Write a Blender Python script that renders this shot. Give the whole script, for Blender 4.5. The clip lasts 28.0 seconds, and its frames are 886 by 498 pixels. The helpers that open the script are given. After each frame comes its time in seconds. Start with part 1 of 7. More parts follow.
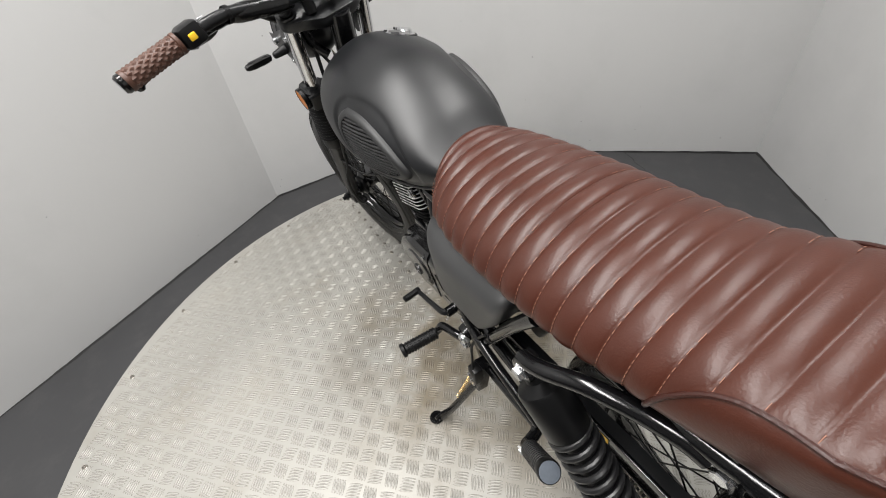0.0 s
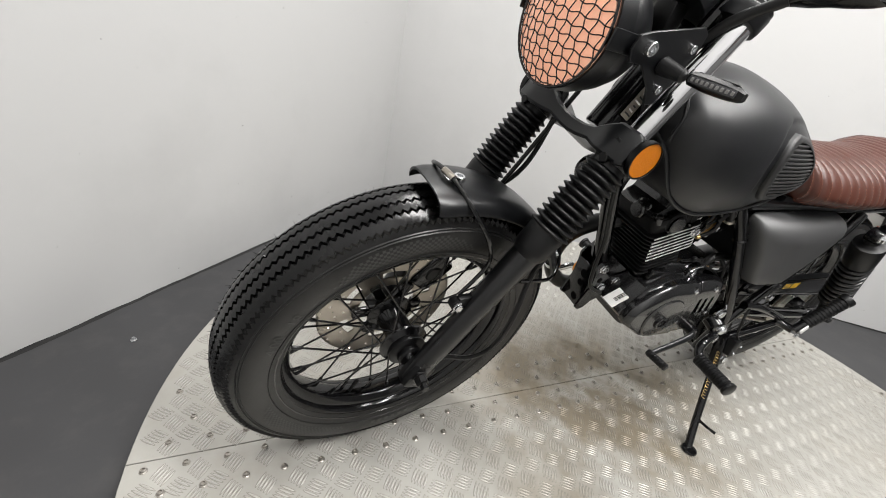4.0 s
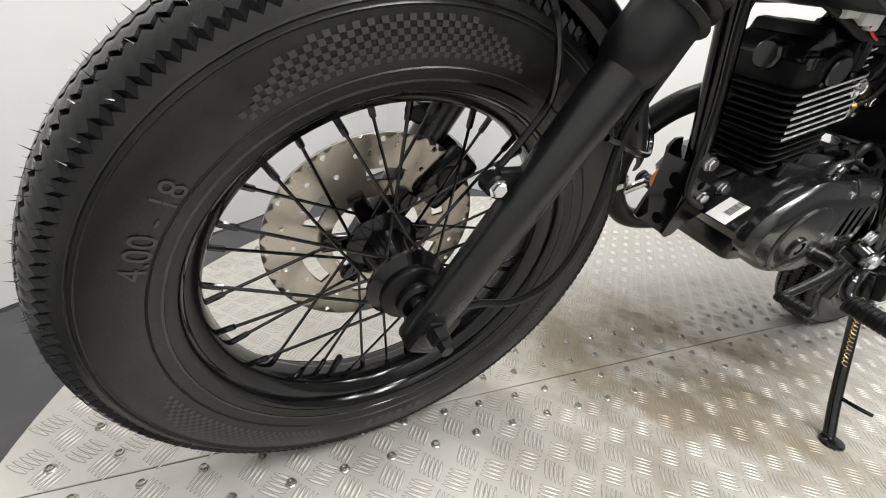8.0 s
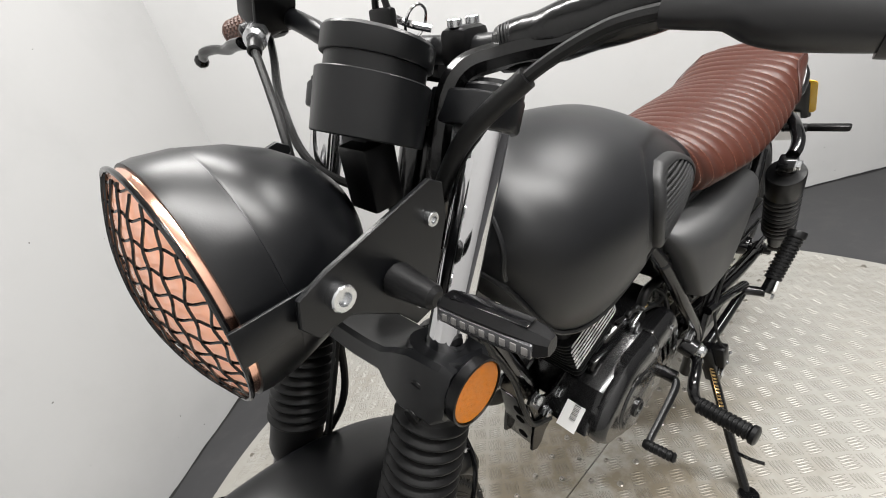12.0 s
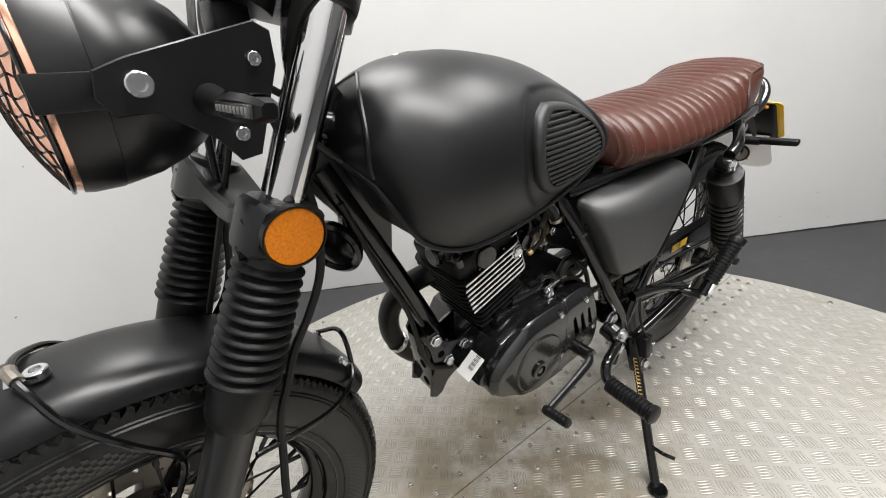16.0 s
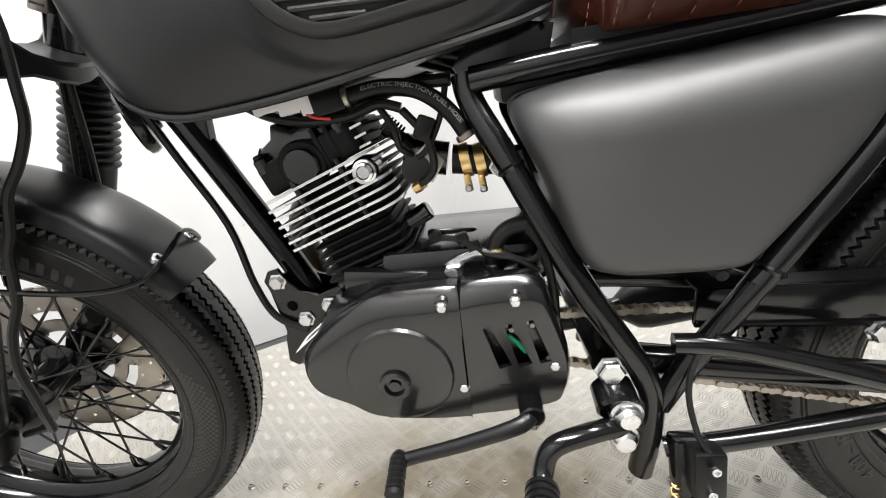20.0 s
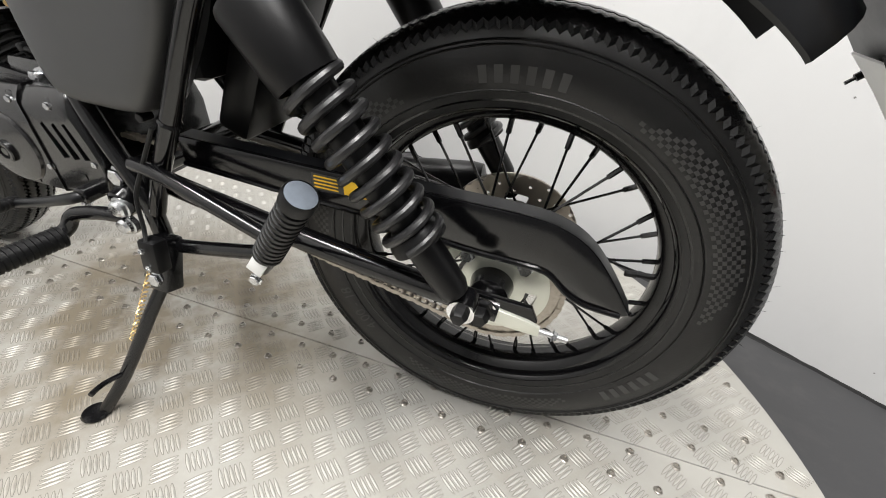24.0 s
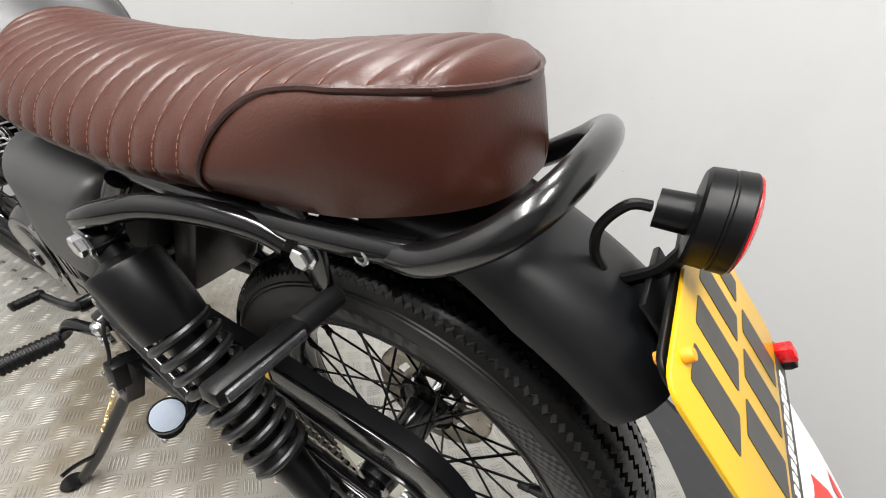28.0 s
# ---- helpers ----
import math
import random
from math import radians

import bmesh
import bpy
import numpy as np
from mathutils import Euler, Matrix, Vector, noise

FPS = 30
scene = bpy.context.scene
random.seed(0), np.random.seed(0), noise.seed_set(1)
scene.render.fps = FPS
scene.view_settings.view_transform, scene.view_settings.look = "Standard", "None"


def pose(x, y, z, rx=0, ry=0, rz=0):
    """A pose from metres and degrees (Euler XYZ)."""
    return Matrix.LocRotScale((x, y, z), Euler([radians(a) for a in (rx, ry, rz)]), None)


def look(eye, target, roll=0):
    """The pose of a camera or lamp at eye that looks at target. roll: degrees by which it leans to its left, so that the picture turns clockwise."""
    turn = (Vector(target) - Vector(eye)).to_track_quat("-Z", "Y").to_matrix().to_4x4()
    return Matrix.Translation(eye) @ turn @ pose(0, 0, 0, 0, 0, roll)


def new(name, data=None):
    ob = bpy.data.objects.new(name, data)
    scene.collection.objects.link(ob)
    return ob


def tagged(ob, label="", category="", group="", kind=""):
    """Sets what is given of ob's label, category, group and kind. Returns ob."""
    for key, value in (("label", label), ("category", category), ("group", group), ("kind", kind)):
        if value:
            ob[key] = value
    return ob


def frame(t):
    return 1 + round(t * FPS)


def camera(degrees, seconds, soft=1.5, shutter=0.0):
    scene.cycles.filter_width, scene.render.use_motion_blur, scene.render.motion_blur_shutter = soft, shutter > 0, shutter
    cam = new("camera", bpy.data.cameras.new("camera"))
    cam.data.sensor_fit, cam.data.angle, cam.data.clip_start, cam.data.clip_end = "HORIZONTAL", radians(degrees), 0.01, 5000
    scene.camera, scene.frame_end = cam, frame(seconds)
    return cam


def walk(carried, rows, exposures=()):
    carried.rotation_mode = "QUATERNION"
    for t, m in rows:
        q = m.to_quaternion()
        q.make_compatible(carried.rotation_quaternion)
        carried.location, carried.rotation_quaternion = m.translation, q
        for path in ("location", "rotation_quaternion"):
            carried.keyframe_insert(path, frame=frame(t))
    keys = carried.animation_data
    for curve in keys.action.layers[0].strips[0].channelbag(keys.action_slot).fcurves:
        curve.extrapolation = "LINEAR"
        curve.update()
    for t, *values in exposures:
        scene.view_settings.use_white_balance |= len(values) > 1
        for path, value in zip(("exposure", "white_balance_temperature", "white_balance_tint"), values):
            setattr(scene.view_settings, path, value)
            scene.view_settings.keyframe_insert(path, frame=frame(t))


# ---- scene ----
cam = camera(95.5, 28.0, soft=1.0)
PATH = [
    (0, (-0.565, 0.479, 1.120), (0.798, -0.158, -0.197), -7.9),
    (0.5, (-0.351, 0.585, 1.054), (0.673, -0.442, -0.323), -7.1),
    (1, (-0.150, 0.784, 0.993), (0.397, -0.637, -0.305), 3.0),
    (1.5, (0.097, 0.870, 0.996), (0.254, -0.620, -0.329), 6.6),
    (2, (0.268, 0.854, 0.928), (0.415, -0.738, -0.273), 6.4),
    (2.5, (0.553, 0.817, 0.889), (0.436, -0.870, -0.178), 9.2),
    (4.5, (1.102, 0.622, 0.767), (0.235, -0.965, -0.087), 11.3),
    (5, (1.145, 0.474, 0.676), (0.305, -1.096, -0.235), 8.2),
    (5.5, (1.133, 0.348, 0.655), (0.253, -1.125, -0.373), 7.0),
    (6, (1.122, 0.295, 0.644), (0.180, -1.077, -0.465), 8.7),
    (6.5, (1.114, 0.307, 0.627), (0.158, -1.065, -0.469), 11.9),
    (7, (1.079, 0.412, 0.591), (0.198, -1.076, -0.413), 13.3),
    (7.5, (0.992, 0.499, 0.560), (0.199, -1.094, -0.352), 11.7),
    (8, (0.927, 0.535, 0.555), (0.177, -1.125, -0.269), 8.0),
    (8.5, (0.875, 0.538, 0.607), (0.114, -1.160, -0.125), 4.5),
    (9, (0.841, 0.537, 0.661), (0.034, -1.170, 0.001), 2.0),
    (9.5, (0.799, 0.541, 0.705), (-0.062, -1.159, 0.099), -0.3),
    (10, (0.761, 0.544, 0.757), (-0.170, -1.131, 0.187), -2.3),
    (10.5, (0.728, 0.551, 0.816), (-0.241, -1.101, 0.240), -4.5),
    (11, (0.718, 0.554, 0.872), (-0.268, -1.070, 0.248), -7.6),
    (11.5, (0.706, 0.551, 0.924), (-0.283, -1.043, 0.228), -11.5),
    (12, (0.680, 0.515, 0.980), (-0.318, -1.044, 0.223), -16.1),
    (12.5, (0.677, 0.495, 1.002), (-0.316, -1.045, 0.201), -20.3),
    (13, (0.651, 0.512, 1.012), (-0.371, -1.003, 0.200), -22.8),
    (13.5, (0.617, 0.555, 1.016), (-0.427, -0.950, 0.212), -23.2),
    (15.5, (0.588, 0.710, 0.931), (-0.363, -0.881, 0.180), -11.6),
    (16, (0.622, 0.661, 0.840), (-0.364, -0.952, 0.188), -9.0),
    (16.5, (0.674, 0.609, 0.824), (-0.342, -1.011, 0.238), -6.0),
    (17, (0.676, 0.648, 0.830), (-0.339, -0.986, 0.284), -3.5),
    (17.5, (0.569, 0.633, 0.795), (-0.255, -1.122, 0.303), -2.4),
    (18, (0.466, 0.638, 0.775), (-0.070, -1.236, 0.325), -1.5),
    (18.5, (0.347, 0.696, 0.791), (0.138, -1.248, 0.370), -2.1),
    (19, (0.215, 0.660, 0.755), (0.327, -1.293, 0.338), -3.3),
    (19.5, (0.090, 0.567, 0.678), (0.348, -1.371, 0.252), -4.5),
    (20, (0.055, 0.597, 0.593), (0.352, -1.342, 0.204), -6.3),
    (20.5, (0.018, 0.640, 0.553), (0.267, -1.310, 0.184), -7.7),
    (21, (-0.067, 0.644, 0.544), (0.093, -1.307, 0.133), -8.4),
    (21.5, (-0.151, 0.629, 0.541), (-0.047, -1.317, 0.092), -8.1),
    (23.5, (-0.473, 0.698, 0.684), (-0.178, -1.093, -0.156), 2.0),
    (24, (-0.642, 0.587, 0.604), (-0.167, -1.122, -0.321), 7.6),
    (24.5, (-0.818, 0.445, 0.529), (-0.162, -1.205, -0.392), 14.3),
    (25, (-0.925, 0.337, 0.471), (-0.177, -1.311, -0.379), 20.6),
    (25.5, (-0.941, 0.316, 0.467), (-0.151, -1.319, -0.372), 21.9),
    (26, (-0.934, 0.335, 0.549), (-0.135, -1.269, -0.339), 19.5),
    (26.5, (-0.934, 0.321, 0.687), (-0.124, -1.251, -0.247), 17.3),
    (27, (-0.904, 0.327, 0.781), (-0.073, -1.222, -0.172), 14.8),
    (27.5, (-0.844, 0.363, 0.841), (-0.011, -1.191, -0.104), 12.3),
    (28, (-0.769, 0.411, 0.859), (0.022, -1.164, -0.087), 9.6),
]
walk(cam, [(t, look(eye, target, roll)) for t, eye, target, roll in PATH],
     exposures=[(0.0, 0.02), (1.0, 0.2), (2.0, 0.33), (4.5, 0.42), (6.0, 0.56), (7.0, 0.6), (8.0, 0.68), (9.0, 0.7), (10.0, 0.6), (11.0, 0.32), (12.0, 0.34), (13.0, 0.25), (16.0, 0.36), (17.0, 0.4), (18.0, 0.48), (19.0, 0.6), (20.0, 1.0), (21.0, 1.02), (21.5, 0.9), (23.5, 0.65), (24.5, 0.55), (25.0, 0.48), (26.0, 0.45), (27.0, 0.28), (28.0, 0.42)])

# ---- light: white room lit by ceiling panels ----
world = bpy.data.worlds.new("world")
scene.world = world
world.use_nodes = True
world.node_tree.nodes["Background"].inputs[0].default_value = (0.9, 0.95, 1.0, 1)
world.node_tree.nodes["Background"].inputs[1].default_value = 0.05
CEIL = 2.75
LAMPS = [(0.38, 0.85, 124.5, 45), (-0.35, 1.75, 124.5, 46), (-1.15, 0.9, 124.5, 41), (0.25, -0.65, 124.5, 29)]
FLOOR_Z = -0.075


def ceiling_lamp(x, y, turn, power, lx=1.2, ly=0.3):
    d = bpy.data.lights.new("ceiling_lamp", "AREA")
    d.shape, d.size, d.size_y, d.energy, d.color = "RECTANGLE", lx, ly, power, (1.0, 0.982, 0.962)
    o = new("ceiling_lamp_light", d)
    o.matrix_world = pose(x, y, CEIL - 0.075, 0, 0, turn)
    return o


# ---- materials ----
def nodes_of(m):
    return m.node_tree.nodes, m.node_tree.links


def material(name, color, rough=0.5, metal=0.0, spec=0.5, coat=0.0, coat_rough=0.1, vary=0.12, scale=30.0, bump=0.0,
             bump_scale=200.0, rough_vary=0.08, dirt=0.0, dirt_color=(0.3, 0.27, 0.22), dirt_scale=9.0, sheen=0.0):
    m = bpy.data.materials.new(name)
    m.use_nodes = True
    n, l = nodes_of(m)
    b = n["Principled BSDF"]
    b.inputs["Metallic"].default_value = metal
    b.inputs["Specular IOR Level"].default_value = spec
    b.inputs["Coat Weight"].default_value = coat
    b.inputs["Coat Roughness"].default_value = coat_rough
    b.inputs["Sheen Weight"].default_value = sheen
    tc = n.new("ShaderNodeTexCoord")
    big = n.new("ShaderNodeTexNoise")
    big.inputs["Scale"].default_value, big.inputs["Detail"].default_value = scale, 6
    l.new(tc.outputs["Object"], big.inputs["Vector"])
    ramp = n.new("ShaderNodeMapRange")
    ramp.inputs[3].default_value, ramp.inputs[4].default_value = 1 - vary, 1 + vary
    l.new(big.outputs[0], ramp.inputs[0])
    mix = n.new("ShaderNodeVectorMath")
    mix.operation = "SCALE"
    mix.inputs[0].default_value = color
    l.new(ramp.outputs[0], mix.inputs["Scale"])
    out = mix.outputs[0]
    if dirt:
        sp = n.new("ShaderNodeTexNoise")
        sp.inputs["Scale"].default_value, sp.inputs["Detail"].default_value, sp.inputs["Roughness"].default_value = dirt_scale, 8, 0.65
        l.new(tc.outputs["Object"], sp.inputs["Vector"])
        mr = n.new("ShaderNodeMapRange")
        mr.inputs[1].default_value, mr.inputs[2].default_value, mr.inputs[4].default_value = 0.5, 0.75, dirt
        l.new(sp.outputs[0], mr.inputs[0])
        mc = n.new("ShaderNodeMix")
        mc.data_type = "RGBA"
        mc.inputs[7].default_value = (*dirt_color, 1)
        l.new(mr.outputs[0], mc.inputs[0])
        l.new(out, mc.inputs[6])
        out = mc.outputs[2]
    l.new(out, b.inputs["Base Color"])
    rr = n.new("ShaderNodeMapRange")
    rr.inputs[3].default_value, rr.inputs[4].default_value = max(rough - rough_vary, 0.02), min(rough + rough_vary, 1)
    l.new(big.outputs[0], rr.inputs[0])
    l.new(rr.outputs[0], b.inputs["Roughness"])
    if bump:
        fine = n.new("ShaderNodeTexNoise")
        fine.inputs["Scale"].default_value, fine.inputs["Detail"].default_value = bump_scale, 4
        l.new(tc.outputs["Object"], fine.inputs["Vector"])
        bp = n.new("ShaderNodeBump")
        bp.inputs["Strength"].default_value, bp.inputs["Distance"].default_value = bump, 0.002
        l.new(fine.outputs[0], bp.inputs["Height"])
        l.new(bp.outputs[0], b.inputs["Normal"])
    return m


def emitter(name, color, strength):
    m = bpy.data.materials.new(name)
    m.use_nodes = True
    b = m.node_tree.nodes["Principled BSDF"]
    b.inputs["Base Color"].default_value = (*color, 1)
    b.inputs["Emission Color"].default_value = (*color, 1)
    b.inputs["Emission Strength"].default_value = strength
    return m


def glassy(name, color, rough=0.05, trans=1.0, ior=1.45):
    m = bpy.data.materials.new(name)
    m.use_nodes = True
    b = m.node_tree.nodes["Principled BSDF"]
    b.inputs["Base Color"].default_value = (*color, 1)
    b.inputs["Roughness"].default_value = rough
    b.inputs["Transmission Weight"].default_value = trans
    b.inputs["IOR"].default_value = ior
    return m


SATIN = material("satin_tank_paint", (0.0045, 0.0049, 0.0059), 0.40, spec=0.48, vary=0.06, bump=0.03, bump_scale=900, rough_vary=0.03)
PANEL = material("satin_panel_plastic", (0.0240, 0.0244, 0.0252), 0.50, spec=0.85, vary=0.06, bump=0.04, bump_scale=900, rough_vary=0.03)
MATTE = material("satin_black_paint", (0.0036, 0.0039, 0.0046), 0.33, spec=0.40, vary=0.06, bump=0.03, bump_scale=900, rough_vary=0.03)
GLOSS = material("gloss_black_paint", (0.0030, 0.0030, 0.0034), 0.15, spec=0.48, vary=0.1, bump=0.02, bump_scale=300, rough_vary=0.05)
ENGINE = material("engine_black", (0.0030, 0.0030, 0.0033), 0.24, spec=0.42, coat=0.5, coat_rough=0.10, vary=0.2, bump=0.10, bump_scale=500, rough_vary=0.08)
COVER = material("engine_cover_black", (0.0040, 0.0040, 0.0044), 0.24, spec=0.50, coat=0.5, coat_rough=0.10, vary=0.1, bump=0.05, bump_scale=700, rough_vary=0.05)
PLASTIC = material("black_plastic", (0.0030, 0.0030, 0.0033), 0.36, spec=0.25, vary=0.1, bump=0.05, bump_scale=700)
RUBBER = material("black_rubber", (0.0045, 0.0045, 0.0048), 0.42, spec=0.28, vary=0.15, bump=0.08, bump_scale=400)
TYRE = material("tyre_rubber", (0.0065, 0.0064, 0.0063), 0.36, spec=0.36, vary=0.25, scale=12, bump=0.12, bump_scale=350, dirt=0.7, dirt_color=(0.020, 0.0193, 0.0186), dirt_scale=16)
PADRUBBER = material("grey_black_pad_rubber", (0.014, 0.0142, 0.0146), 0.5, spec=0.5, vary=0.12, bump=0.08, bump_scale=500)
TREAD = material("tread_rubber", (0.0025, 0.0025, 0.0027), 0.25, spec=0.38, vary=0.2, scale=20, bump=0.08, bump_scale=300, rough_vary=0.16)
WRAP = material("shiny_vinyl_wrap", (0.003, 0.003, 0.0032), 0.2, spec=0.45, bump=0.5, bump_scale=70, rough_vary=0.1)
REDFADE = material("faded_red_ink", (0.62, 0.20, 0.17), 0.55, vary=0.3, scale=90)
MARK = material("moulded_sidewall_mark", (0.036, 0.0353, 0.0345), 0.45, spec=0.40, vary=0.25)
CHROME = material("chrome", (0.62, 0.62, 0.63), 0.06, metal=1, vary=0.03, rough_vary=0.02)
ZINC = material("zinc_steel", (0.62, 0.63, 0.64), 0.26, metal=1, vary=0.15, bump=0.05, bump_scale=400)
STEEL = material("brushed_disc_steel", (0.44, 0.40, 0.35), 0.30, metal=1, vary=0.12, scale=60, bump=0.04, bump_scale=800)
FINEDGE = material("machined_fin_edge", (0.80, 0.80, 0.81), 0.28, metal=0.55, vary=0.1)
CHAINM = material("oiled_chain_steel", (0.34, 0.31, 0.27), 0.35, metal=1, vary=0.3, scale=200)
CREAM = material("pale_sprocket_steel", (0.62, 0.63, 0.56), 0.38, metal=0.6, vary=0.08)
BRASS = material("brass", (0.70, 0.50, 0.22), 0.3, metal=1, vary=0.15)
LEATHER = material("brown_leather", (0.052, 0.0143, 0.0080), 0.35, spec=0.38, vary=0.2, scale=18, bump=0.16, bump_scale=420, rough_vary=0.07)
LEATHER_DARK = material("dark_brown_leather", (0.034, 0.010, 0.007), 0.34, spec=0.45, vary=0.2, scale=14, bump=0.30, bump_scale=300, rough_vary=0.08)
THREAD = material("pale_brown_thread", (0.26, 0.12, 0.08), 0.8)
GRIP = material("brown_grip_rubber", (0.075, 0.032, 0.020), 0.5, vary=0.15, bump=0.05)
AMBER = material("amber_reflector", (0.60, 0.175, 0.002), 0.3, spec=0.2, coat=0.15, coat_rough=0.03, vary=0.45, scale=420, bump=0.5, bump_scale=900)
REDLENS = material("red_lens", (0.60, 0.006, 0.010), 0.28, spec=0.3, coat=0.25, coat_rough=0.08, vary=0.2, scale=300, bump=0.4, bump_scale=700)
LENSGLASS = material("copper_tinted_lens", (0.75, 0.36, 0.24), 0.22, coat=0.6, coat_rough=0.05, vary=0.25, scale=45)
LENSGLASS.node_tree.nodes["Principled BSDF"].inputs["Emission Color"].default_value = (1.0, 0.50, 0.32, 1)
LENSGLASS.node_tree.nodes["Principled BSDF"].inputs["Emission Strength"].default_value = 0.30
REFLECTORM = material("copper_tinted_reflector", (0.92, 0.52, 0.38), 0.18, metal=1, vary=0.25, scale=60)
BULB = emitter("lit_bulb", (1.0, 0.62, 0.30), 14.0)
TELL = material("green_wire_cover", (0.02, 0.42, 0.20), 0.4)
SPRING = material("spring_black_enamel", (0.0085, 0.0085, 0.0090), 0.36, spec=0.60, vary=0.15, bump=0.04, bump_scale=500)
LEG = material("fork_leg_black", (0.0045, 0.0045, 0.0049), 0.30, spec=0.55, vary=0.1, bump=0.03, bump_scale=500)
BOOT = material("smooth_black_rubber", (0.014, 0.014, 0.015), 0.33, spec=0.5, vary=0.15, bump=0.03, bump_scale=200)
YELLOW = material("yellow_plate", (0.66, 0.38, 0.003), 0.38, coat=0.35, vary=0.05)
PLATEBAR = material("plate_character_black", (0.045, 0.044, 0.040), 0.45)
WHITEP = material("white_plastic", (0.78, 0.78, 0.77), 0.45, vary=0.05)
LABEL = material("white_label", (0.80, 0.79, 0.77), 0.5, vary=0.03)
INK = material("black_ink", (0.03, 0.03, 0.03), 0.5)
YLABEL = material("yellow_label", (0.85, 0.52, 0.02), 0.45, vary=0.03)
BLUEINK = material("blue_ink", (0.05, 0.22, 0.55), 0.5)
REDP = material("red_paint", (0.70, 0.04, 0.03), 0.5, vary=0.1)
WIRE = material("black_sleeve", (0.005, 0.005, 0.005), 0.40, spec=0.3, vary=0.1, bump=0.2, bump_scale=900)
ORANGE = material("orange_plastic", (0.85, 0.32, 0.02), 0.5)
WALLM = material("white_wall_paint", (0.465, 0.465, 0.463), 0.7, spec=0.25, vary=0.02, scale=1.4, bump=0.05, bump_scale=60,
                 dirt=0.35, dirt_color=(0.385, 0.385, 0.383), dirt_scale=2.2)
FLOORM = material("dark_grey_floor_paint", (0.038, 0.038, 0.040), 0.55, vary=0.15, scale=5, bump=0.06, bump_scale=90,
                  dirt=0.35, dirt_color=(0.075, 0.072, 0.07), dirt_scale=11)
TABLEM = material("aluminium_plate", (0.40, 0.39, 0.36), 0.47, metal=0.36, vary=0.10, scale=4, bump=0.05, bump_scale=220,
                  rough_vary=0.10, dirt=0.85, dirt_color=(0.31, 0.285, 0.24), dirt_scale=3.2)


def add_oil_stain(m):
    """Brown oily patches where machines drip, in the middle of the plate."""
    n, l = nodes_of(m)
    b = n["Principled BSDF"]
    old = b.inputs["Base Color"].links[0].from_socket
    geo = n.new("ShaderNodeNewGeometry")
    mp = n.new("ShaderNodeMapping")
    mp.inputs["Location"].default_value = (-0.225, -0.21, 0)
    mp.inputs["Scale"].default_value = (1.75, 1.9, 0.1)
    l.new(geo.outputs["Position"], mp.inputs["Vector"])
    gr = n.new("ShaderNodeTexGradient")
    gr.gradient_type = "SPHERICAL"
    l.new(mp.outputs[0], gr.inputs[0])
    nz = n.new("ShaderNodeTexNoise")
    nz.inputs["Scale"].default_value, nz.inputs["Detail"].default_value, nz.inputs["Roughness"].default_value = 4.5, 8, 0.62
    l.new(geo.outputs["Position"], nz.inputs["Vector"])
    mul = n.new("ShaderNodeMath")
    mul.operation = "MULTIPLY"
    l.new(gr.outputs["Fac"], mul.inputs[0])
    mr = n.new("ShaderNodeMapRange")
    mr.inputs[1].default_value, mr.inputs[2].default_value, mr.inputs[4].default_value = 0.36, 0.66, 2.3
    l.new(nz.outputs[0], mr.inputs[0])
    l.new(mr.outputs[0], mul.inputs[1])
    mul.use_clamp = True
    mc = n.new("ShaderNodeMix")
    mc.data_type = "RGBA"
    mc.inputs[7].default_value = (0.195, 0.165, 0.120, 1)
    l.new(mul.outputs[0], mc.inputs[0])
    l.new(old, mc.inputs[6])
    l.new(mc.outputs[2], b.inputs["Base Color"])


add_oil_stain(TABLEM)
GRIME = material("grime_round_tread", (0.15, 0.14, 0.12), 0.7, vary=0.35, scale=25)
FINM = material("fin_black", (0.0035, 0.0035, 0.0038), 0.55, spec=0.22, vary=0.2, bump=0.1, bump_scale=500)
BARM = material("worn_tread_aluminium", (0.41, 0.40, 0.37), 0.52, metal=0.25, vary=0.12, scale=6, rough_vary=0.08, dirt=0.5, dirt_color=(0.46, 0.43, 0.37), dirt_scale=4)
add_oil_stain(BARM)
BOLTM = material("dull_bolt_steel", (0.36, 0.34, 0.31), 0.42, metal=1, vary=0.2)
PEGCAP = material("blued_steel_cap", (0.17, 0.195, 0.23), 0.50, metal=0.7, vary=0.15, scale=200)
# near-black colour that paints in the shade inside holes and slots
DARK = material("painted_recess_shade", (0.002, 0.002, 0.002), 0.8, spec=0.03)
SMOKED = material("smoked_lens", (0.035, 0.035, 0.038), 0.2, coat=0.4, coat_rough=0.04, vary=0.3, scale=220, bump=0.3, bump_scale=500)
SCUFF = material("grey_scuff", (0.45, 0.45, 0.44), 0.8, vary=0.2)


# ---- building helpers ----
def finish(me, mat, angle=35):
    me.materials.append(mat)
    me.polygons.foreach_set("use_smooth", [True] * len(me.polygons))
    me.set_sharp_from_angle(angle=radians(angle))
    me.update()
    return me


def mesh_of(name, bm, mat, angle=35, recalc=True):
    if recalc:
        bmesh.ops.recalc_face_normals(bm, faces=bm.faces)
    me = bpy.data.meshes.new(name)
    bm.to_mesh(me)
    bm.free()
    return finish(me, mat, angle)


def attach(ob, parent):
    ob.parent = parent
    ob.matrix_parent_inverse = Matrix.Translation(parent.location).inverted() if parent.type == "EMPTY" else Matrix()
    return ob


def part(name, bm, mat, parent=None, label="", angle=35):
    """Links a bmesh as one mesh object under a thing or a part."""
    ob = new(name, mesh_of(name, bm, mat, angle))
    if parent is not None:
        attach(ob, parent)
    return tagged(ob, label)


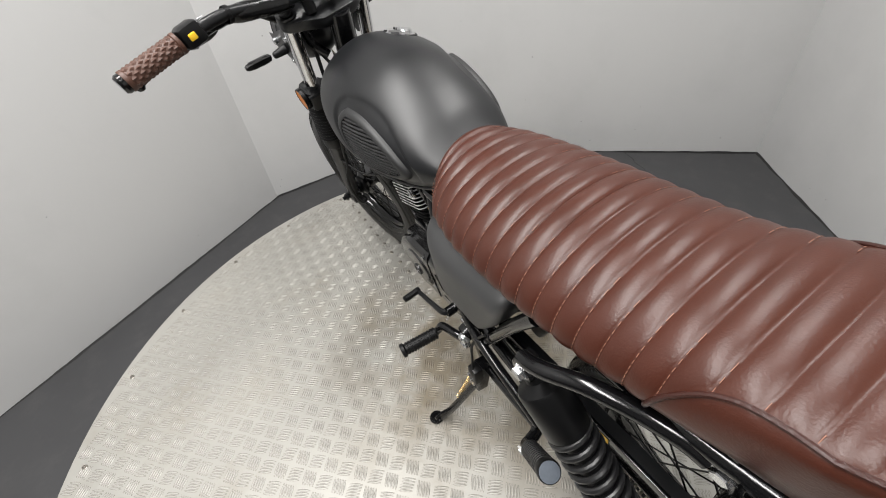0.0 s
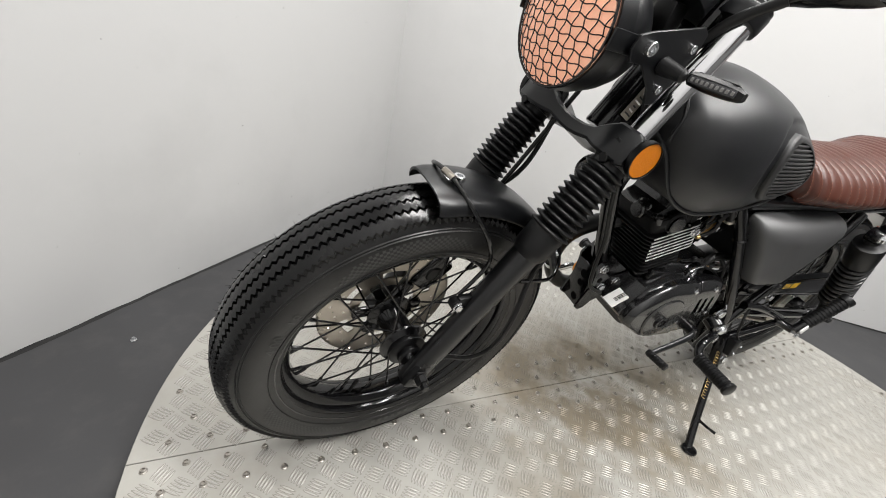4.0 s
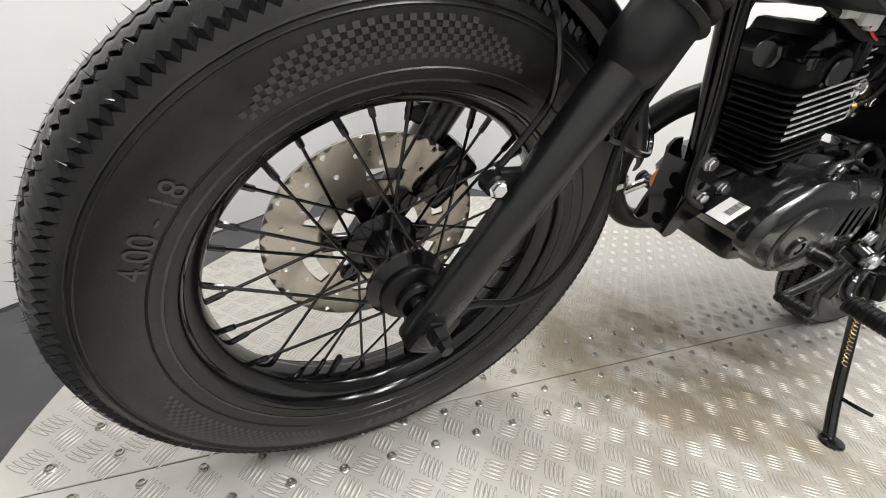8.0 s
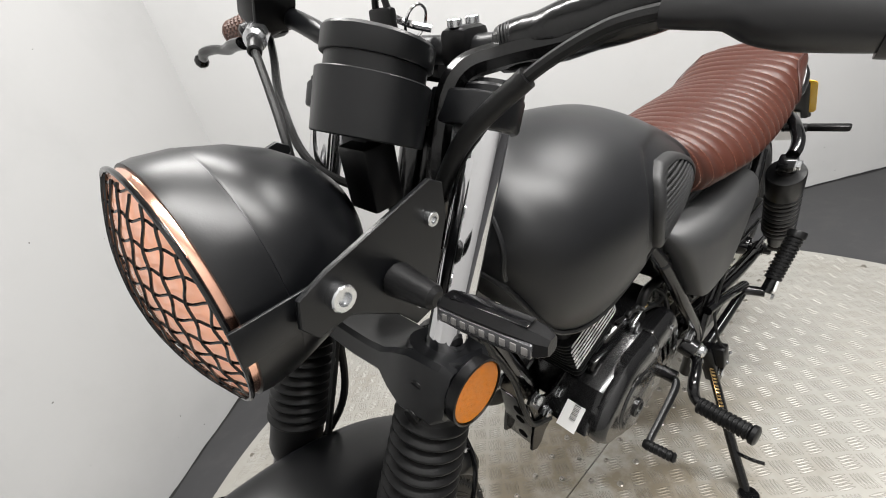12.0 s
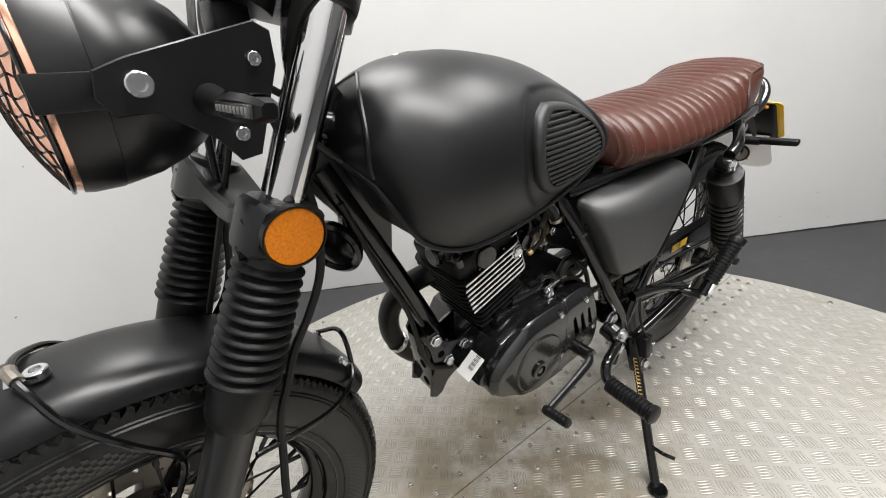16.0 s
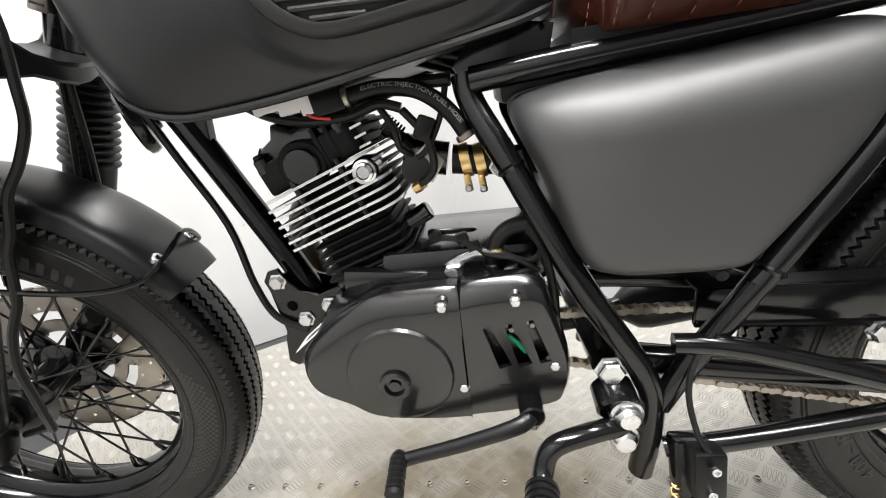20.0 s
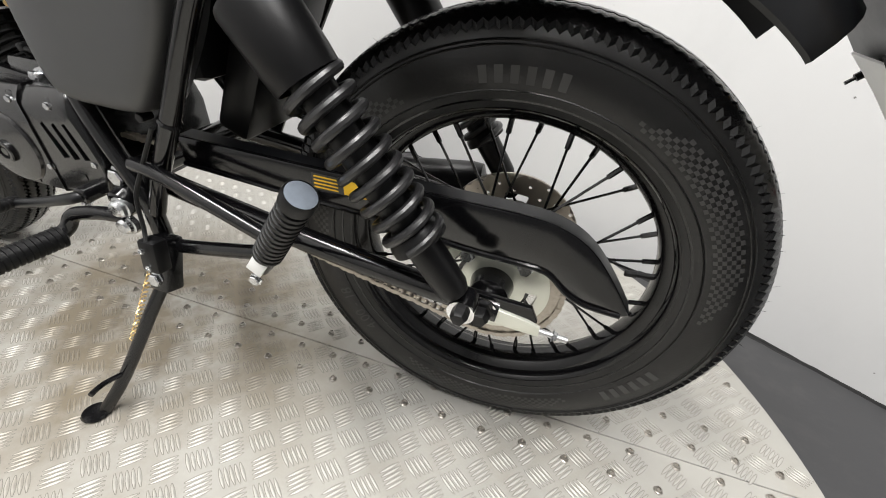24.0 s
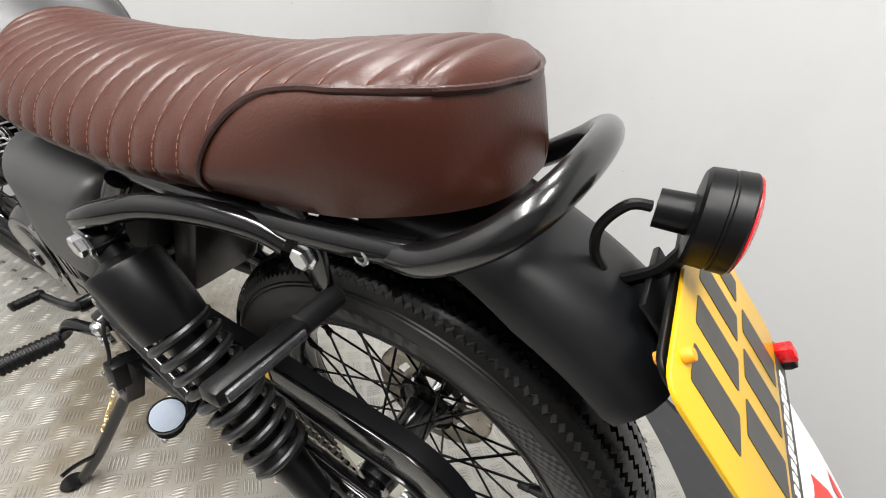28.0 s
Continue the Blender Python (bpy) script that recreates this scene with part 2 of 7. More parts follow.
def copy_part(name, me, m, parent, label=""):
    """One more object on a shared mesh, at the pose m."""
    ob = new(name, me)
    if parent is not None:
        attach(ob, parent)
    ob.matrix_basis = m
    return tagged(ob, label)


def thing(name, place, label, category, group="", kind=""):
    ob = new(name)
    ob.location = place
    ob.empty_display_size = 0.05
    return tagged(ob, label, category, group, kind)


def V(*a):
    return Vector(a)


def frame_to(p0, p1):
    """A matrix at p0 whose z looks to p1."""
    p0, p1 = Vector(p0), Vector(p1)
    return Matrix.Translation(p0) @ (p1 - p0).to_track_quat("Z", "Y").to_matrix().to_4x4()


def smooth_path(pts, steps=6):
    pts = [Vector(p) for p in pts]
    if len(pts) < 3:
        return pts
    out = []
    for i in range(len(pts) - 1):
        p0, p1, p2, p3 = pts[max(i - 1, 0)], pts[i], pts[i + 1], pts[min(i + 2, len(pts) - 1)]
        for k in range(steps):
            s = k / steps
            out.append(0.5 * ((2 * p1) + (p2 - p0) * s + (2 * p0 - 5 * p1 + 4 * p2 - p3) * s * s + (3 * p1 - p0 - 3 * p2 + p3) * s ** 3))
    return out + [pts[-1]]


def tube(pts, r, seg=10, steps=6, bm=None, radii=None, flat=1.0):
    """A swept round bar along a smoothed path."""
    bm = bm or bmesh.new()
    path = smooth_path(pts, steps)
    rings, side = [], None
    for i, p in enumerate(path):
        d = (path[min(i + 1, len(path) - 1)] - path[max(i - 1, 0)]).normalized()
        if side is None:
            side = d.orthogonal().normalized()
        side = (side - d * side.dot(d)).normalized()
        up = d.cross(side)
        rr = r if radii is None else float(np.interp(i / (len(path) - 1), [k / (len(radii) - 1) for k in range(len(radii))], radii))
        rings.append([bm.verts.new(p + (side * math.cos(a) + up * math.sin(a) * flat) * rr) for a in [2 * math.pi * k / seg for k in range(seg)]])
    for a, b in zip(rings, rings[1:]):
        for k in range(seg):
            bm.faces.new((a[k], a[(k + 1) % seg], b[(k + 1) % seg], b[k]))
    bm.faces.new(rings[0][::-1])
    bm.faces.new(rings[-1])
    return bm


def lathe(profile, m, seg=24, bm=None, closed=False):
    """Revolves (radius, along) points about the z of m."""
    bm = bm or bmesh.new()
    rings = []
    for r, h in profile:
        if r < 1e-6:
            rings.append([bm.verts.new(m @ V(0, 0, h))])
        else:
            rings.append([bm.verts.new(m @ V(r * math.cos(2 * math.pi * k / seg), r * math.sin(2 * math.pi * k / seg), h)) for k in range(seg)])
    pairs = list(zip(rings, rings[1:])) + ([(rings[-1], rings[0])] if closed else [])
    for a, b in pairs:
        for k in range(seg):
            j = (k + 1) % seg
            if len(a) == 1 and len(b) > 1:
                bm.faces.new((a[0], b[j], b[k]))
            elif len(b) == 1 and len(a) > 1:
                bm.faces.new((a[k], a[j], b[0]))
            elif len(a) > 1:
                bm.faces.new((a[k], a[j], b[j], b[k]))
    return bm


def rod(p0, p1, r, seg=14, bevel=0.0, bm=None, r1=None):
    length = (Vector(p1) - Vector(p0)).length
    r1 = r if r1 is None else r1
    b = min(bevel, r * 0.6, length * 0.4)
    prof = [(0, 0), (r - b, 0), (r, b), (r1, length - b), (r1 - b, length), (0, length)] if b else [(0, 0), (r, 0), (r1, length), (0, length)]
    return lathe(prof, frame_to(p0, p1), seg, bm)


def box(size, m, bevel=0.002, bm=None, segments=2):
    bm2 = bmesh.new()
    bmesh.ops.create_cube(bm2, size=1, matrix=Matrix.Diagonal((*size, 1)))
    if bevel:
        bmesh.ops.bevel(bm2, geom=bm2.edges[:], offset=min(bevel, min(size) * 0.45), segments=segments, affect="EDGES", profile=0.5)
    bmesh.ops.transform(bm2, matrix=m, verts=bm2.verts)
    if bm is None:
        return bm2
    tmp = bpy.data.meshes.new("tmp")
    bm2.to_mesh(tmp)
    bm2.free()
    bm.from_mesh(tmp)
    bpy.data.meshes.remove(tmp)
    return bm


def slab(outline, h0, h1, m, bevel=0.002, bm=None, segments=2, rounded=0):
    """An extruded outline (x, y) from h0 to h1 along m's z, with eased edges."""
    bm2 = bmesh.new()
    pts = outline
    if rounded:
        c = smooth_path([(*p, 0) for p in outline] + [(*outline[0], 0)], rounded)[:-1]
        pts = [(p.x, p.y) for p in c]
    base = [bm2.verts.new((x, y, h0)) for x, y in pts]
    face = bm2.faces.new(base)
    got = bmesh.ops.extrude_face_region(bm2, geom=[face])
    bmesh.ops.translate(bm2, vec=(0, 0, h1 - h0), verts=[v for v in got["geom"] if isinstance(v, bmesh.types.BMVert)])
    if bevel:
        rims = [e for e in bm2.edges if abs(e.verts[0].co.z - e.verts[1].co.z) < 1e-7]
        bmesh.ops.bevel(bm2, geom=rims, offset=bevel, segments=segments, affect="EDGES", profile=0.5)
    bmesh.ops.recalc_face_normals(bm2, faces=bm2.faces)
    bmesh.ops.transform(bm2, matrix=m, verts=bm2.verts)
    if bm is None:
        return bm2
    tmp = bpy.data.meshes.new("tmp")
    bm2.to_mesh(tmp)
    bm2.free()
    bm.from_mesh(tmp)
    bpy.data.meshes.remove(tmp)
    return bm


def loft(rings, bm=None, cap=True):
    """Skins closed rings of equal length."""
    bm = bm or bmesh.new()
    made = [[bm.verts.new(p) for p in ring] for ring in rings]
    n = len(made[0])
    for a, b in zip(made, made[1:]):
        for k in range(n):
            bm.faces.new((a[k], a[(k + 1) % n], b[(k + 1) % n], b[k]))
    if cap:
        bm.faces.new(made[0][::-1])
        bm.faces.new(made[-1])
    return bm


def moved(bm, m):
    bmesh.ops.transform(bm, matrix=m, verts=bm.verts)
    return bm


def curve_at(keys, x):
    """A smooth value through (x, value) keys in rising x."""
    xs, ys = [k[0] for k in keys], [k[1] for k in keys]
    if x <= xs[0]:
        return ys[0]
    if x >= xs[-1]:
        return ys[-1]
    i = max(j for j in range(len(xs)) if xs[j] <= x)
    i = min(i, len(xs) - 2)
    def slope(j):
        a, b = max(j - 1, 0), min(j + 1, len(xs) - 1)
        return (ys[b] - ys[a]) / (xs[b] - xs[a])
    h = xs[i + 1] - xs[i]
    s = (x - xs[i]) / h
    return ((2 * s ** 3 - 3 * s ** 2 + 1) * ys[i] + (s ** 3 - 2 * s ** 2 + s) * h * slope(i) + (-2 * s ** 3 + 3 * s ** 2) * ys[i + 1] + (s ** 3 - s ** 2) * h * slope(i + 1))


def text_mesh(words, size):
    """Flat mesh of a line of the built-in font, centred."""
    c = bpy.data.curves.new("words", "FONT")
    c.body, c.size, c.align_x, c.align_y = words, size, "CENTER", "CENTER"
    o = bpy.data.objects.new("words", c)
    scene.collection.objects.link(o)
    me = bpy.data.meshes.new_from_object(o.evaluated_get(bpy.context.evaluated_depsgraph_get()))
    bpy.data.objects.remove(o)
    bpy.data.curves.remove(c)
    return me


def rrect(w, h, r):
    pts = []
    for cx, cy, a0 in ((w / 2 - r, h / 2 - r, 0), (-w / 2 + r, h / 2 - r, 90), (-w / 2 + r, -h / 2 + r, 180), (w / 2 - r, -h / 2 + r, 270)):
        for k in range(5):
            a = radians(a0 + k * 22.5)
            pts.append((cx + r * math.cos(a), cy + r * math.sin(a)))
    return pts


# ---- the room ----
# dark grey for an unseen wall, chosen so black parts reflect less light
GREYWALL = material("unseen_wall_dark_grey", (0.15, 0.15, 0.152), 0.7, vary=0.05)
CEILM = material("ceiling_paint", (0.62, 0.62, 0.61), 0.8, vary=0.05)


def room_wall(name, a, b, z0, z1, thick=0.1, mat=None):
    """A wall whose inner face runs from a to b, with the room to its left."""
    a, b = Vector((*a, 0)), Vector((*b, 0))
    d = (b - a).normalized()
    out = V(d.y, -d.x, 0)
    bm = bmesh.new()
    box(((b - a).length, thick, z1 - z0), Matrix(((d.x, out.x, 0, (a.x + b.x) / 2 + out.x * thick / 2), (d.y, out.y, 0, (a.y + b.y) / 2 + out.y * thick / 2), (0, 0, 1, (z0 + z1) / 2), (0, 0, 0, 1))), 0, bm)
    return tagged(part(name, bm, mat or WALLM), "plain painted wall, lightly marked", "wall", kind="structure")


# corners, anticlockwise seen from above
AB = V(0.325, -1.83)
DIR_A = V(math.cos(radians(47.5)), math.sin(radians(47.5)))
DIR_B = V(math.cos(radians(143.5)), math.sin(radians(143.5)))
AD = AB + DIR_A * 2.43
DIR_D = V(math.cos(radians(124.5)), math.sin(radians(124.5)))
SE1, SE2 = AB + DIR_A * 2.02, AD + DIR_D * 0.58
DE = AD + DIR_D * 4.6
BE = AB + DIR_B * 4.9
room_wall("wall_west", BE, AB, FLOOR_Z, CEIL)
room_wall("wall_south", AB, SE1, FLOOR_Z, CEIL)
room_wall("wall_southeast", SE1, SE2, FLOOR_Z, CEIL)
room_wall("wall_east", SE2, DE, FLOOR_Z, CEIL)
# never in view: added to close the room and dim the reflections
room_wall("wall_north_unseen", DE, BE, FLOOR_Z, CEIL, mat=GREYWALL)
CHIP = material("chipped_floor_grey", (0.16, 0.155, 0.15), 0.8, vary=0.3)
JOINT = material("dark_floor_joint", (0.012, 0.012, 0.012), 0.8, vary=0.3)


def rough_joint(p, q, parent, seed):
    """Uneven dark gap where wall and floor meet, with chips in the paint."""
    rg, bm, rows = random.Random(seed), bmesh.new(), []
    p, q = V(p[0], p[1], 0), V(q[0], q[1], 0)
    d = (q - p).normalized()
    inward = V(-d.y, d.x, 0)
    if inward.dot(V(0, 0.8, 0) - p) < 0:
        inward = -inward
    n, h, w = int((q - p).length / 0.03), 0.004, 0.006
    for i in range(n + 1):
        h = min(max(h + rg.uniform(-0.002, 0.002), 0.001), 0.009)
        w = min(max(w + rg.uniform(-0.003, 0.003), 0.002), 0.013)
        c = p.lerp(q, i / n)
        rows.append([bm.verts.new(c + inward * o + V(0, 0, FLOOR_Z + z)) for o, z in ((0.0004, h), (0.0022, h * 0.6), (0.0022, 0.0012), (0.0024 + w, 0.0006), (0.0024 + w, 0.0))])
    for a, b in zip(rows, rows[1:]):
        for k in range(4):
            bm.faces.new((a[k], a[k + 1], b[k + 1], b[k]))
    part("floor_joint", bm, JOINT, parent)
    # flecks and knocks on the paint
    for i in range(26):
        c = p.lerp(q, rg.uniform(0.05, 0.95)) + V(0, 0, FLOOR_Z + 0.05 + 1.5 * rg.random() ** 2)
        r = rg.uniform(0.0012, 0.0034)
        bm = bmesh.new()
        f = frame_to(c, c + inward)
        top = [bm.verts.new(f @ V(r * rg.uniform(0.5, 1.4) * math.cos(t), r * rg.uniform(0.5, 1.2) * math.sin(t), 0.0008)) for t in (0, 0.9, 1.8, 2.7, 3.6, 4.5, 5.4)]
        bm.faces.new(top)
        part("paint_chip", bm, CHIP, parent)


for name, p, q, k in (("wall_west", BE, AB, 3), ("wall_south", AB, SE1, 5), ("wall_southeast", SE1, SE2, 6), ("wall_east", SE2, DE, 8)):
    rough_joint(p, q, bpy.data.objects[name], k)
bm = bmesh.new()
box((10, 10, 0.1), pose(0, 0.8, FLOOR_Z - 0.05), 0, bm)
tagged(part("floor", bm, FLOORM), "dark grey painted concrete floor with scuffs", "floor", kind="structure")
floor_ob = bpy.data.objects["floor"]
for k, (u, side) in enumerate(((0.27, 0.42),)):
    rg = random.Random(20 + k)
    a = AB.lerp(AD, u)
    mid = V(a.x, a.y, 0)
    go = (V(0, 0.8, 0) - mid).normalized()
    go = pose(0, 0, 0, 0, 0, rg.uniform(-50, 50)).to_3x3() @ go
    rows, bm, c = [], bmesh.new(), mid + go * 0.01
    for i in range(16):
        w = 0.0016 * (1 - i / 16) + 0.0004
        sdir = V(-go.y, go.x, 0)
        rows.append((bm.verts.new(c + sdir * w + V(0, 0, FLOOR_Z + 0.0012)), bm.verts.new(c - sdir * w + V(0, 0, FLOOR_Z + 0.0012))))
        c = c + go * side / 16 + sdir * rg.uniform(-0.012, 0.012)
    for r0, r1 in zip(rows, rows[1:]):
        bm.faces.new((r0[0], r0[1], r1[1], r1[0]))
    part("crack", bm, JOINT, floor_ob)
bm = bmesh.new()
box((10, 10, 0.1), pose(0, 0.8, CEIL + 0.05), 0, bm)
tagged(part("ceiling", bm, CEILM), "plain painted ceiling", "ceiling", kind="structure")

LAMP_BODY = material("lamp_body_white", (0.8, 0.8, 0.8), 0.5)
for lx, ly, turn, power in LAMPS:
    ceiling_lamp(lx, ly, turn, power)
    bm = bmesh.new()
    box((1.26, 0.36, 0.06), pose(lx, ly, CEIL - 0.032, 0, 0, turn), 0.006, bm)
    tagged(part("ceiling_light", bm, LAMP_BODY), "white rectangular ceiling light panel", "ceiling light", group="ceiling lights")
# ---- the turntable ----
TC, TR = V(0.047, 0.10, 0), 1.243
SEAM = V(math.cos(radians(1.7)), math.sin(radians(1.7)), 0)
SEAM_N = V(-SEAM.y, SEAM.x, 0)
SEAM_P = V(0.047, 0.027, 0)
turntable = thing("turntable", (TC.x, TC.y, FLOOR_Z), "round aluminium checker plate turntable with scattered bolts", "turntable")
part("base", lathe([(0, 0.0), (TR - 0.02, 0.0), (TR - 0.02, 0.066), (0, 0.066)], pose(TC.x, TC.y, FLOOR_Z + 0.001), 96), PLASTIC, turntable)
off = (SEAM_P - TC).dot(SEAM_N)
half = math.acos(off / TR)
base_ang = math.atan2(SEAM_N.y, SEAM_N.x)
for side in (1, -1):
    bm = bmesh.new()
    h = half - 0.0008 if side > 0 else math.pi - half - 0.0008
    mid = base_ang if side > 0 else base_ang + math.pi
    ring = [TC + V(math.cos(mid + h * (2 * k / 80 - 1)) * TR, math.sin(mid + h * (2 * k / 80 - 1)) * TR, 0) for k in range(81)]
    slab([(p.x, p.y) for p in ring], -0.006, 0.0, Matrix(), 0.001, bm, 1)
    part("plate", bm, TABLEM, turntable)

# raised five-bar pattern, alternating by quarter turns
STEP = 0.0437
def bar_mesh():
    """A lens-shaped raised bar on a thin rim of grime."""
    n, lx, wy, hz, vs, fs = 5, 0.0168, 0.0024, 0.0015, [], []
    for i in range(n):
        s = 2 * i / (n - 1) - 1
        w = wy * (1 - s * s * 0.85)
        vs += [(s * lx, -w, 0.0004), (s * lx, 0, 0.0004 + hz * (1 - s * s)), (s * lx, w, 0.0004)]
    for i in range(n - 1):
        a = 3 * i
        fs += [(a, a + 3, a + 4, a + 1), (a + 1, a + 4, a + 5, a + 2)]
    b = len(vs)
    for i in range(n):
        s = 2 * i / (n - 1) - 1
        w = (wy * (1 - s * s * 0.85)) + 0.0007
        vs += [(s * (lx + 0.0008), -w, 0.0003), (s * (lx + 0.0008), w * 0.92, 0.0003)]
    for i in range(n - 1):
        a = b + 2 * i
        fs.append((a, a + 2, a + 3, a + 1))
    me = bpy.data.meshes.new("tread_bar")
    me.from_pydata(vs, [], fs)
    return tread_finish(me, len(fs)), vs, fs


def tread_finish(me, per):
    finish(me, BARM, 60)
    me.materials.append(GRIME)
    me.polygons.foreach_set("material_index", [1 if i % per >= per - 4 else 0 for i in range(len(me.polygons))])
    return me


BAR, bar_v, bar_f = bar_mesh()
bolt_places = []
for off_n, start in ((0.078, 0.0), (0.021, 0.036), (-0.036, 0.0), (-0.093, 0.036)):
    for k in range(-16, 17):
        p = SEAM_P + SEAM * (k * 0.0735 + start) + SEAM_N * off_n
        if (p - TC).length < TR - 0.03:
            bolt_places.append(p)
for k in range(26):
    a = 2 * math.pi * k / 26 + 0.06
    bolt_places.append(TC + V(math.cos(a), math.sin(a), 0) * (TR - 0.045))
rng = random.Random(4)
all_v, all_f, near = [], [], []
tilt = Matrix.Rotation(radians(45), 4, "Z")
cells = int(TR / STEP) + 2
for i in range(-cells, cells + 1):
    for j in range(-cells, cells + 1):
        c = TC + tilt @ V(i * STEP, j * STEP, 0)
        if (c - TC).length > TR - 0.022 or abs((c - SEAM_P).dot(SEAM_N)) < 0.016:
            continue
        if any((c - b).length < 0.012 for b in bolt_places):
            continue
        turn = tilt @ Matrix.Rotation(radians(90 * ((i + j) % 2) + 10), 4, "Z")
        for k in range(5):
            m = Matrix.Translation(c) @ turn @ pose((k - 2) * 0.0012, (k - 2) * 0.0070, 0)
            if abs(c.x + 0.25) < 0.22 and 0.2 < c.y < 0.42 and len(near) < 300:
                near.append(m)
                continue
            b = len(all_v)
            all_v += [tuple(m @ V(*v)) for v in bar_v]
            all_f += [tuple(q + b for q in f) for f in bar_f]
me = bpy.data.meshes.new("tread_pattern")
me.from_pydata(all_v, [], all_f)
ob = new("tread_pattern", tread_finish(me, len(bar_f)))
tagged(attach(ob, turntable), kind="stuff")
for m in near:
    copy_part("tread_bar", BAR, m, turntable)
BOLT = mesh_of("bolt", lathe([(0.0078, 0.0002), (0.0076, 0.0012), (0.0058, 0.0022), (0.0052, 0.0055), (0.0036, 0.0058), (0.0033, 0.003), (0, 0.003)], Matrix(), 8), BOLTM, 40)
for p in bolt_places:
    copy_part("bolt", BOLT, pose(p.x + rng.uniform(-1, 1) * 0.002, p.y + rng.uniform(-1, 1) * 0.002, 0, 0, 0, rng.uniform(0, 60)), turntable)

# ---- the motorcycle: B places the frame on its stand, F the steered front end ----
B = Matrix.Translation((0, 0.0117, 0)) @ pose(0, 0, 0, 0, 0, 2.07) @ pose(0, 0, 0, -9.6, 0, 0)
RAKE = radians(24.87)
AXIS = V(-math.sin(RAKE), 0, math.cos(RAKE))
HEAD = V(0.767, 0, 0.2828)
F = B @ Matrix.Translation(HEAD) @ Matrix.Rotation(radians(7.65), 4, AXIS) @ Matrix.Translation(-HEAD)
bike = thing("motorcycle", (0, 0.0117, 0), "satin black motorcycle with brown ribbed leather seat on side stand", "motorcycle")


BC = B @ Matrix.Translation((0, -0.004, 0.0055))


def bp(name, bm, mat, parent=None, label="", m=None, angle=35):
    return part(name, moved(bm, m or BC), mat, parent or bike, label, angle)


def fp(name, bm, mat, parent=None, label="", angle=35):
    return part(name, moved(bm, F), mat, parent or bike, label, angle)


HEX = mesh_of("hex_bolt", lathe([(0.0098, 0), (0.0098, 0.0012), (0.0085, 0.0016), (0.0078, 0.0018), (0.0078, 0.0055), (0.0068, 0.0066), (0, 0.0066)], Matrix(), 6), ZINC, 25)
CAP = mesh_of("cap_bolt", lathe([(0.0072, 0), (0.0072, 0.006), (0.0064, 0.0068), (0.0038, 0.0068), (0.0036, 0.004), (0, 0.004)], Matrix(), 14), ZINC, 35)


BLACKCAP = mesh_of("black_bolt", lathe([(0.0085, 0), (0.0085, 0.004), (0.0070, 0.0055), (0, 0.0055)], Matrix(), 16), PLASTIC, 35)


def bolt(p, d, parent, scale=1.0, m=None, me=None):
    p, d = Vector(p), Vector(d)
    copy_part("bolt", me or HEX, (m or BC) @ frame_to(p, p + d) @ Matrix.Scale(scale, 4), parent)


# wheels
TY = [(0.2300, 0.0420), (0.2400, 0.0475), (0.2440, 0.0490), (0.2500, 0.0520), (0.2620, 0.0555), (0.2780, 0.0560), (0.2920, 0.0535), (0.3060, 0.0485), (0.3140, 0.0425), (0.3195, 0.0290), (0.3222, 0.0150), (0.3230, 0.0)]


def wall_y(r):
    return curve_at([p for p in TY[:9]], r)


def crown_r(y):
    return curve_at([(-0.0475, 0.3090), (-0.0420, 0.3165), (-0.0290, 0.3225), (-0.0150, 0.3252), (0, 0.3260), (0.0150, 0.3252), (0.0290, 0.3225), (0.0420, 0.3165), (0.0475, 0.3090)], y)


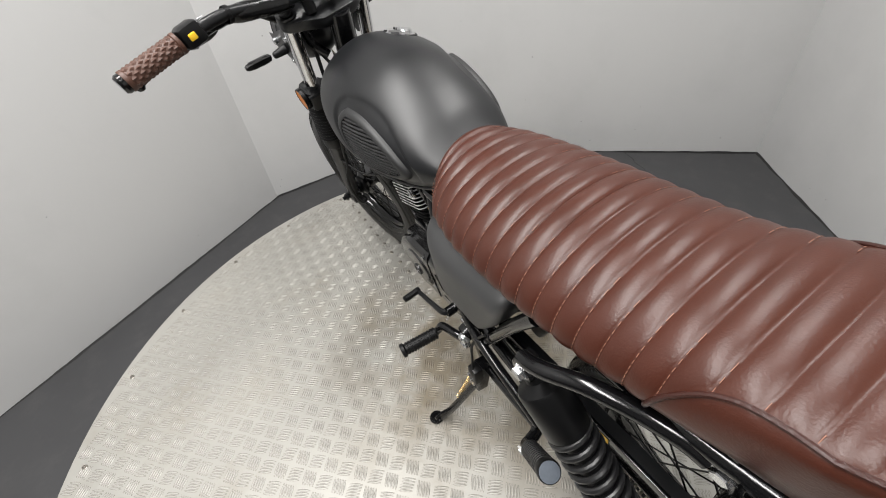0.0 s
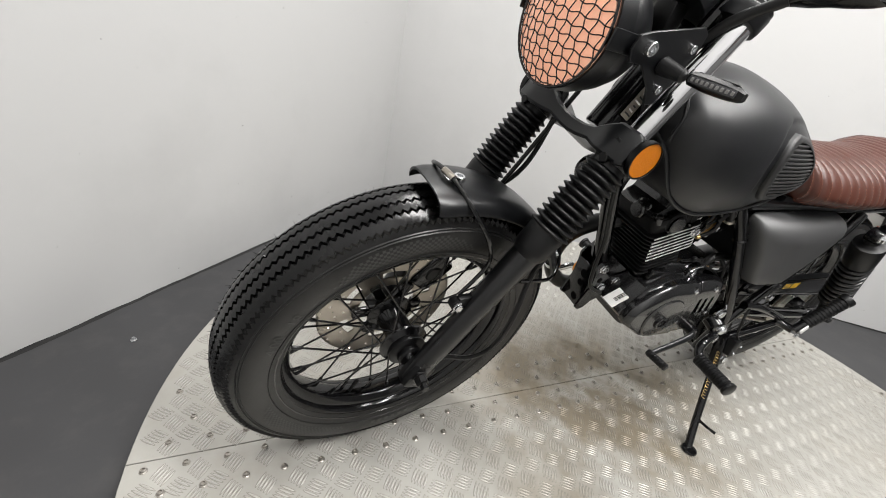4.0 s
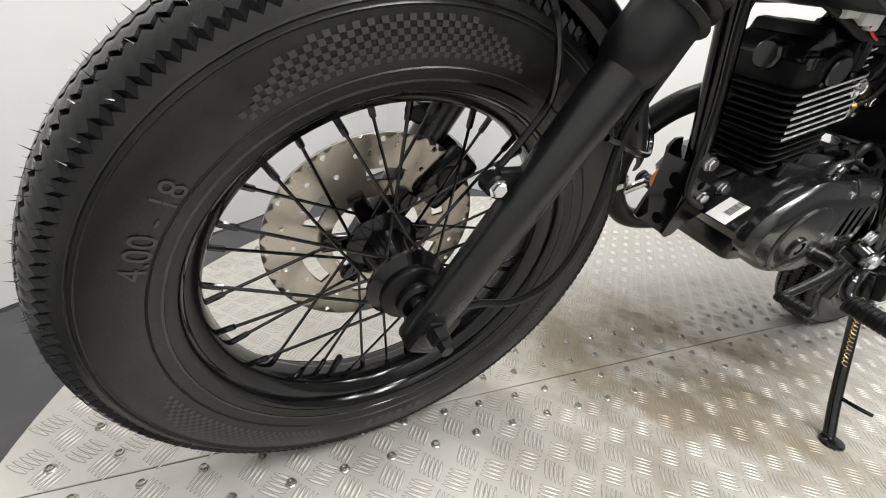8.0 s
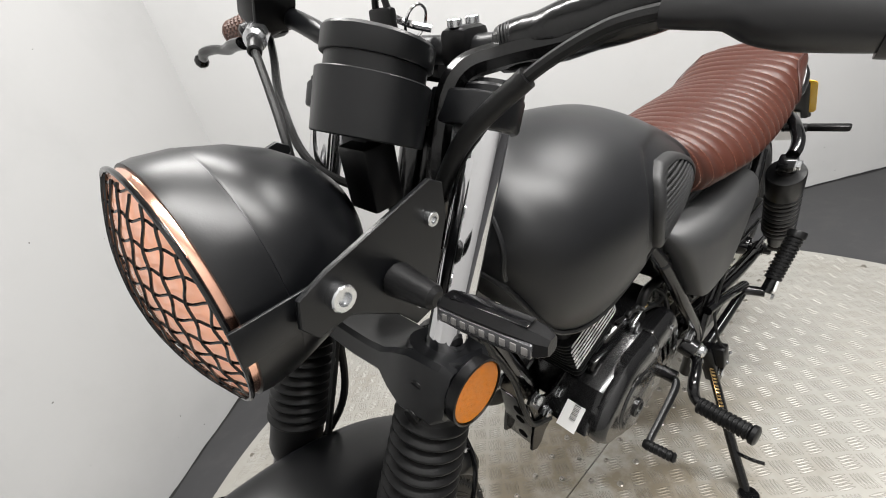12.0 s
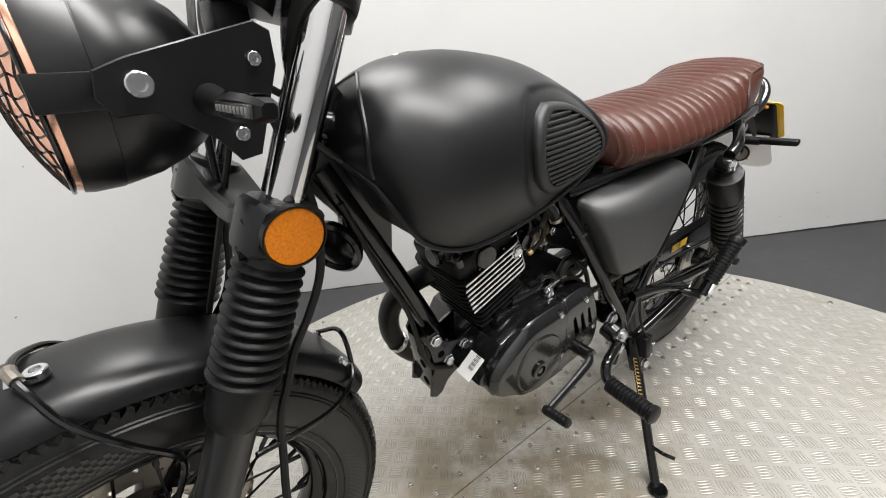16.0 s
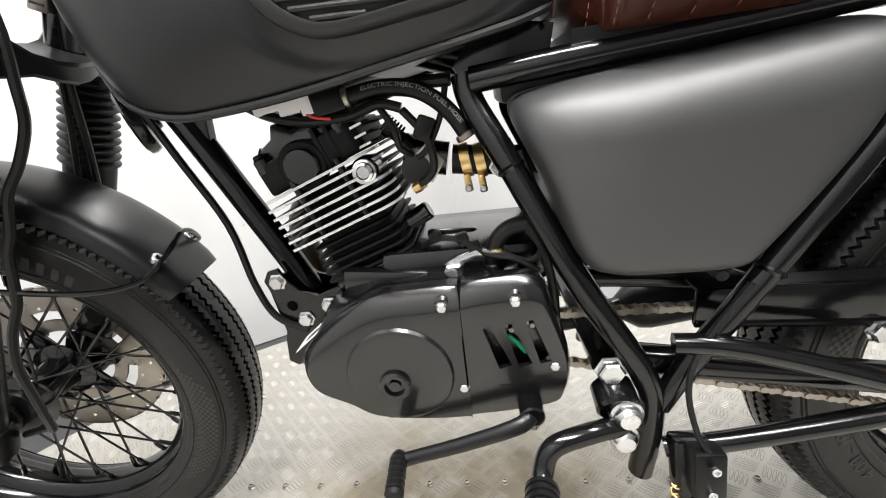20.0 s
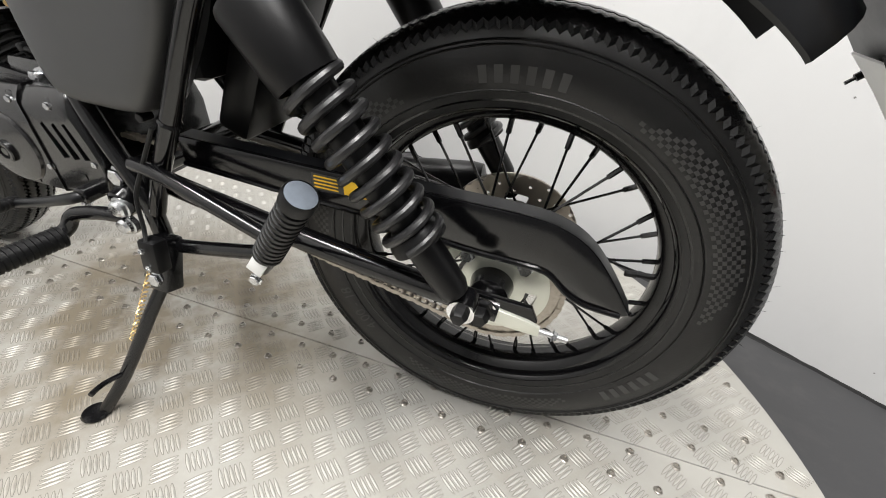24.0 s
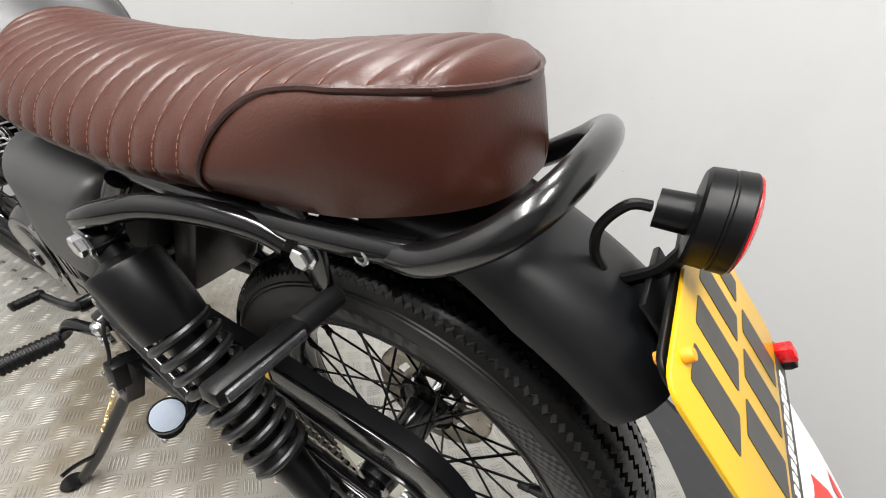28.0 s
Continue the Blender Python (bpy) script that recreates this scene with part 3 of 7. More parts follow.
def wheel(name, c, m, steel_side, disc=1.0):
    """Spoked wheel at c, axle along y, with zigzag block tyre."""
    c = Vector(c)
    at = m @ Matrix.Translation(c) @ pose(0, 0, 0, -90, 0, 0)  # lathe z runs along +y
    prof = [(r, -y) for r, y in TY] + [(r, y) for r, y in reversed(TY[:-1])]
    tyre = part("wheel", lathe(prof, at, 96, closed=False), TYRE, bike, "black rubber tyre with zigzag tread on a spoked black rim")
    tyre.name = name
    # zigzag ribs
    teeth, bm = 168, bmesh.new()
    ribs = [(-0.0470, -0.0338), (-0.0286, -0.0146), (-0.0094, 0.0094), (0.0146, 0.0286), (0.0338, 0.0470)]
    n = teeth * 2
    for k, (y0, y1) in enumerate(ribs):
        rows = []
        for i in range(n):
            a = 2 * math.pi * i / n
            z = 0.0029 if i % 2 else -0.0029
            e0 = y0 + (z * 0.6 if k == 0 else z)
            e1 = y1 + (z * 0.6 if k == 4 else z)
            e0, e1 = (e0, e1)
            ys = [e0, e0 + 0.0003, (e0 + e1) / 2, e1 - 0.0003, e1]
            hs = [-0.006, 0.0043, 0.0047, 0.0043, -0.006]
            rows.append([bm.verts.new(at @ V((crown_r(y) + h) * math.cos(a), (crown_r(y) + h) * math.sin(a), y)) for y, h in zip(ys, hs)])
        for i in range(n):
            p, q = rows[i], rows[(i + 1) % n]
            for j in range(4):
                bm.faces.new((p[j], p[j + 1], q[j + 1], q[j]))
    part("tread", bm, TREAD, tyre, angle=30)
    # moulding hairs
    bm, rg = bmesh.new(), random.Random(7)
    for i in range(112):
        for y in (-0.0475, -0.036, -0.012, 0.012, 0.036, 0.0475) if c.x > 0.3 else (-0.036, 0.036):
            if rg.random() < (0.35 if abs(y) < 0.04 else 0.1):
                continue
            a = 2 * math.pi * (i + rg.uniform(-.2, .2)) / 112
            r = crown_r(y) + 0.004
            p = V(r * math.cos(a), r * math.sin(a), y)
            d = V(math.cos(a + rg.uniform(-.5, .5)), math.sin(a + rg.uniform(-.5, .5)), rg.uniform(-.4, .4)) * (rg.uniform(0.004, 0.009) if abs(y) < 0.04 else rg.uniform(0.005, 0.009))
            vs = [bm.verts.new(at @ (p + V(0.0005 * math.cos(t), 0.0005 * math.sin(t), 0.0005 * math.cos(2 * t)))) for t in (0, 2.1, 4.2)]
            tip = bm.verts.new(at @ (p + d))
            for q in range(3):
                bm.faces.new((vs[q], vs[(q + 1) % 3], tip))
    tagged(part("moulding_hair", bm, TREAD, tyre), kind="stuff")
    # chequered sidewall bands and raised rings
    bm = bmesh.new()
    for s in (1, -1):
        for a0, a1 in BANDS[name]:
            cols = 50
            for i in range(cols):
                for j in range(7):
                    if (i + j) % 2:
                        continue
                    lim = 7 - 6 * abs(2 * i / (cols - 1) - 1) ** 3
                    if j > lim:
                        continue
                    r0, r1 = 0.2580 + j * 0.0043, 0.2580 + (j + 1) * 0.0043
                    t0, t1 = radians(a0 + (a1 - a0) * i / cols), radians(a0 + (a1 - a0) * (i + 1) / cols)
                    bm.faces.new([bm.verts.new(at @ V(r * math.cos(t), r * math.sin(t), s * (wall_y(r) + 0.0005))) for r, t in ((r0, t0), (r1, t0), (r1, t1), (r0, t1))])
    tagged(part("chequer_band", bm, MARK, tyre), kind="stuff")
    for s in (1, -1):
        for r in (0.2500, 0.2940, 0.2985):
            prof = [(r - 0.0012, s * (wall_y(r - 0.0012))), (r, s * (wall_y(r) + 0.0014)), (r + 0.0012, s * (wall_y(r + 0.0012)))]
            part("sidewall_ring", lathe(prof, at, 96), TYRE, tyre)
    # size marking, read from the outside on both flanks; plain blocks where a maker's word stands
    for s in (1, -1):
        for ang, words in SIZES[name]:
            me = text_mesh(words, 0.026)
            for v in me.vertices:
                t = radians(ang) - s * v.co.x / 0.260 * 1.0
                r = 0.260 + v.co.y
                v.co = at @ V(r * math.cos(t), r * math.sin(t), s * (wall_y(r) + 0.0008))
            o = new("size_mark", finish(me, MARK, 60))
            attach(o, tyre)
        for ang in WORDBARS[name]:
            for i in range(6):
                bm = bmesh.new()
                t0, t1 = radians(ang + i * 3.6), radians(ang + i * 3.6 + 1.9)
                for r0, r1 in ((0.258, 0.276),):
                    pts = [bm.verts.new(at @ V(r * math.cos(t), r * math.sin(t), s * (wall_y(r) + 0.0007))) for r, t in ((r0, t0), (r1, t0), (r1, t1), (r0, t1))]
                    bm.faces.new(pts)
                part("maker_mark", bm, MARK, tyre)
    # rim
    half = [(0.2450, 0.0440), (0.2452, 0.0470), (0.2425, 0.0482), (0.2380, 0.0470), (0.2360, 0.0430), (0.2290, 0.0400), (0.2245, 0.0340), (0.2230, 0.0260), (0.2120, 0.0190), (0.2085, 0.0120), (0.2080, 0.0)]
    prof = [(r, -y) for r, y in half] + [(r, y) for r, y in reversed(half[:-1])]
    rim = part("rim", lathe(prof, at, 96), GLOSS, tyre, "gloss black rim")
    # hub
    hub = part("hub", lathe([(0, -0.062), (0.020, -0.062), (0.022, -0.05), (0.046, -0.045), (0.049, -0.043), (0.049, -0.039), (0.045, -0.036), (0.032, -0.030), (0.028, -0.012),
                             (0.028, 0.012), (0.032, 0.026), (0.045, 0.032), (0.049, 0.034), (0.049, 0.038), (0.045, 0.041), (0.030, 0.050), (0.022, 0.058), (0, 0.058)], at, 36), GLOSS, tyre)
    # spokes
    bmS = lathe([(0, 0), (0.0019, 0), (0.0019, 0.955), (0, 0.955)], Matrix(), 6)
    lathe([(0.0034, 0.88), (0.0036, 0.90), (0.0036, 0.985), (0.0030, 1.0), (0, 1.0)], Matrix(), 8, bmS)
    spoke_me = mesh_of("spoke", bmS, GLOSS, 40)
    for i in range(36):
        s = 1 if i % 2 else -1
        cross = 1 if (i // 2) % 2 else -1
        ar = 2 * math.pi * (i + 0.5) / 36
        ah = ar + cross * 0.62
        p0 = at @ V(0.046 * math.cos(ah), 0.046 * math.sin(ah), s * (0.036 if s > 0 else 0.040))
        p1 = at @ V(0.2105 * math.cos(ar), 0.2105 * math.sin(ar), s * 0.006)
        d = p1 - p0
        copy_part("spoke", spoke_me, frame_to(p0, p1) @ Matrix.Diagonal((1, 1, d.length, 1)), tyre)
    # valve
    part("valve", lathe([(0, 0), (0.0042, 0), (0.0042, 0.022), (0.0050, 0.023), (0.0050, 0.036), (0.0040, 0.038), (0, 0.038)], at @ pose(0, 0, 0, 0, 0, VALVE[name]) @ pose(0.209, 0, 0.0, 0, -90, 0), 10), RUBBER, tyre, "small black valve cap")
    # brake disc
    zd = steel_side * 0.064
    bm = bmesh.new()
    at_wheel, at = at, at @ Matrix.Diagonal((disc, disc, 1, 1))
    R0, R1, n = 0.080, 0.1390, 48
    def ring_cell(a0, a1, r0, r1, hole):
        outer = []
        for q in range(8):
            u, v = [(0, 0), (.5, 0), (1, 0), (1, .5), (1, 1), (.5, 1), (0, 1), (0, .5)][q]
            a, r = a0 + (a1 - a0) * u, r0 + (r1 - r0) * v
            outer.append((r * math.cos(a), r * math.sin(a)))
        if not hole:
            for z in (-0.002, 0.002):
                bm.faces.new([bm.verts.new(at @ V(x, y, zd + z)) for x, y in outer])
            return
        am, rm = (a0 + a1) / 2, (r0 + r1) / 2
        cx, cy = rm * math.cos(am), rm * math.sin(am)
        inner = []
        for q in range(8):
            dx, dy = outer[q][0] - cx, outer[q][1] - cy
            l = math.hypot(dx, dy)
            inner.append((cx + dx / l * hole, cy + dy / l * hole))
        lo = [[bm.verts.new(at @ V(x, y, zd + z)) for x, y in ring] for z in (-0.002, 0.002) for ring in (outer, inner)]
        for q in range(8):
            j = (q + 1) % 8
            bm.faces.new((lo[0][q], lo[0][j], lo[1][j], lo[1][q]))
            bm.faces.new((lo[2][q], lo[2][j], lo[3][j], lo[3][q]))
            bm.faces.new((lo[1][q], lo[1][j], lo[3][j], lo[3][q]))
    for i in range(n):
        a0, a1 = 2 * math.pi * i / n, 2 * math.pi * (i + 1) / n
        for j in range(3):
            r0, r1 = 0.0965 + j * 0.0142, 0.0965 + (j + 1) * 0.0142
            ring_cell(a0, a1, r0, r1, 0.0033 if (i + 2 * j) % 4 == 0 else 0)
        if i % 8 not in (2, 3, 4, 5):
            ring_cell(a0, a1, R0, 0.0965, 0)
        ring_cell(a0, a1, 0.060, R0, 0)
    lathe([(0.1391, zd - 0.002), (0.1391, zd + 0.002)], at, 48, bm)
    bmesh.ops.remove_doubles(bm, verts=bm.verts, dist=0.0004)
    part("brake_disc", bm, STEEL, tyre, "drilled steel brake disc")
    for i in range(6):
        carrier = bmesh.new()
        a = 2 * math.pi * i / 6
        box((0.050, 0.022, 0.012), at @ pose(0, 0, 0, 0, 0, math.degrees(a)) @ pose(0.048, 0, zd - steel_side * 0.007), 0.003, carrier)
        part("disc_carrier", carrier, GLOSS, tyre)
    for i in range(6):
        a = 2 * math.pi * i / 6
        p = at @ V(0.062 * math.cos(a), 0.062 * math.sin(a), zd + steel_side * 0.002)
        q = at @ V(0.062 * math.cos(a), 0.062 * math.sin(a), zd + steel_side * 0.1)
        copy_part("bolt", CAP, frame_to(p, q), tyre)
    return tyre, at_wheel


BANDS = {"front_wheel": ((17, 69), (137, 189), (257, 309)), "rear_wheel": ((62, 125), (182, 245), (302, 365))}
SIZES = {"front_wheel": ((153, "4.00 - 18"), (333, "4.00 - 18")), "rear_wheel": ((33, "4.00 - 18"),)}
WORDBARS = {"front_wheel": (226, 84), "rear_wheel": (138, 262)}
VALVE = {"front_wheel": 70, "rear_wheel": 187}
FA = V(0.798, 0, 0.328)
RA = V(-0.582, 0, 0.331)
front_wheel, FWM = wheel("front_wheel", FA, F, -1, 1.05)
rear_wheel, RWM = wheel("rear_wheel", RA, B, -1, 0.76)

# ---- fork and steering ----
def fork_x(z):
    return 0.8043 - (z - 0.30) * math.tan(RAKE)


def fz(z, y):
    return V(fork_x(z), y, z)


FY = 0.097
for s, side in ((1, "left"), (-1, "right")):
    y = s * FY
    leg = fp("fork_leg", rod(fz(0.300, y), fz(0.640, y), 0.0205, 24, 0.003, r1=0.025), LEG, None, "matte black lower fork leg")
    fp("collar", lathe([(0.0245, 0), (0.0290, 0.008), (0.0312, 0.016), (0.0318, 0.050), (0.030, 0.056), (0.0, 0.056)], frame_to(fz(0.598, y), fz(0.80, y)), 28), RUBBER, leg)
    prof, L = [], 0.128
    for i in range(11):
        h = i * L / 11
        prof += [(0.0268, h), (0.0280, h + 0.0012), (0.0366 - i * 0.0003, h + 0.0046), (0.0370 - i * 0.0003, h + 0.0058), (0.0366 - i * 0.0003, h + 0.0070), (0.0280, h + 0.0105)]
    prof += [(0.0275, L), (0.0275, L + 0.012), (0.0262, L + 0.016), (0.0215, L + 0.016)]
    fp("gaiter", lathe(prof, frame_to(fz(0.645, y), fz(0.90, y)), 28), RUBBER, leg, "ribbed black rubber fork gaiter", angle=50)
    fp("stanchion", rod(fz(0.62, y), fz(0.978, y), 0.0172, 24), CHROME, leg, "polished chrome fork tube")
    foot = fz(0.315, y)
    fp("axle_lug", box((0.046, 0.036, 0.060), Matrix.Translation(foot + V(-0.004, 0, 0.002)) @ pose(0, 0, 0, 0, -24.87, 0), 0.008), PLASTIC, leg)
    fp("clamp_bolt_lug", rod(fz(0.490, y * 0.80) + V(0.044, 0, 0.0), fz(0.490, y * 0.98) + V(0.044, 0, 0.0), 0.011, 14, 0.002), PLASTIC, leg)
    bolt(fz(0.490, y * 0.99) + V(0.044, 0, 0), (0, s, 0), leg, 1.0, F)
    fp("lug_web", box((0.034, 0.014, 0.030), Matrix.Translation(fz(0.490, y * 0.90) + V(0.026, 0, 0)), 0.004), PLASTIC, leg)
fp("front_axle", rod((FA.x, -0.125, FA.z), (FA.x, 0.118, FA.z), 0.008, 14, 0.001), ZINC, front_wheel)
axle_nut = fp("axle_nut", lathe([(0.016, 0), (0.016, 0.004), (0.0125, 0.005), (0.0125, 0.018), (0.010, 0.020), (0.0075, 0.020), (0.0075, 0.030), (0, 0.030)], frame_to((FA.x, 0.114, FA.z), (FA.x, 1, FA.z)), 6), PLASTIC, front_wheel)
fp("speedometer_drive", lathe([(0.020, 0), (0.036, 0.001), (0.038, 0.004), (0.038, 0.012), (0.034, 0.016), (0.024, 0.018), (0.024, 0.026), (0.020, 0.030), (0, 0.030)], frame_to((FA.x, 0.044, FA.z), (FA.x, 1, FA.z)), 32), PLASTIC, front_wheel)
# lower yoke
bm = bmesh.new()
up = AXIS
yz = 0.792
ym = Matrix.Translation((fork_x(yz), 0, yz)) @ pose(0, 0, 0, 0, -24.87, 0)
sect = [(0.126, -0.028, 0.028, -0.021, 0.021), (0.118, -0.032, 0.034, -0.026, 0.026), (0.088, -0.034, 0.037, -0.026, 0.026), (0.066, -0.040, 0.030, -0.024, 0.016), (0.045, -0.048, 0.022, -0.020, 0.004), (0.022, -0.056, 0.018, -0.024, -0.001), (0.0, -0.058, 0.017, -0.026, -0.002)]
sect += [(-y, *r) for y, *r in sect[-2::-1]]
yoke_rings = []
for y, x0, x1, z0, z1 in sect:
    e = 0.004
    yoke_rings.append([ym @ V(x, y, z) for x, z in ((x0 + e, z0), (x1 - e, z0), (x1, z0 + e), (x1, z1 - e), (x1 - e, z1), (x0 + e, z1), (x0, z1 - e), (x0, z0 + e))])
loft(yoke_rings, bm)
yoke = fp("lower_yoke", bm, MATTE, None, "black lower fork yoke")
for s in (1, -1):
    fp("yoke_clamp", lathe([(0.0185, -0.026), (0.031, -0.026), (0.033, -0.022), (0.033, 0.022), (0.031, 0.026), (0.0185, 0.026)], Matrix.Translation(fz(yz, s * FY)) @ pose(0, 0, 0, 0, -24.87, 0), 24), MATTE, yoke)
    for dz in (-0.012, 0.014):
        bolt(fz(yz, s * 0.100) + V(0.033, 0, 0) + up * dz, (1, 0, 0), yoke, 0.9, F, BLACKCAP)
    rx = fz(0.796, s * 0.132) + V(0.003, 0, 0)
    refl = fp("reflector", lathe([(0.0, 0.002), (0.026, 0.0022), (0.0272, 0.001), (0.0272, -0.003)], frame_to(rx + V(0, s * 0.003, 0), rx + V(0.012, s * 0.2, 0)), 40), AMBER, None, "round amber side reflector")
    fp("reflector_cup", lathe([(0.0, -0.010), (0.024, -0.010), (0.0288, -0.006), (0.0290, 0.003), (0.0274, 0.0035), (0.0270, 0.001)], frame_to(rx + V(0, s * 0.003, 0), rx + V(0.012, s * 0.2, 0)), 40), PLASTIC, refl)
    fp("reflector_stalk", rod(fz(0.796, s * 0.10), rx, 0.008, 12), PLASTIC, refl)
# top yoke
tz = 0.984
tm = Matrix.Translation((fork_x(tz), 0, tz)) @ pose(0, 0, 0, 0, -24.87, 0)
bm = bmesh.new()
slab([(0.026, 0.098), (0.020, 0.112), (0.006, 0.119), (-0.010, 0.118), (-0.022, 0.110), (-0.030, 0.096), (-0.040, 0.075), (-0.062, 0.040), (-0.062, -0.040), (-0.040, -0.075), (-0.030, -0.096), (-0.022, -0.110), (-0.010, -0.118), (0.006, -0.119), (0.020, -0.112), (0.026, -0.098), (0.026, -0.06), (0.004, -0.045), (0.004, 0.045), (0.026, 0.06)], -0.0125, 0.0125, tm, 0.003, bm)
top_yoke = fp("top_yoke", bm, MATTE, None, "black top fork yoke")
for s in (1, -1):
    fp("yoke_cap", lathe([(0.022, 0.010), (0.022, 0.016), (0.020, 0.018), (0.014, 0.018), (0.013, 0.022), (0, 0.022)], Matrix.Translation(fz(tz, s * FY)) @ pose(0, 0, 0, 0, -24.87, 0), 28), MATTE, top_yoke)
    fp("bar_riser", rod(fz(tz, s * 0.050) + V(-0.035, 0, 0), fz(tz, s * 0.050) + V(-0.040, 0, 0.040), 0.013, 16, 0.002), PLASTIC, top_yoke)
fp("steering_nut", lathe([(0.016, 0), (0.016, 0.012), (0.013, 0.014), (0, 0.014)], Matrix.Translation(fz(tz, 0) + V(-0.045, 0, 0.012)) @ pose(0, 0, 0, 0, -24.87, 0), 6), PLASTIC, top_yoke)
bp("head_tube", rod(V(0.525, 0, 0.775), V(0.440, 0, 0.965), 0.027, 20, 0.002), GLOSS)
# handlebar
bar_l = [(0.454, 0.0, 1.022), (0.454, 0.075, 1.022), (0.451, 0.120, 1.030), (0.445, 0.170, 1.045), (0.438, 0.215, 1.055), (0.430, 0.270, 1.056), (0.425, 0.310, 1.053), (0.408, 0.430, 1.043)]
bar = fp("handlebar", tube([(x, -y, z) for x, y, z in reversed(bar_l)] + bar_l[1:], 0.0112, 14, 5), MATTE, None, "black tubular handlebar")
fp("bar_wrap", tube([(0.457, 0.090, 1.0220), (0.456, 0.115, 1.0270), (0.4535, 0.145, 1.0345), (0.450, 0.175, 1.0415), (0.446, 0.208, 1.0480)], 0.017, 16, 6, radii=[0.0165, 0.0180, 0.0172, 0.0186, 0.0174, 0.0180, 0.0168, 0.0120]), WRAP, bar, "shiny black vinyl wrapped round bar and wires")
for s in (1, -1):
    fp("bar_clamp", box((0.034, 0.026, 0.030), Matrix.Translation((0.454, s * 0.052, 1.024)), 0.006), PLASTIC, bar)
    for dx in (-0.011, 0.011):
        bolt((0.454 + dx, s * 0.052, 1.039), (0, 0, 1), bar, 0.8, F, CAP)
    g0, g1 = V(0.4245, s * 0.314, 1.0527), V(0.408, s * 0.430, 1.043)
    gm = frame_to(g0, g1)
    gl = (g1 - g0).length
    grip = fp("grip", lathe([(0.0165, 0), (0.0195, 0.001), (0.0195, 0.007), (0.0172, 0.009), (0.0172, gl - 0.010), (0.0190, gl - 0.008), (0.0190, gl - 0.001), (0.016, gl)], gm, 24), GRIP, None, "brown diamond-pattern rubber grip")
    fp("bar_end", lathe([(0.0172, gl - 0.001), (0.0176, gl + 0.006), (0.014, gl + 0.011), (0, gl + 0.011)], gm, 20), CHROME if s < 0 else GLOSS, grip)
    bm = bmesh.new()
    for i in range(11):
        for j in range(12):
            a = 2 * math.pi * (j + 0.5 * (i % 2)) / 12
            h = 0.014 + i * (gl - 0.028) / 10
            q = [bm.verts.new(gm @ V(r * math.cos(a + da), r * math.sin(a + da), h + dh)) for r, da, dh in ((0.0172, -0.25, 0), (0.0172, 0, 0.0055), (0.0172, 0.25, 0), (0.0172, 0, -0.0055), (0.0196, 0, 0))]
            for k in range(4):
                bm.faces.new((q[k], q[(k + 1) % 4], q[4]))
    tagged(part("grip_diamond", moved(bm, F), GRIP, grip, angle=15), kind="stuff")
    # switch housing, lever perch, lever
    sw = fp("switch_housing", box((0.044, 0.040, 0.046), gm @ pose(0, 0, -0.024), 0.010), PLASTIC, None, "black switch housing")
    if s > 0:
        fp("yellow_switch", box((0.014, 0.012, 0.006), gm @ pose(0.006, 0.0, -0.020) @ pose(0.018, 0, 0, 0, 90, 0), 0.002), YLABEL, sw, "yellow thumb switch")
    perch = fp("lever_perch", rod(V(0.436, s * 0.248, 1.055), V(0.478, s * 0.262, 1.042), 0.013, 14, 0.004), PLASTIC, bar)
    lever = fp("lever", tube([(0.482, s * 0.262, 1.036), (0.481, s * 0.290, 1.034), (0.478, s * 0.320, 1.029), (0.480, s * 0.352, 1.030), (0.483, s * 0.380, 1.027), (0.480, s * 0.398, 1.020), (0.477, s * 0.414, 1.016)], 0.0062, 10, 5, radii=[0.008, 0.008, 0.0072, 0.0066, 0.0066, 0.0062, 0.006], flat=0.8), GLOSS, None, "black ball-ended hand lever")
    fp("lever_ball", lathe([(0.0, -0.010), (0.006, -0.008), (0.0095, -0.003), (0.0095, 0.003), (0.006, 0.008), (0, 0.010)], Matrix.Translation((0.476, s * 0.418, 1.015)), 18), GLOSS, lever)
    if s > 0:
        fp("lever_boot", tube([(0.485, 0.203, 1.043), (0.485, 0.228, 1.0415), (0.484, 0.240, 1.040), (0.483, 0.262, 1.037), (0.482, 0.288, 1.034)], 0.011, 20, 5, radii=[0.0085, 0.0090, 0.0088, 0.0108, 0.0138, 0.0146, 0.0132, 0.0118]), BOOT, bar, "black rubber lever boot")
        fp("boot_lip", tube([(0.482, 0.286, 1.033), (0.482, 0.290, 1.0328)], 0.0130, 18, 2), BOOT, bar)
        fp("perch_bolt", lathe([(0.008, 0), (0.008, 0.004), (0.006, 0.007), (0, 0.007)], frame_to((0.447, 0.258, 1.062), (0.452, 0.262, 1.2)), 6), ZINC, bar)
    else:
        fp("brake_reservoir", box((0.048, 0.036, 0.056), Matrix.Translation((0.459, -0.222, 1.080)) @ pose(0, 0, 0, -30, 0, 0), 0.005), PLASTIC, bar, "black brake fluid reservoir")
        fp("reservoir_lid", box((0.051, 0.006, 0.059), Matrix.Translation((0.459, -0.222, 1.080)) @ pose(0, 0, 0, -30, 0, 0) @ pose(0, 0.020, 0), 0.002), PLASTIC, bar)
        fp("master_cylinder", rod((0.448, -0.262, 1.055), (0.502, -0.190, 1.040), 0.012, 18, 0.004), ZINC, bar, "dull grey brake master cylinder")
        fp("hose_union", rod((0.496, -0.198, 1.042), (0.512, -0.178, 1.030), 0.0075, 12, 0.002), PLASTIC, bar)
        fp("throttle_guide", tube([(0.450, -0.275, 1.100), (0.455, -0.262, 1.130), (0.462, -0.250, 1.150)], 0.0055, 10, 4), RUBBER, bar)
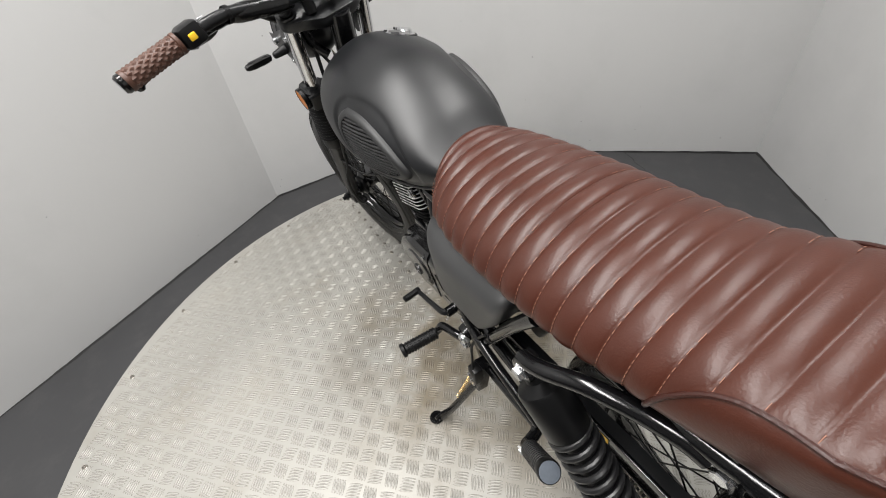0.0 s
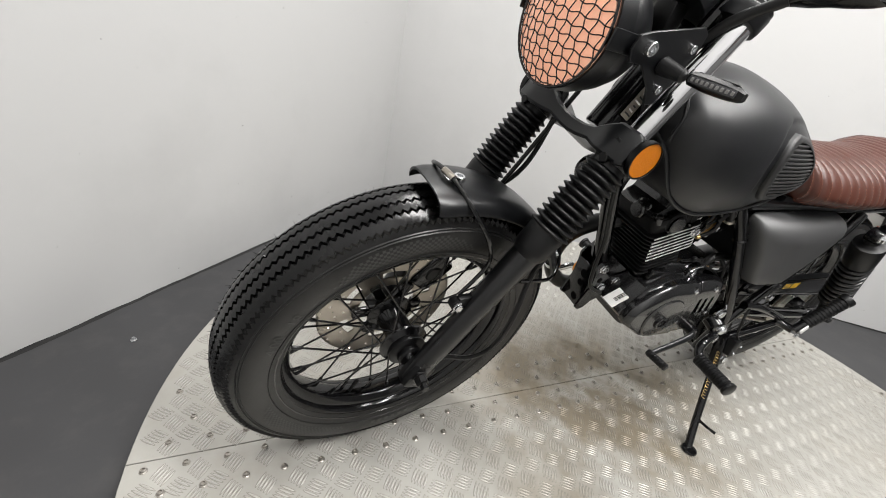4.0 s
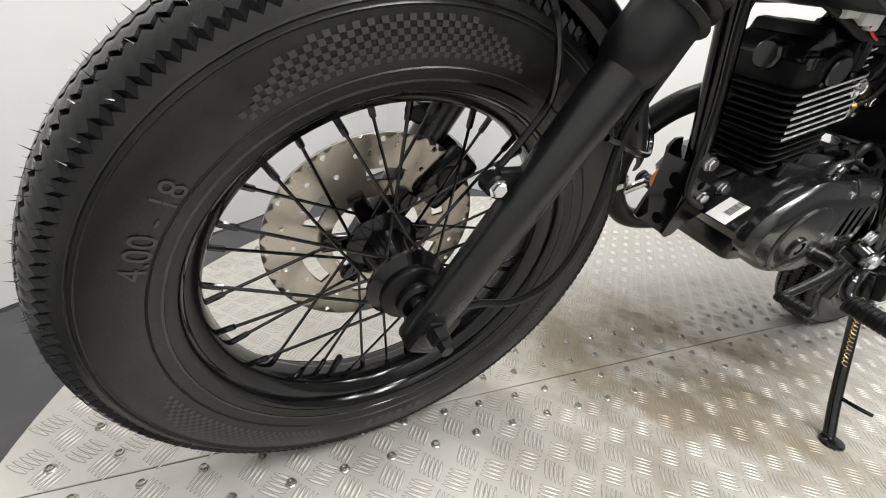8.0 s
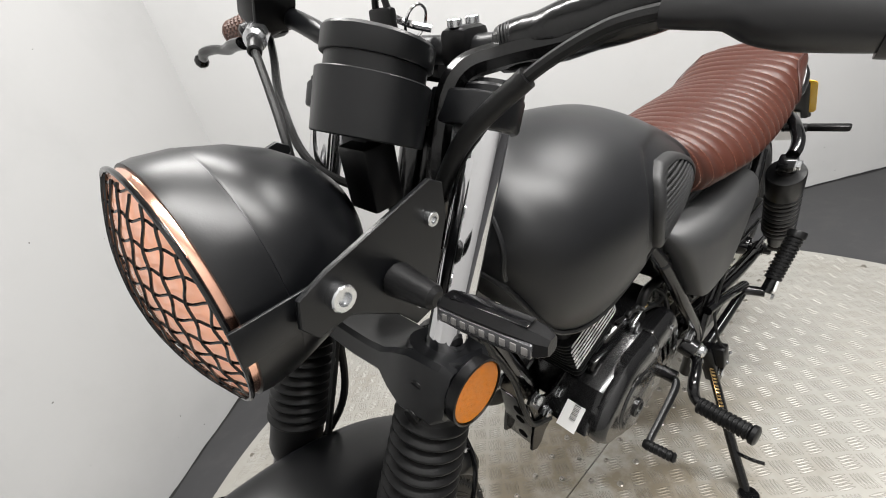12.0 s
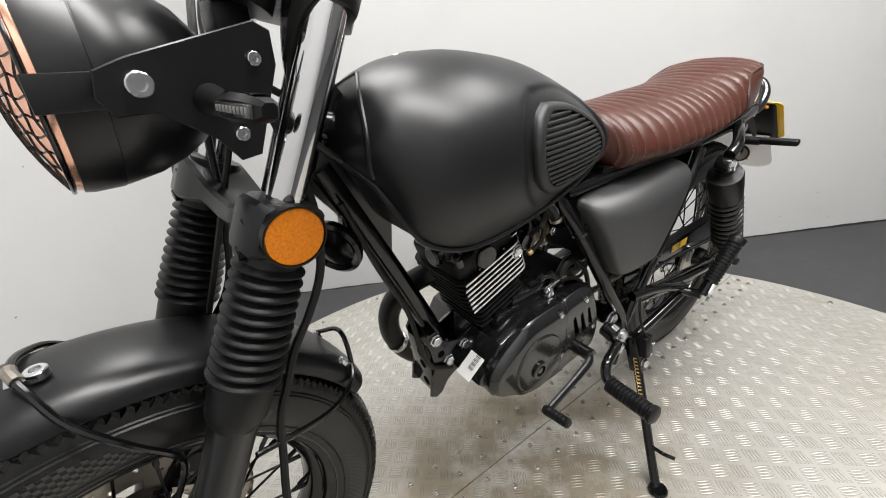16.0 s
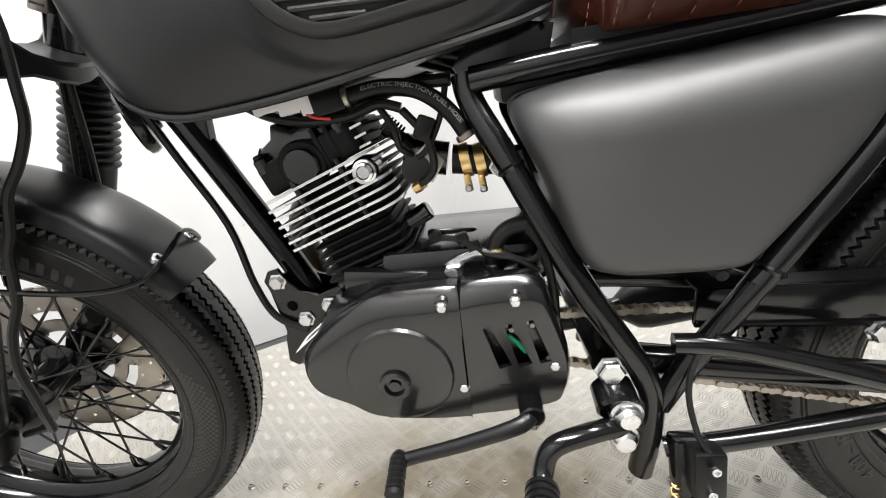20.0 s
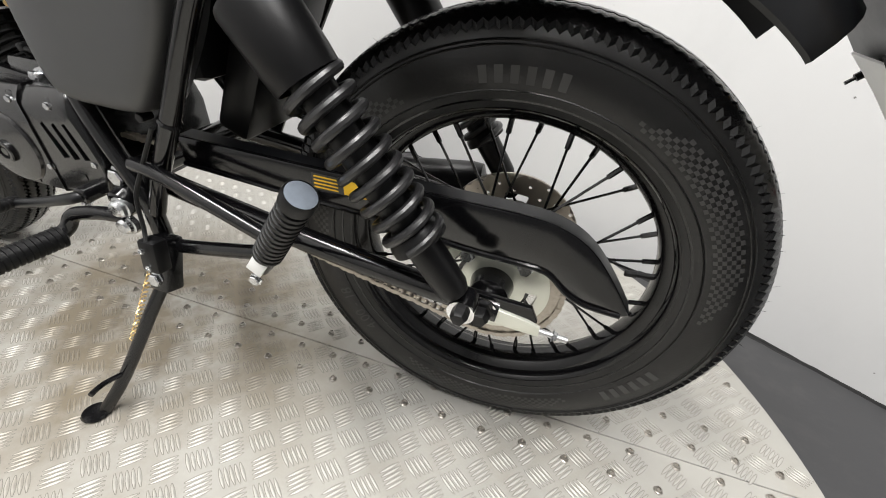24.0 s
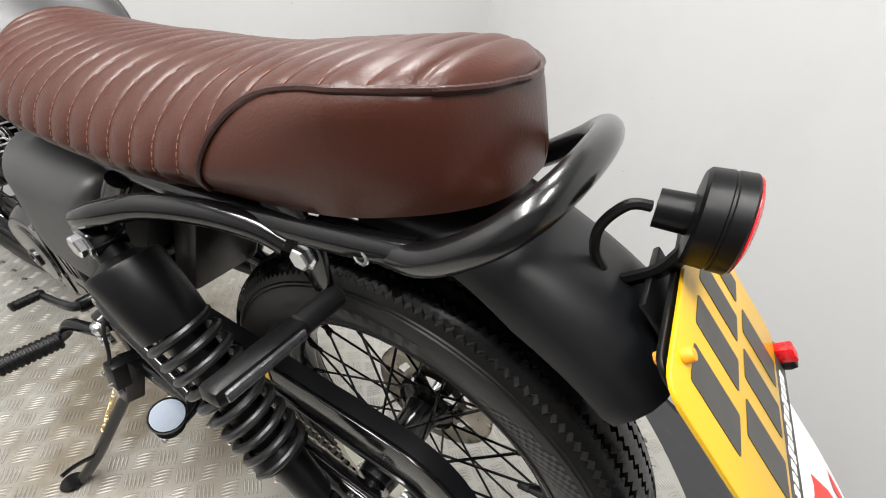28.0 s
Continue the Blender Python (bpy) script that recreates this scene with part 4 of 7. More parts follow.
        fp("red_switch", box((0.012, 0.014, 0.006), Matrix.Translation((0.432, -0.262, 1.083)), 0.002), REDP, sw, "red stop switch")
# cables and sleeves
for nm, pts, r, mt in (
        ("clutch_cable", [(0.485, 0.206, 1.043), (0.492, 0.175, 1.036), (0.502, 0.136, 1.013), (0.515, 0.095, 0.975), (0.522, 0.070, 0.930), (0.510, 0.045, 0.860), (0.430, 0.045, 0.790)], 0.0042, WIRE),
        ("switch_sleeve", [(0.446, 0.262, 1.046), (0.453, 0.200, 1.044), (0.462, 0.150, 1.030), (0.470, 0.096, 1.020), (0.494, 0.074, 1.010), (0.510, 0.066, 0.970), (0.516, 0.062, 0.920), (0.500, 0.040, 0.880)], 0.0098, WRAP),
        ("throttle_cable", [(0.440, -0.270, 1.045), (0.470, -0.220, 1.020), (0.520, -0.140, 0.980), (0.535, -0.080, 0.930), (0.480, -0.030, 0.880)], 0.0045, WIRE),
        ("brake_hose", [(0.510, -0.180, 1.032), (0.528, -0.140, 0.995), (0.548, -0.100, 0.950), (0.572, -0.062, 0.860), (0.585, -0.050, 0.750), (0.605, -0.055, 0.660), (0.660, -0.092, 0.560), (0.715, -0.100, 0.440)], 0.0046, WIRE),
        ("brake_hose_guard", [(0.560, -0.040, 0.840), (0.610, -0.050, 0.700), (0.640, -0.055, 0.620)], 0.0040, WIRE),
        ("speedometer_cable", [(0.556, 0.036, 0.960), (0.542, 0.055, 0.880), (0.529, 0.075, 0.800), (0.533, 0.084, 0.748), (0.542, 0.086, 0.711), (0.564, 0.090, 0.675), (0.589, 0.095, 0.644), (0.606, 0.097, 0.606), (0.619, 0.100, 0.582), (0.628, 0.102, 0.553), (0.634, 0.108, 0.524), (0.645, 0.122, 0.490), (0.653, 0.130, 0.450), (0.657, 0.130, 0.410), (0.668, 0.124, 0.370), (0.690, 0.108, 0.336), (0.722, 0.084, 0.318), (0.770, 0.078, 0.306)], 0.0050, WIRE)):
    fp(nm, tube(pts, r, 8, 8), mt, None)
# gauge
for p, d in (((0.461, 0.094, 1.023), (0.452, 0.118, 1.031)), ((0.442, 0.206, 1.0515), (0.438, 0.224, 1.0545))):
    prof = [(0.0150, 0)]
    for k in range(4):
        prof += [(0.0162, 0.0005 + k * 0.0024), (0.0162, 0.0018 + k * 0.0024), (0.0150, 0.0022 + k * 0.0024)]
    fp("sleeve_tie", lathe(prof, frame_to(p, d), 28), RUBBER, bar, "ridged rubber band", angle=20)
fp("cable_collar", tube([(0.502, 0.136, 1.013), (0.515, 0.095, 0.975), (0.522, 0.070, 0.930)], 0.0072, 12, 5), WIRE)
gm = Matrix.Translation((0.557, 0.038, 0.979)) @ pose(0, 0, 0, 0, -25, 0)
gauge = fp("speedometer", lathe([(0, 0), (0.0390, 0), (0.0400, 0.001), (0.0406, 0.0405), (0.0398, 0.0413), (0.0355, 0.0414), (0.0355, 0.0515), (0.0385, 0.0516), (0.0390, 0.0525), (0.0390, 0.0655), (0.0375, 0.0676), (0.0345, 0.0676), (0.0340, 0.064)], gm, 40), MATTE, None, "round black speedometer housing")
fp("gauge_glass", lathe([(0, 0.0650), (0.0342, 0.0645)], gm, 32), GLOSS, gauge)
fp("gauge_bracket", box((0.02, 0.03, 0.05), Matrix.Translation((0.548, 0.022, 0.958)), 0.003), PLASTIC, gauge)
fp("warning_light_block", box((0.03, 0.032, 0.05), Matrix.Translation((0.556, 0.034, 0.952)), 0.003), PLASTIC, gauge)
key = fp("ignition_barrel", rod((0.495, -0.004, 0.985), (0.488, -0.004, 1.022), 0.017, 18, 0.003), PLASTIC, None)
fp("key", box((0.008, 0.026, 0.034), Matrix.Translation((0.486, -0.003, 1.040)), 0.003), PLASTIC, key)
fp("key_chain", tube([(0.486, 0.000, 1.054), (0.478, 0.004, 1.048), (0.466, 0.010, 1.042), (0.458, 0.022, 1.038)], 0.0030, 8, 4), CHROME, key)
fp("key_loop", tube([(0.486, -0.010, 1.054), (0.486, -0.008, 1.064), (0.486, 0.000, 1.066), (0.486, 0.004, 1.056)], 0.0028, 8, 4), PLASTIC, key)
fp("key_ring", tube([(0.462 + 0.012 * math.cos(t), 0.009 + 0.005 * math.sin(t), 1.044 + 0.012 * math.sin(t)) for t in [2 * math.pi * k / 10 for k in range(11)]], 0.0012, 6, 3), CHROME, key)
# headlight
HL = V(0.640, 0, 0.918)
hm = frame_to(HL, HL + V(1, 0, 0.03))
lamp = fp("headlight", lathe([(0, -0.070), (0.020, -0.068), (0.040, -0.060), (0.0565, -0.045), (0.0685, -0.026), (0.0775, -0.003), (0.0828, 0.0235), (0.0826, 0.0240), (0.0826, 0.0252), (0.0834, 0.0257), (0.0840, 0.046), (0.0828, 0.0535), (0.0800, 0.054)], hm, 56), MATTE, None, "round satin black headlight, lit, with wire mesh guard")
fp("bezel", lathe([(0.0805, 0.0525), (0.0808, 0.0545), (0.0795, 0.0590), (0.0775, 0.0590), (0.0775, 0.054)], hm, 56), REFLECTORM, lamp, "copper-toned headlight bezel")
fp("bowl", lathe([(0.0790, 0.054), (0.072, 0.032), (0.055, 0.010), (0.030, -0.006), (0.012, -0.010), (0, -0.010)], hm, 40), REFLECTORM, lamp)
bulb = fp("bulb", lathe([(0, 0.022), (0.008, 0.020), (0.011, 0.008), (0.009, -0.006), (0, -0.008)], hm, 14), BULB, lamp, "glowing warm bulb")
lens = fp("lens", lathe([(0, 0.0765), (0.02, 0.0755), (0.04, 0.0722), (0.06, 0.0665), (0.072, 0.0618), (0.0785, 0.0585)], hm, 48), LENSGLASS, lamp)
lens.visible_shadow = False
mesh_bm = bmesh.new()
GR = 0.0815
for k in range(-6, 7):
    for axis in (0, 1):
        pts = []
        for i in range(49):
            u = (i / 48 * 2 - 1) * GR
            w = k * 0.0125 + 0.0015 * math.sin(i / 48 * 2 * math.pi * 6.52 + (math.pi if k % 2 else 0))
            if u * u + w * w > GR ** 2:
                continue
            z = 0.0595 + 0.0200 * (1 - (u * u + w * w) / GR ** 2) + (0.0011 if axis else 0)
            pts.append((u, w, z) if axis == 0 else (w, u, z))
        if len(pts) > 3:
            tube([hm @ V(*p) for p in pts], 0.00085, 5, 1, mesh_bm)
tube([hm @ V(GR * math.cos(t), GR * math.sin(t), 0.0600) for t in [2 * math.pi * k / 48 for k in range(49)]], 0.0017, 8, 1, mesh_bm)
fp("mesh_guard", mesh_bm, GLOSS, lamp, "black wire mesh guard")
for s in (1, -1):
    fp("guard_strap", box((0.058, 0.003, 0.024), Matrix.Translation((0.674, s * 0.0890, 0.922)) @ pose(0, 0, 0, 0, -1.7, 0), 0.001), MATTE, lamp)
    br = bmesh.new()
    slab([(0.668, 0.935), (0.648, 0.942), (0.560, 0.962), (0.548, 0.955), (0.548, 0.930), (0.575, 0.862), (0.592, 0.860), (0.606, 0.880), (0.640, 0.905), (0.664, 0.905), (0.672, 0.918)], -0.002, 0.002, Matrix.Translation((0, s * 0.0965, 0)) @ pose(0, 0, 0, 90, 0, 0), 0.0008, br, 1)
    arm = fp("headlight_bracket", br, MATTE, None, "flat black headlight bracket")
    bolt((0.646, s * 0.0985, 0.925), (0, s, 0), arm, 1.2, F, CAP)
    bolt((0.566, s * 0.0985, 0.936), (0, s, 0), arm, 0.75, F, CAP)
    bolt((0.588, s * 0.0985, 0.882), (0, s, 0), arm, 0.8, F, CAP)
    # indicator
    ind = fp("indicator_front", rod((0.604, s * 0.098, 0.910), (0.604, s * 0.136, 0.909), 0.012, 16, 0.003, r1=0.008), RUBBER, None, "slim black indicator with clear lens")
    im = Matrix.Translation((0.606, s * 0.172, 0.913)) @ pose(0, 0, 0, s * 4, -8, 0)
    bm, rings = bmesh.new(), []
    for y, kx, kz in ((-0.030, 0.0050, 0.0046), (-0.026, 0.0082, 0.0078), (-0.008, 0.0094, 0.0092), (0.018, 0.0092, 0.0086), (0.034, 0.0074, 0.0066), (0.039, 0.0046, 0.0044)):
        rings.append([im @ V(x * kx, s * y, z * kz) for x, z in ((-1, -0.6), (-0.6, -1), (0.6, -1), (1, -0.7), (1, 0.5), (0.5, 1), (-0.6, 1), (-1, 0.6))])
    loft(rings, bm)
    fp("indicator_body", bm, PLASTIC, ind)
    fp("indicator_window", box((0.0095, 0.048, 0.0012), im @ pose(0, s * 0.004, 0.0086), 0.0005), GLOSS, ind)
    fp("indicator_lens", box((0.0034, 0.058, 0.0080), im @ pose(0.0084, s * 0.004, -0.001), 0.001), SMOKED, ind, "clear ribbed lens")
    for k in range(9):
        fp("led", box((0.0014, 0.0036, 0.0044), im @ pose(0.0099, s * (-0.020 + k * 0.0062), -0.001), 0.0005), CHIP, ind)
# front mudguard
def guard_ring(c, r0, half, a, drop):
    """Arched cross-section of a mudguard at angle a (degrees from +x) about c."""
    out, inn = [], []
    n = 14
    for k in range(n + 1):
        u = 2 * k / n - 1
        y = half * math.sin(u * math.pi / 2) if abs(u) < 1 else half * u
        d = -drop * abs(u) ** 2.6
        out.append((y, r0 + d))
        inn.append((y * 0.96, r0 + d - 0.0035))
    ring = out + inn[::-1]
    ca, sa = math.cos(radians(a)), math.sin(radians(a))
    return [V(c.x + r * ca, y, c.z + r * sa) for y, r in ring]


rings = [guard_ring(FA, 0.355 + 0.003 * math.sin(radians((a - 80) * 2)), 0.062 * (0.93 if k in (0, 26) else 1), a, 0.027) for k, a in enumerate([84.8 + i * 68.2 / 26 for i in range(27)])]
mud = fp("front_mudguard", loft(rings), MATTE, None, "satin black front mudguard")
fp("cable_clip", box((0.030, 0.014, 0.003), Matrix.Translation((0.790, 0.010, 0.6895)) @ pose(0, 0, 0, 0, -2, 0), 0.001), ZINC, mud)
for a in (92.4, 145):
    p = V(FA.x + 0.359 * math.cos(radians(a)), 0, FA.z + 0.359 * math.sin(radians(a)))
    d = V(math.cos(radians(a)), 0, math.sin(radians(a)))
    for s in ((1,) if a < 100 else (1, -1)):
        q = p + V(0, 0.012 if a < 100 else s * 0.040, 0) - (d * 0.010 if a > 100 else V(0, 0, 0))
        bolt(q, d, mud, 1.25, F, CAP)
fp("mudguard_stay", tube([(0.752, 0.078, 0.500), (0.730, 0.078, 0.535), (0.719, 0.080, 0.572), (0.745, 0.086, 0.624), (0.775, 0.068, 0.664), (0.790, 0.035, 0.6855), (0.797, 0.012, 0.6925), (0.799, -0.020, 0.6915), (0.792, -0.052, 0.680), (0.775, -0.074, 0.664), (0.745, -0.086, 0.624), (0.719, -0.080, 0.572)], 0.0036, 8, 6), GLOSS, mud, "thin black wire stay")
fp("mudguard_stay", tube([(0.660, 0.108, 0.545), (0.570, 0.095, 0.520), (0.520, 0.070, 0.515), (0.500, 0.045, 0.530), (0.488, 0.0, 0.552), (0.500, -0.045, 0.530), (0.520, -0.070, 0.515), (0.570, -0.095, 0.520), (0.660, -0.108, 0.545)], 0.0036, 8, 6), GLOSS, mud)
fp("cable_ferrule", tube([(0.7955, 0.016, 0.6915), (0.7990, 0.004, 0.6935), (0.8000, -0.006, 0.6930)], 0.0058, 10, 4), CHAINM, mud, "dull metal sleeve on the stay")
# brake caliper
cal = fp("brake_caliper", box((0.062, 0.050, 0.090), Matrix.Translation((0.712, -0.078, 0.412)) @ pose(0, 0, 0, 0, -40, 0), 0.012), GLOSS, None, "black front brake caliper")
fp("caliper_piston", rod((0.712, -0.050, 0.415), (0.712, -0.108, 0.415), 0.020, 18, 0.004), PLASTIC, cal)
bolt((0.735, -0.105, 0.450), (0, -1, 0), cal, 1.0, F)
bolt((0.690, -0.105, 0.380), (0, -1, 0), cal, 1.0, F)
# ---- tank ----
TOP = [(-0.040, 0.782), (-0.020, 0.800), (0.006, 0.818), (0.041, 0.842), (0.098, 0.872), (0.172, 0.903), (0.240, 0.917), (0.300, 0.922), (0.364, 0.917), (0.403, 0.905), (0.430, 0.887), (0.452, 0.860), (0.466, 0.832)]
BOT = [(-0.040, 0.755), (0.009, 0.737), (0.034, 0.729), (0.088, 0.718), (0.156, 0.706), (0.223, 0.695), (0.289, 0.688), (0.341, 0.687), (0.384, 0.699), (0.412, 0.723), (0.432, 0.766), (0.448, 0.792), (0.466, 0.815)]
WID = [(-0.040, 0.060), (-0.020, 0.078), (0.030, 0.104), (0.100, 0.126), (0.180, 0.140), (0.260, 0.147), (0.330, 0.147), (0.385, 0.136), (0.425, 0.112), (0.452, 0.080), (0.466, 0.045)]
PAD = [(0.218, 0.855), (0.238, 0.843), (0.249, 0.820), (0.249, 0.790), (0.236, 0.755), (0.212, 0.735), (0.184, 0.729), (0.130, 0.735), (0.077, 0.744), (0.046, 0.758), (0.050, 0.780), (0.084, 0.812), (0.135, 0.838), (0.176, 0.851)]
pad_line = [(p.x, p.y) for p in smooth_path([(*p, 0) for p in PAD] + [(*PAD[0], 0)], 4)[:-1]]
PC = (0.160, 0.792)
PAD_R = sorted((math.atan2(z - PC[1], x - PC[0]), math.hypot(x - PC[0], z - PC[1])) for x, z in pad_line)


def pad_hollow(x, z):
    """Depth of the shallow pressing in the tank's flank round the knee pad."""
    a, r = math.atan2(z - PC[1], x - PC[0]), math.hypot(x - PC[0], z - PC[1])
    edge = r - float(np.interp(a, [q[0] for q in PAD_R], [q[1] for q in PAD_R], period=2 * math.pi))
    u = min(max((0.026 - edge) / 0.010, 0), 1)
    return 0.0052 * u * u * (3 - 2 * u)


def tank_y(x, z):
    """Half-width of the tank at a station and height."""
    t, b, w = curve_at(TOP, x), curve_at(BOT, x), curve_at(WID, x)
    zc = b + (t - b) * 0.42
    if z >= zc:
        u = min((z - zc) / (t - zc), 1)
        return w * (1 - u ** 2.5) ** (1 / 1.75) - pad_hollow(x, z)
    u = min((zc - z) / (zc - b), 1)
    return w * (1 - 0.20 * u ** 2.4) - pad_hollow(x, z)


rings = []
for i in range(111):
    x = -0.040 + 0.506 * i / 110
    t, b = curve_at(TOP, x), curve_at(BOT, x)
    right = []
    for k in range(57):
        u = k / 56
        z = b + (t - b) * (1 - (1 - u) ** 1.5)
        right.append((max(tank_y(x, z), 0), z))
    ring = [V(x, y, z) for y, z in right] + [V(x, -y, z) for y, z in right[::-1][1:]]
    rings.append(ring)
tank = bp("fuel_tank", loft(rings), SATIN, None, "satin black teardrop fuel tank with ribbed knee pads", angle=60)
for s in (1, -1):
    bm = bmesh.new()
    pts = [(x, s * (tank_y(x, curve_at(BOT, x)) + 0.001), curve_at(BOT, x) - 0.001) for x in [-0.03 + 0.494 * k / 24 for k in range(25)]]
    tube(pts, 0.0040, 8, 2, bm)
    bp("tank_seam", bm, SATIN, tank)
    lip = [(0.410, curve_at(TOP, 0.410) - 0.0005), (0.430, 0.882), (0.443, 0.858), (0.449, 0.836), (0.450, 0.812), (0.446, 0.796)]
    bp("tank_lip", tube([(x, s * tank_y(x, z) if k else 0, z) for k, (x, z) in enumerate(lip)], 0.0032, 8, 5), SATIN, tank)
cm = Matrix.Translation((0.308, -0.062, 0.900)) @ pose(0, 0, 0, 16, 4, 0)
cap = bp("filler_cap", lathe([(0.036, 0), (0.037, 0.004), (0.034, 0.006), (0.030, 0.0065), (0.030, 0.012), (0.027, 0.0145), (0, 0.0150)], cm, 32), CHROME, None, "chrome filler cap")
bp("cap_ring", lathe([(0.040, -0.003), (0.042, 0.002), (0.038, 0.0045)], cm, 32), PLASTIC, cap)
bp("cap_lock", box((0.020, 0.010, 0.004), cm @ pose(0, 0, 0.0155), 0.001), ZINC, cap)
# knee pads
for s in (1, -1):
    bm = bmesh.new()
    levels = ((1.0, -0.002), (1.0, 0.005), (0.975, 0.0088), (0.93, 0.0098), (0.86, 0.0098), (0.835, 0.0090), (0.825, 0.0030), (0.5, 0.0030), (0.25, 0.0030))
    made = []
    for k, h in levels:
        ring = []
        for x, z in pad_line:
            px, pz = PC[0] + (x - PC[0]) * k, PC[1] + (z - PC[1]) * k
            ring.append(bm.verts.new((px, s * (tank_y(px, pz) + h), pz)))
        made.append(ring)
    for a, b in zip(made, made[1:]):
        for q in range(len(a)):
            bm.faces.new((a[q], a[(q + 1) % len(a)], b[(q + 1) % len(b)], b[q]))
    bm.faces.new(made[-1])
    pad = bp("knee_pad", bm, PADRUBBER, None, "ribbed black rubber knee pad", angle=50)
    inner = [(PC[0] + (x - PC[0]) * 0.815, PC[1] + (z - PC[1]) * 0.815) for x, z in pad_line]
    for k in range(14):
        z = 0.7430 + k * 0.0073
        xs = []
        for (x0, z0), (x1, z1) in zip(inner, inner[1:] + inner[:1]):
            if (z0 - z) * (z1 - z) < 0:
                xs.append(x0 + (x1 - x0) * (z - z0) / (z1 - z0))
        if len(xs) < 2:
            continue
        a, b = min(xs), max(xs)
        pts = [(a + (b - a) * q / 6, s * (tank_y(a + (b - a) * q / 6, z) + 0.0058), z) for q in range(7)]
        bp("rib", tube(pts, 0.0025, 8, 2), PADRUBBER, pad)

# ---- seat ----
STOP = [(-0.674, 0.8500), (-0.669, 0.8560), (-0.656, 0.8600), (-0.633, 0.8620), (-0.602, 0.8600), (-0.553, 0.8530), (-0.496, 0.8440), (-0.428, 0.8330), (-0.348, 0.8250), (-0.250, 0.8190), (-0.190, 0.8140), (-0.108, 0.8110), (-0.027, 0.8120), (0.006, 0.8150), (0.026, 0.8120), (0.034, 0.8020)]
SBOT = [(-0.690, 0.780), (-0.640, 0.771), (-0.550, 0.752), (-0.450, 0.732), (-0.380, 0.717), (-0.300, 0.711), (-0.200, 0.709), (-0.100, 0.709), (-0.020, 0.710), (0.012, 0.712), (0.026, 0.718), (0.034, 0.732)]
SWID = [(-0.674, 0.022), (-0.670, 0.042), (-0.659, 0.064), (-0.638, 0.086), (-0.600, 0.106), (-0.550, 0.120), (-0.450, 0.136), (-0.300, 0.145), (-0.200, 0.146), (-0.120, 0.141), (-0.040, 0.123), (0.005, 0.104), (0.024, 0.092), (0.034, 0.082)]
PLEAT, S0 = 0.0315, 0.030
PIPE = [(-0.700, 0.847), (-0.660, 0.848), (-0.620, 0.847), (-0.580, 0.843), (-0.550, 0.838), (-0.520, 0.829), (-0.498, 0.814), (-0.478, 0.787), (-0.466, 0.750), (-0.462, 0.700)]


def seat_y(x, z):
    t, b, w = curve_at(STOP, x), curve_at(SBOT, x), curve_at(SWID, x)
    u = min(max((z - b) / (t - b), 0), 1)
    flared = (1 - u ** 2.8) ** (1 / 1.95) * (1 - (0.26 - 0.10 * min(max((x + 0.10) / 0.10, 0), 1)) * max((0.30 - u) / 0.30, 0) ** 1.5)
    boxy = (1 - min(max((u - 0.42) / 0.58, 0), 1) ** 6.5) ** (1 / 2.1) * (1 - 0.05 * max((0.42 - u) / 0.42, 0) ** 1.5)
    k = min(max((-0.43 - x) / 0.15, 0), 1)
    return w * (flared * (1 - k) + boxy * k)


def rear_x(x):
    return x + 0.010 * min(max((-0.60 - x) / 0.06, 0), 1)


def tail_lean(x, z):
    """The seat's tail swells backwards below the piping; its nose is cut back."""
    k = min(max((-0.54 - x) / 0.12, 0), 1)
    front = min(max((x + 0.07) / 0.09, 0), 1)
    return -0.30 * k * k * min(max(0.848 - z, 0), 0.062) - 0.26 * front * front * (curve_at(STOP, x) - z)


def nose_x(x, y):
    """The seat's front end, cut back and hollowed to meet the tank."""
    if x < -0.050:
        return x
    u = (x + 0.050) / 0.084
    return -0.050 + 0.084 * u * 0.66 - 0.003 * u * min(abs(y) / 0.11, 1.2) ** 2


def pleat(x):
    u = ((S0 - x) / PLEAT) % 1.0
    return 0.0046 * math.sin(math.pi * u) ** 0.55 - 0.0030


rings = []
n_st = 294
for i in range(n_st):
    x = -0.674 + 0.708 * i / (n_st - 1)
    t, b, w = curve_at(STOP, x), curve_at(SBOT, x), curve_at(SWID, x)
    rt = []
    for k in range(22):
        u = k / 21
        z = b + (t - b) * (1 - (1 - u) ** 1.7)
        rt.append((seat_y(x, z), z))
    ring = []
    full = [(y, z) for y, z in rt] + [(-y, z) for y, z in rt[::-1][1:]]
    for j, (y, z) in enumerate(full):
        pz = curve_at(PIPE, x) if x < -0.462 else -9
        d = pleat(x) if z > pz else 0.0015
        if x < -0.634:
            d *= max(0, (x + 0.674) / 0.040)
        nrm = V(0, y / max(w, 0.02), max(0, (z - (b + (t - b) * 0.55)) / max(t - b, 0.01)) * 2.2)
        if nrm.length > 1e-4:
            nrm.normalize()
        ring.append(V(nose_x(rear_x(x), y) + tail_lean(x, z), y + nrm.y * d, z + nrm.z * d))
    rings.append(ring)
seat = bp("seat", loft(rings), LEATHER, None, "brown leather seat with transverse padded ribs", angle=70)
for s in (1, -1):
    pts = [(x, s * (seat_y(x, z) + 0.0028), z) for x, z in [(p.x, p.y) for p in smooth_path([(*q, 0) for q in PIPE[:-1]], 5)] if x > -0.650]
    pts = [(rear_x(x), y, max(z, curve_at(SBOT, x) + 0.003)) for x, y, z in pts]
    bp("piping", tube(pts, 0.0028, 8, 1), LEATHER_DARK, seat, "dark leather piping")
back = [(x, seat_y(x, 0.8475) + 0.0028) for x in (-0.642, -0.650, -0.657, -0.663, -0.668, -0.672)] + [(-0.6765, 0.014), (-0.677, 0.0)]
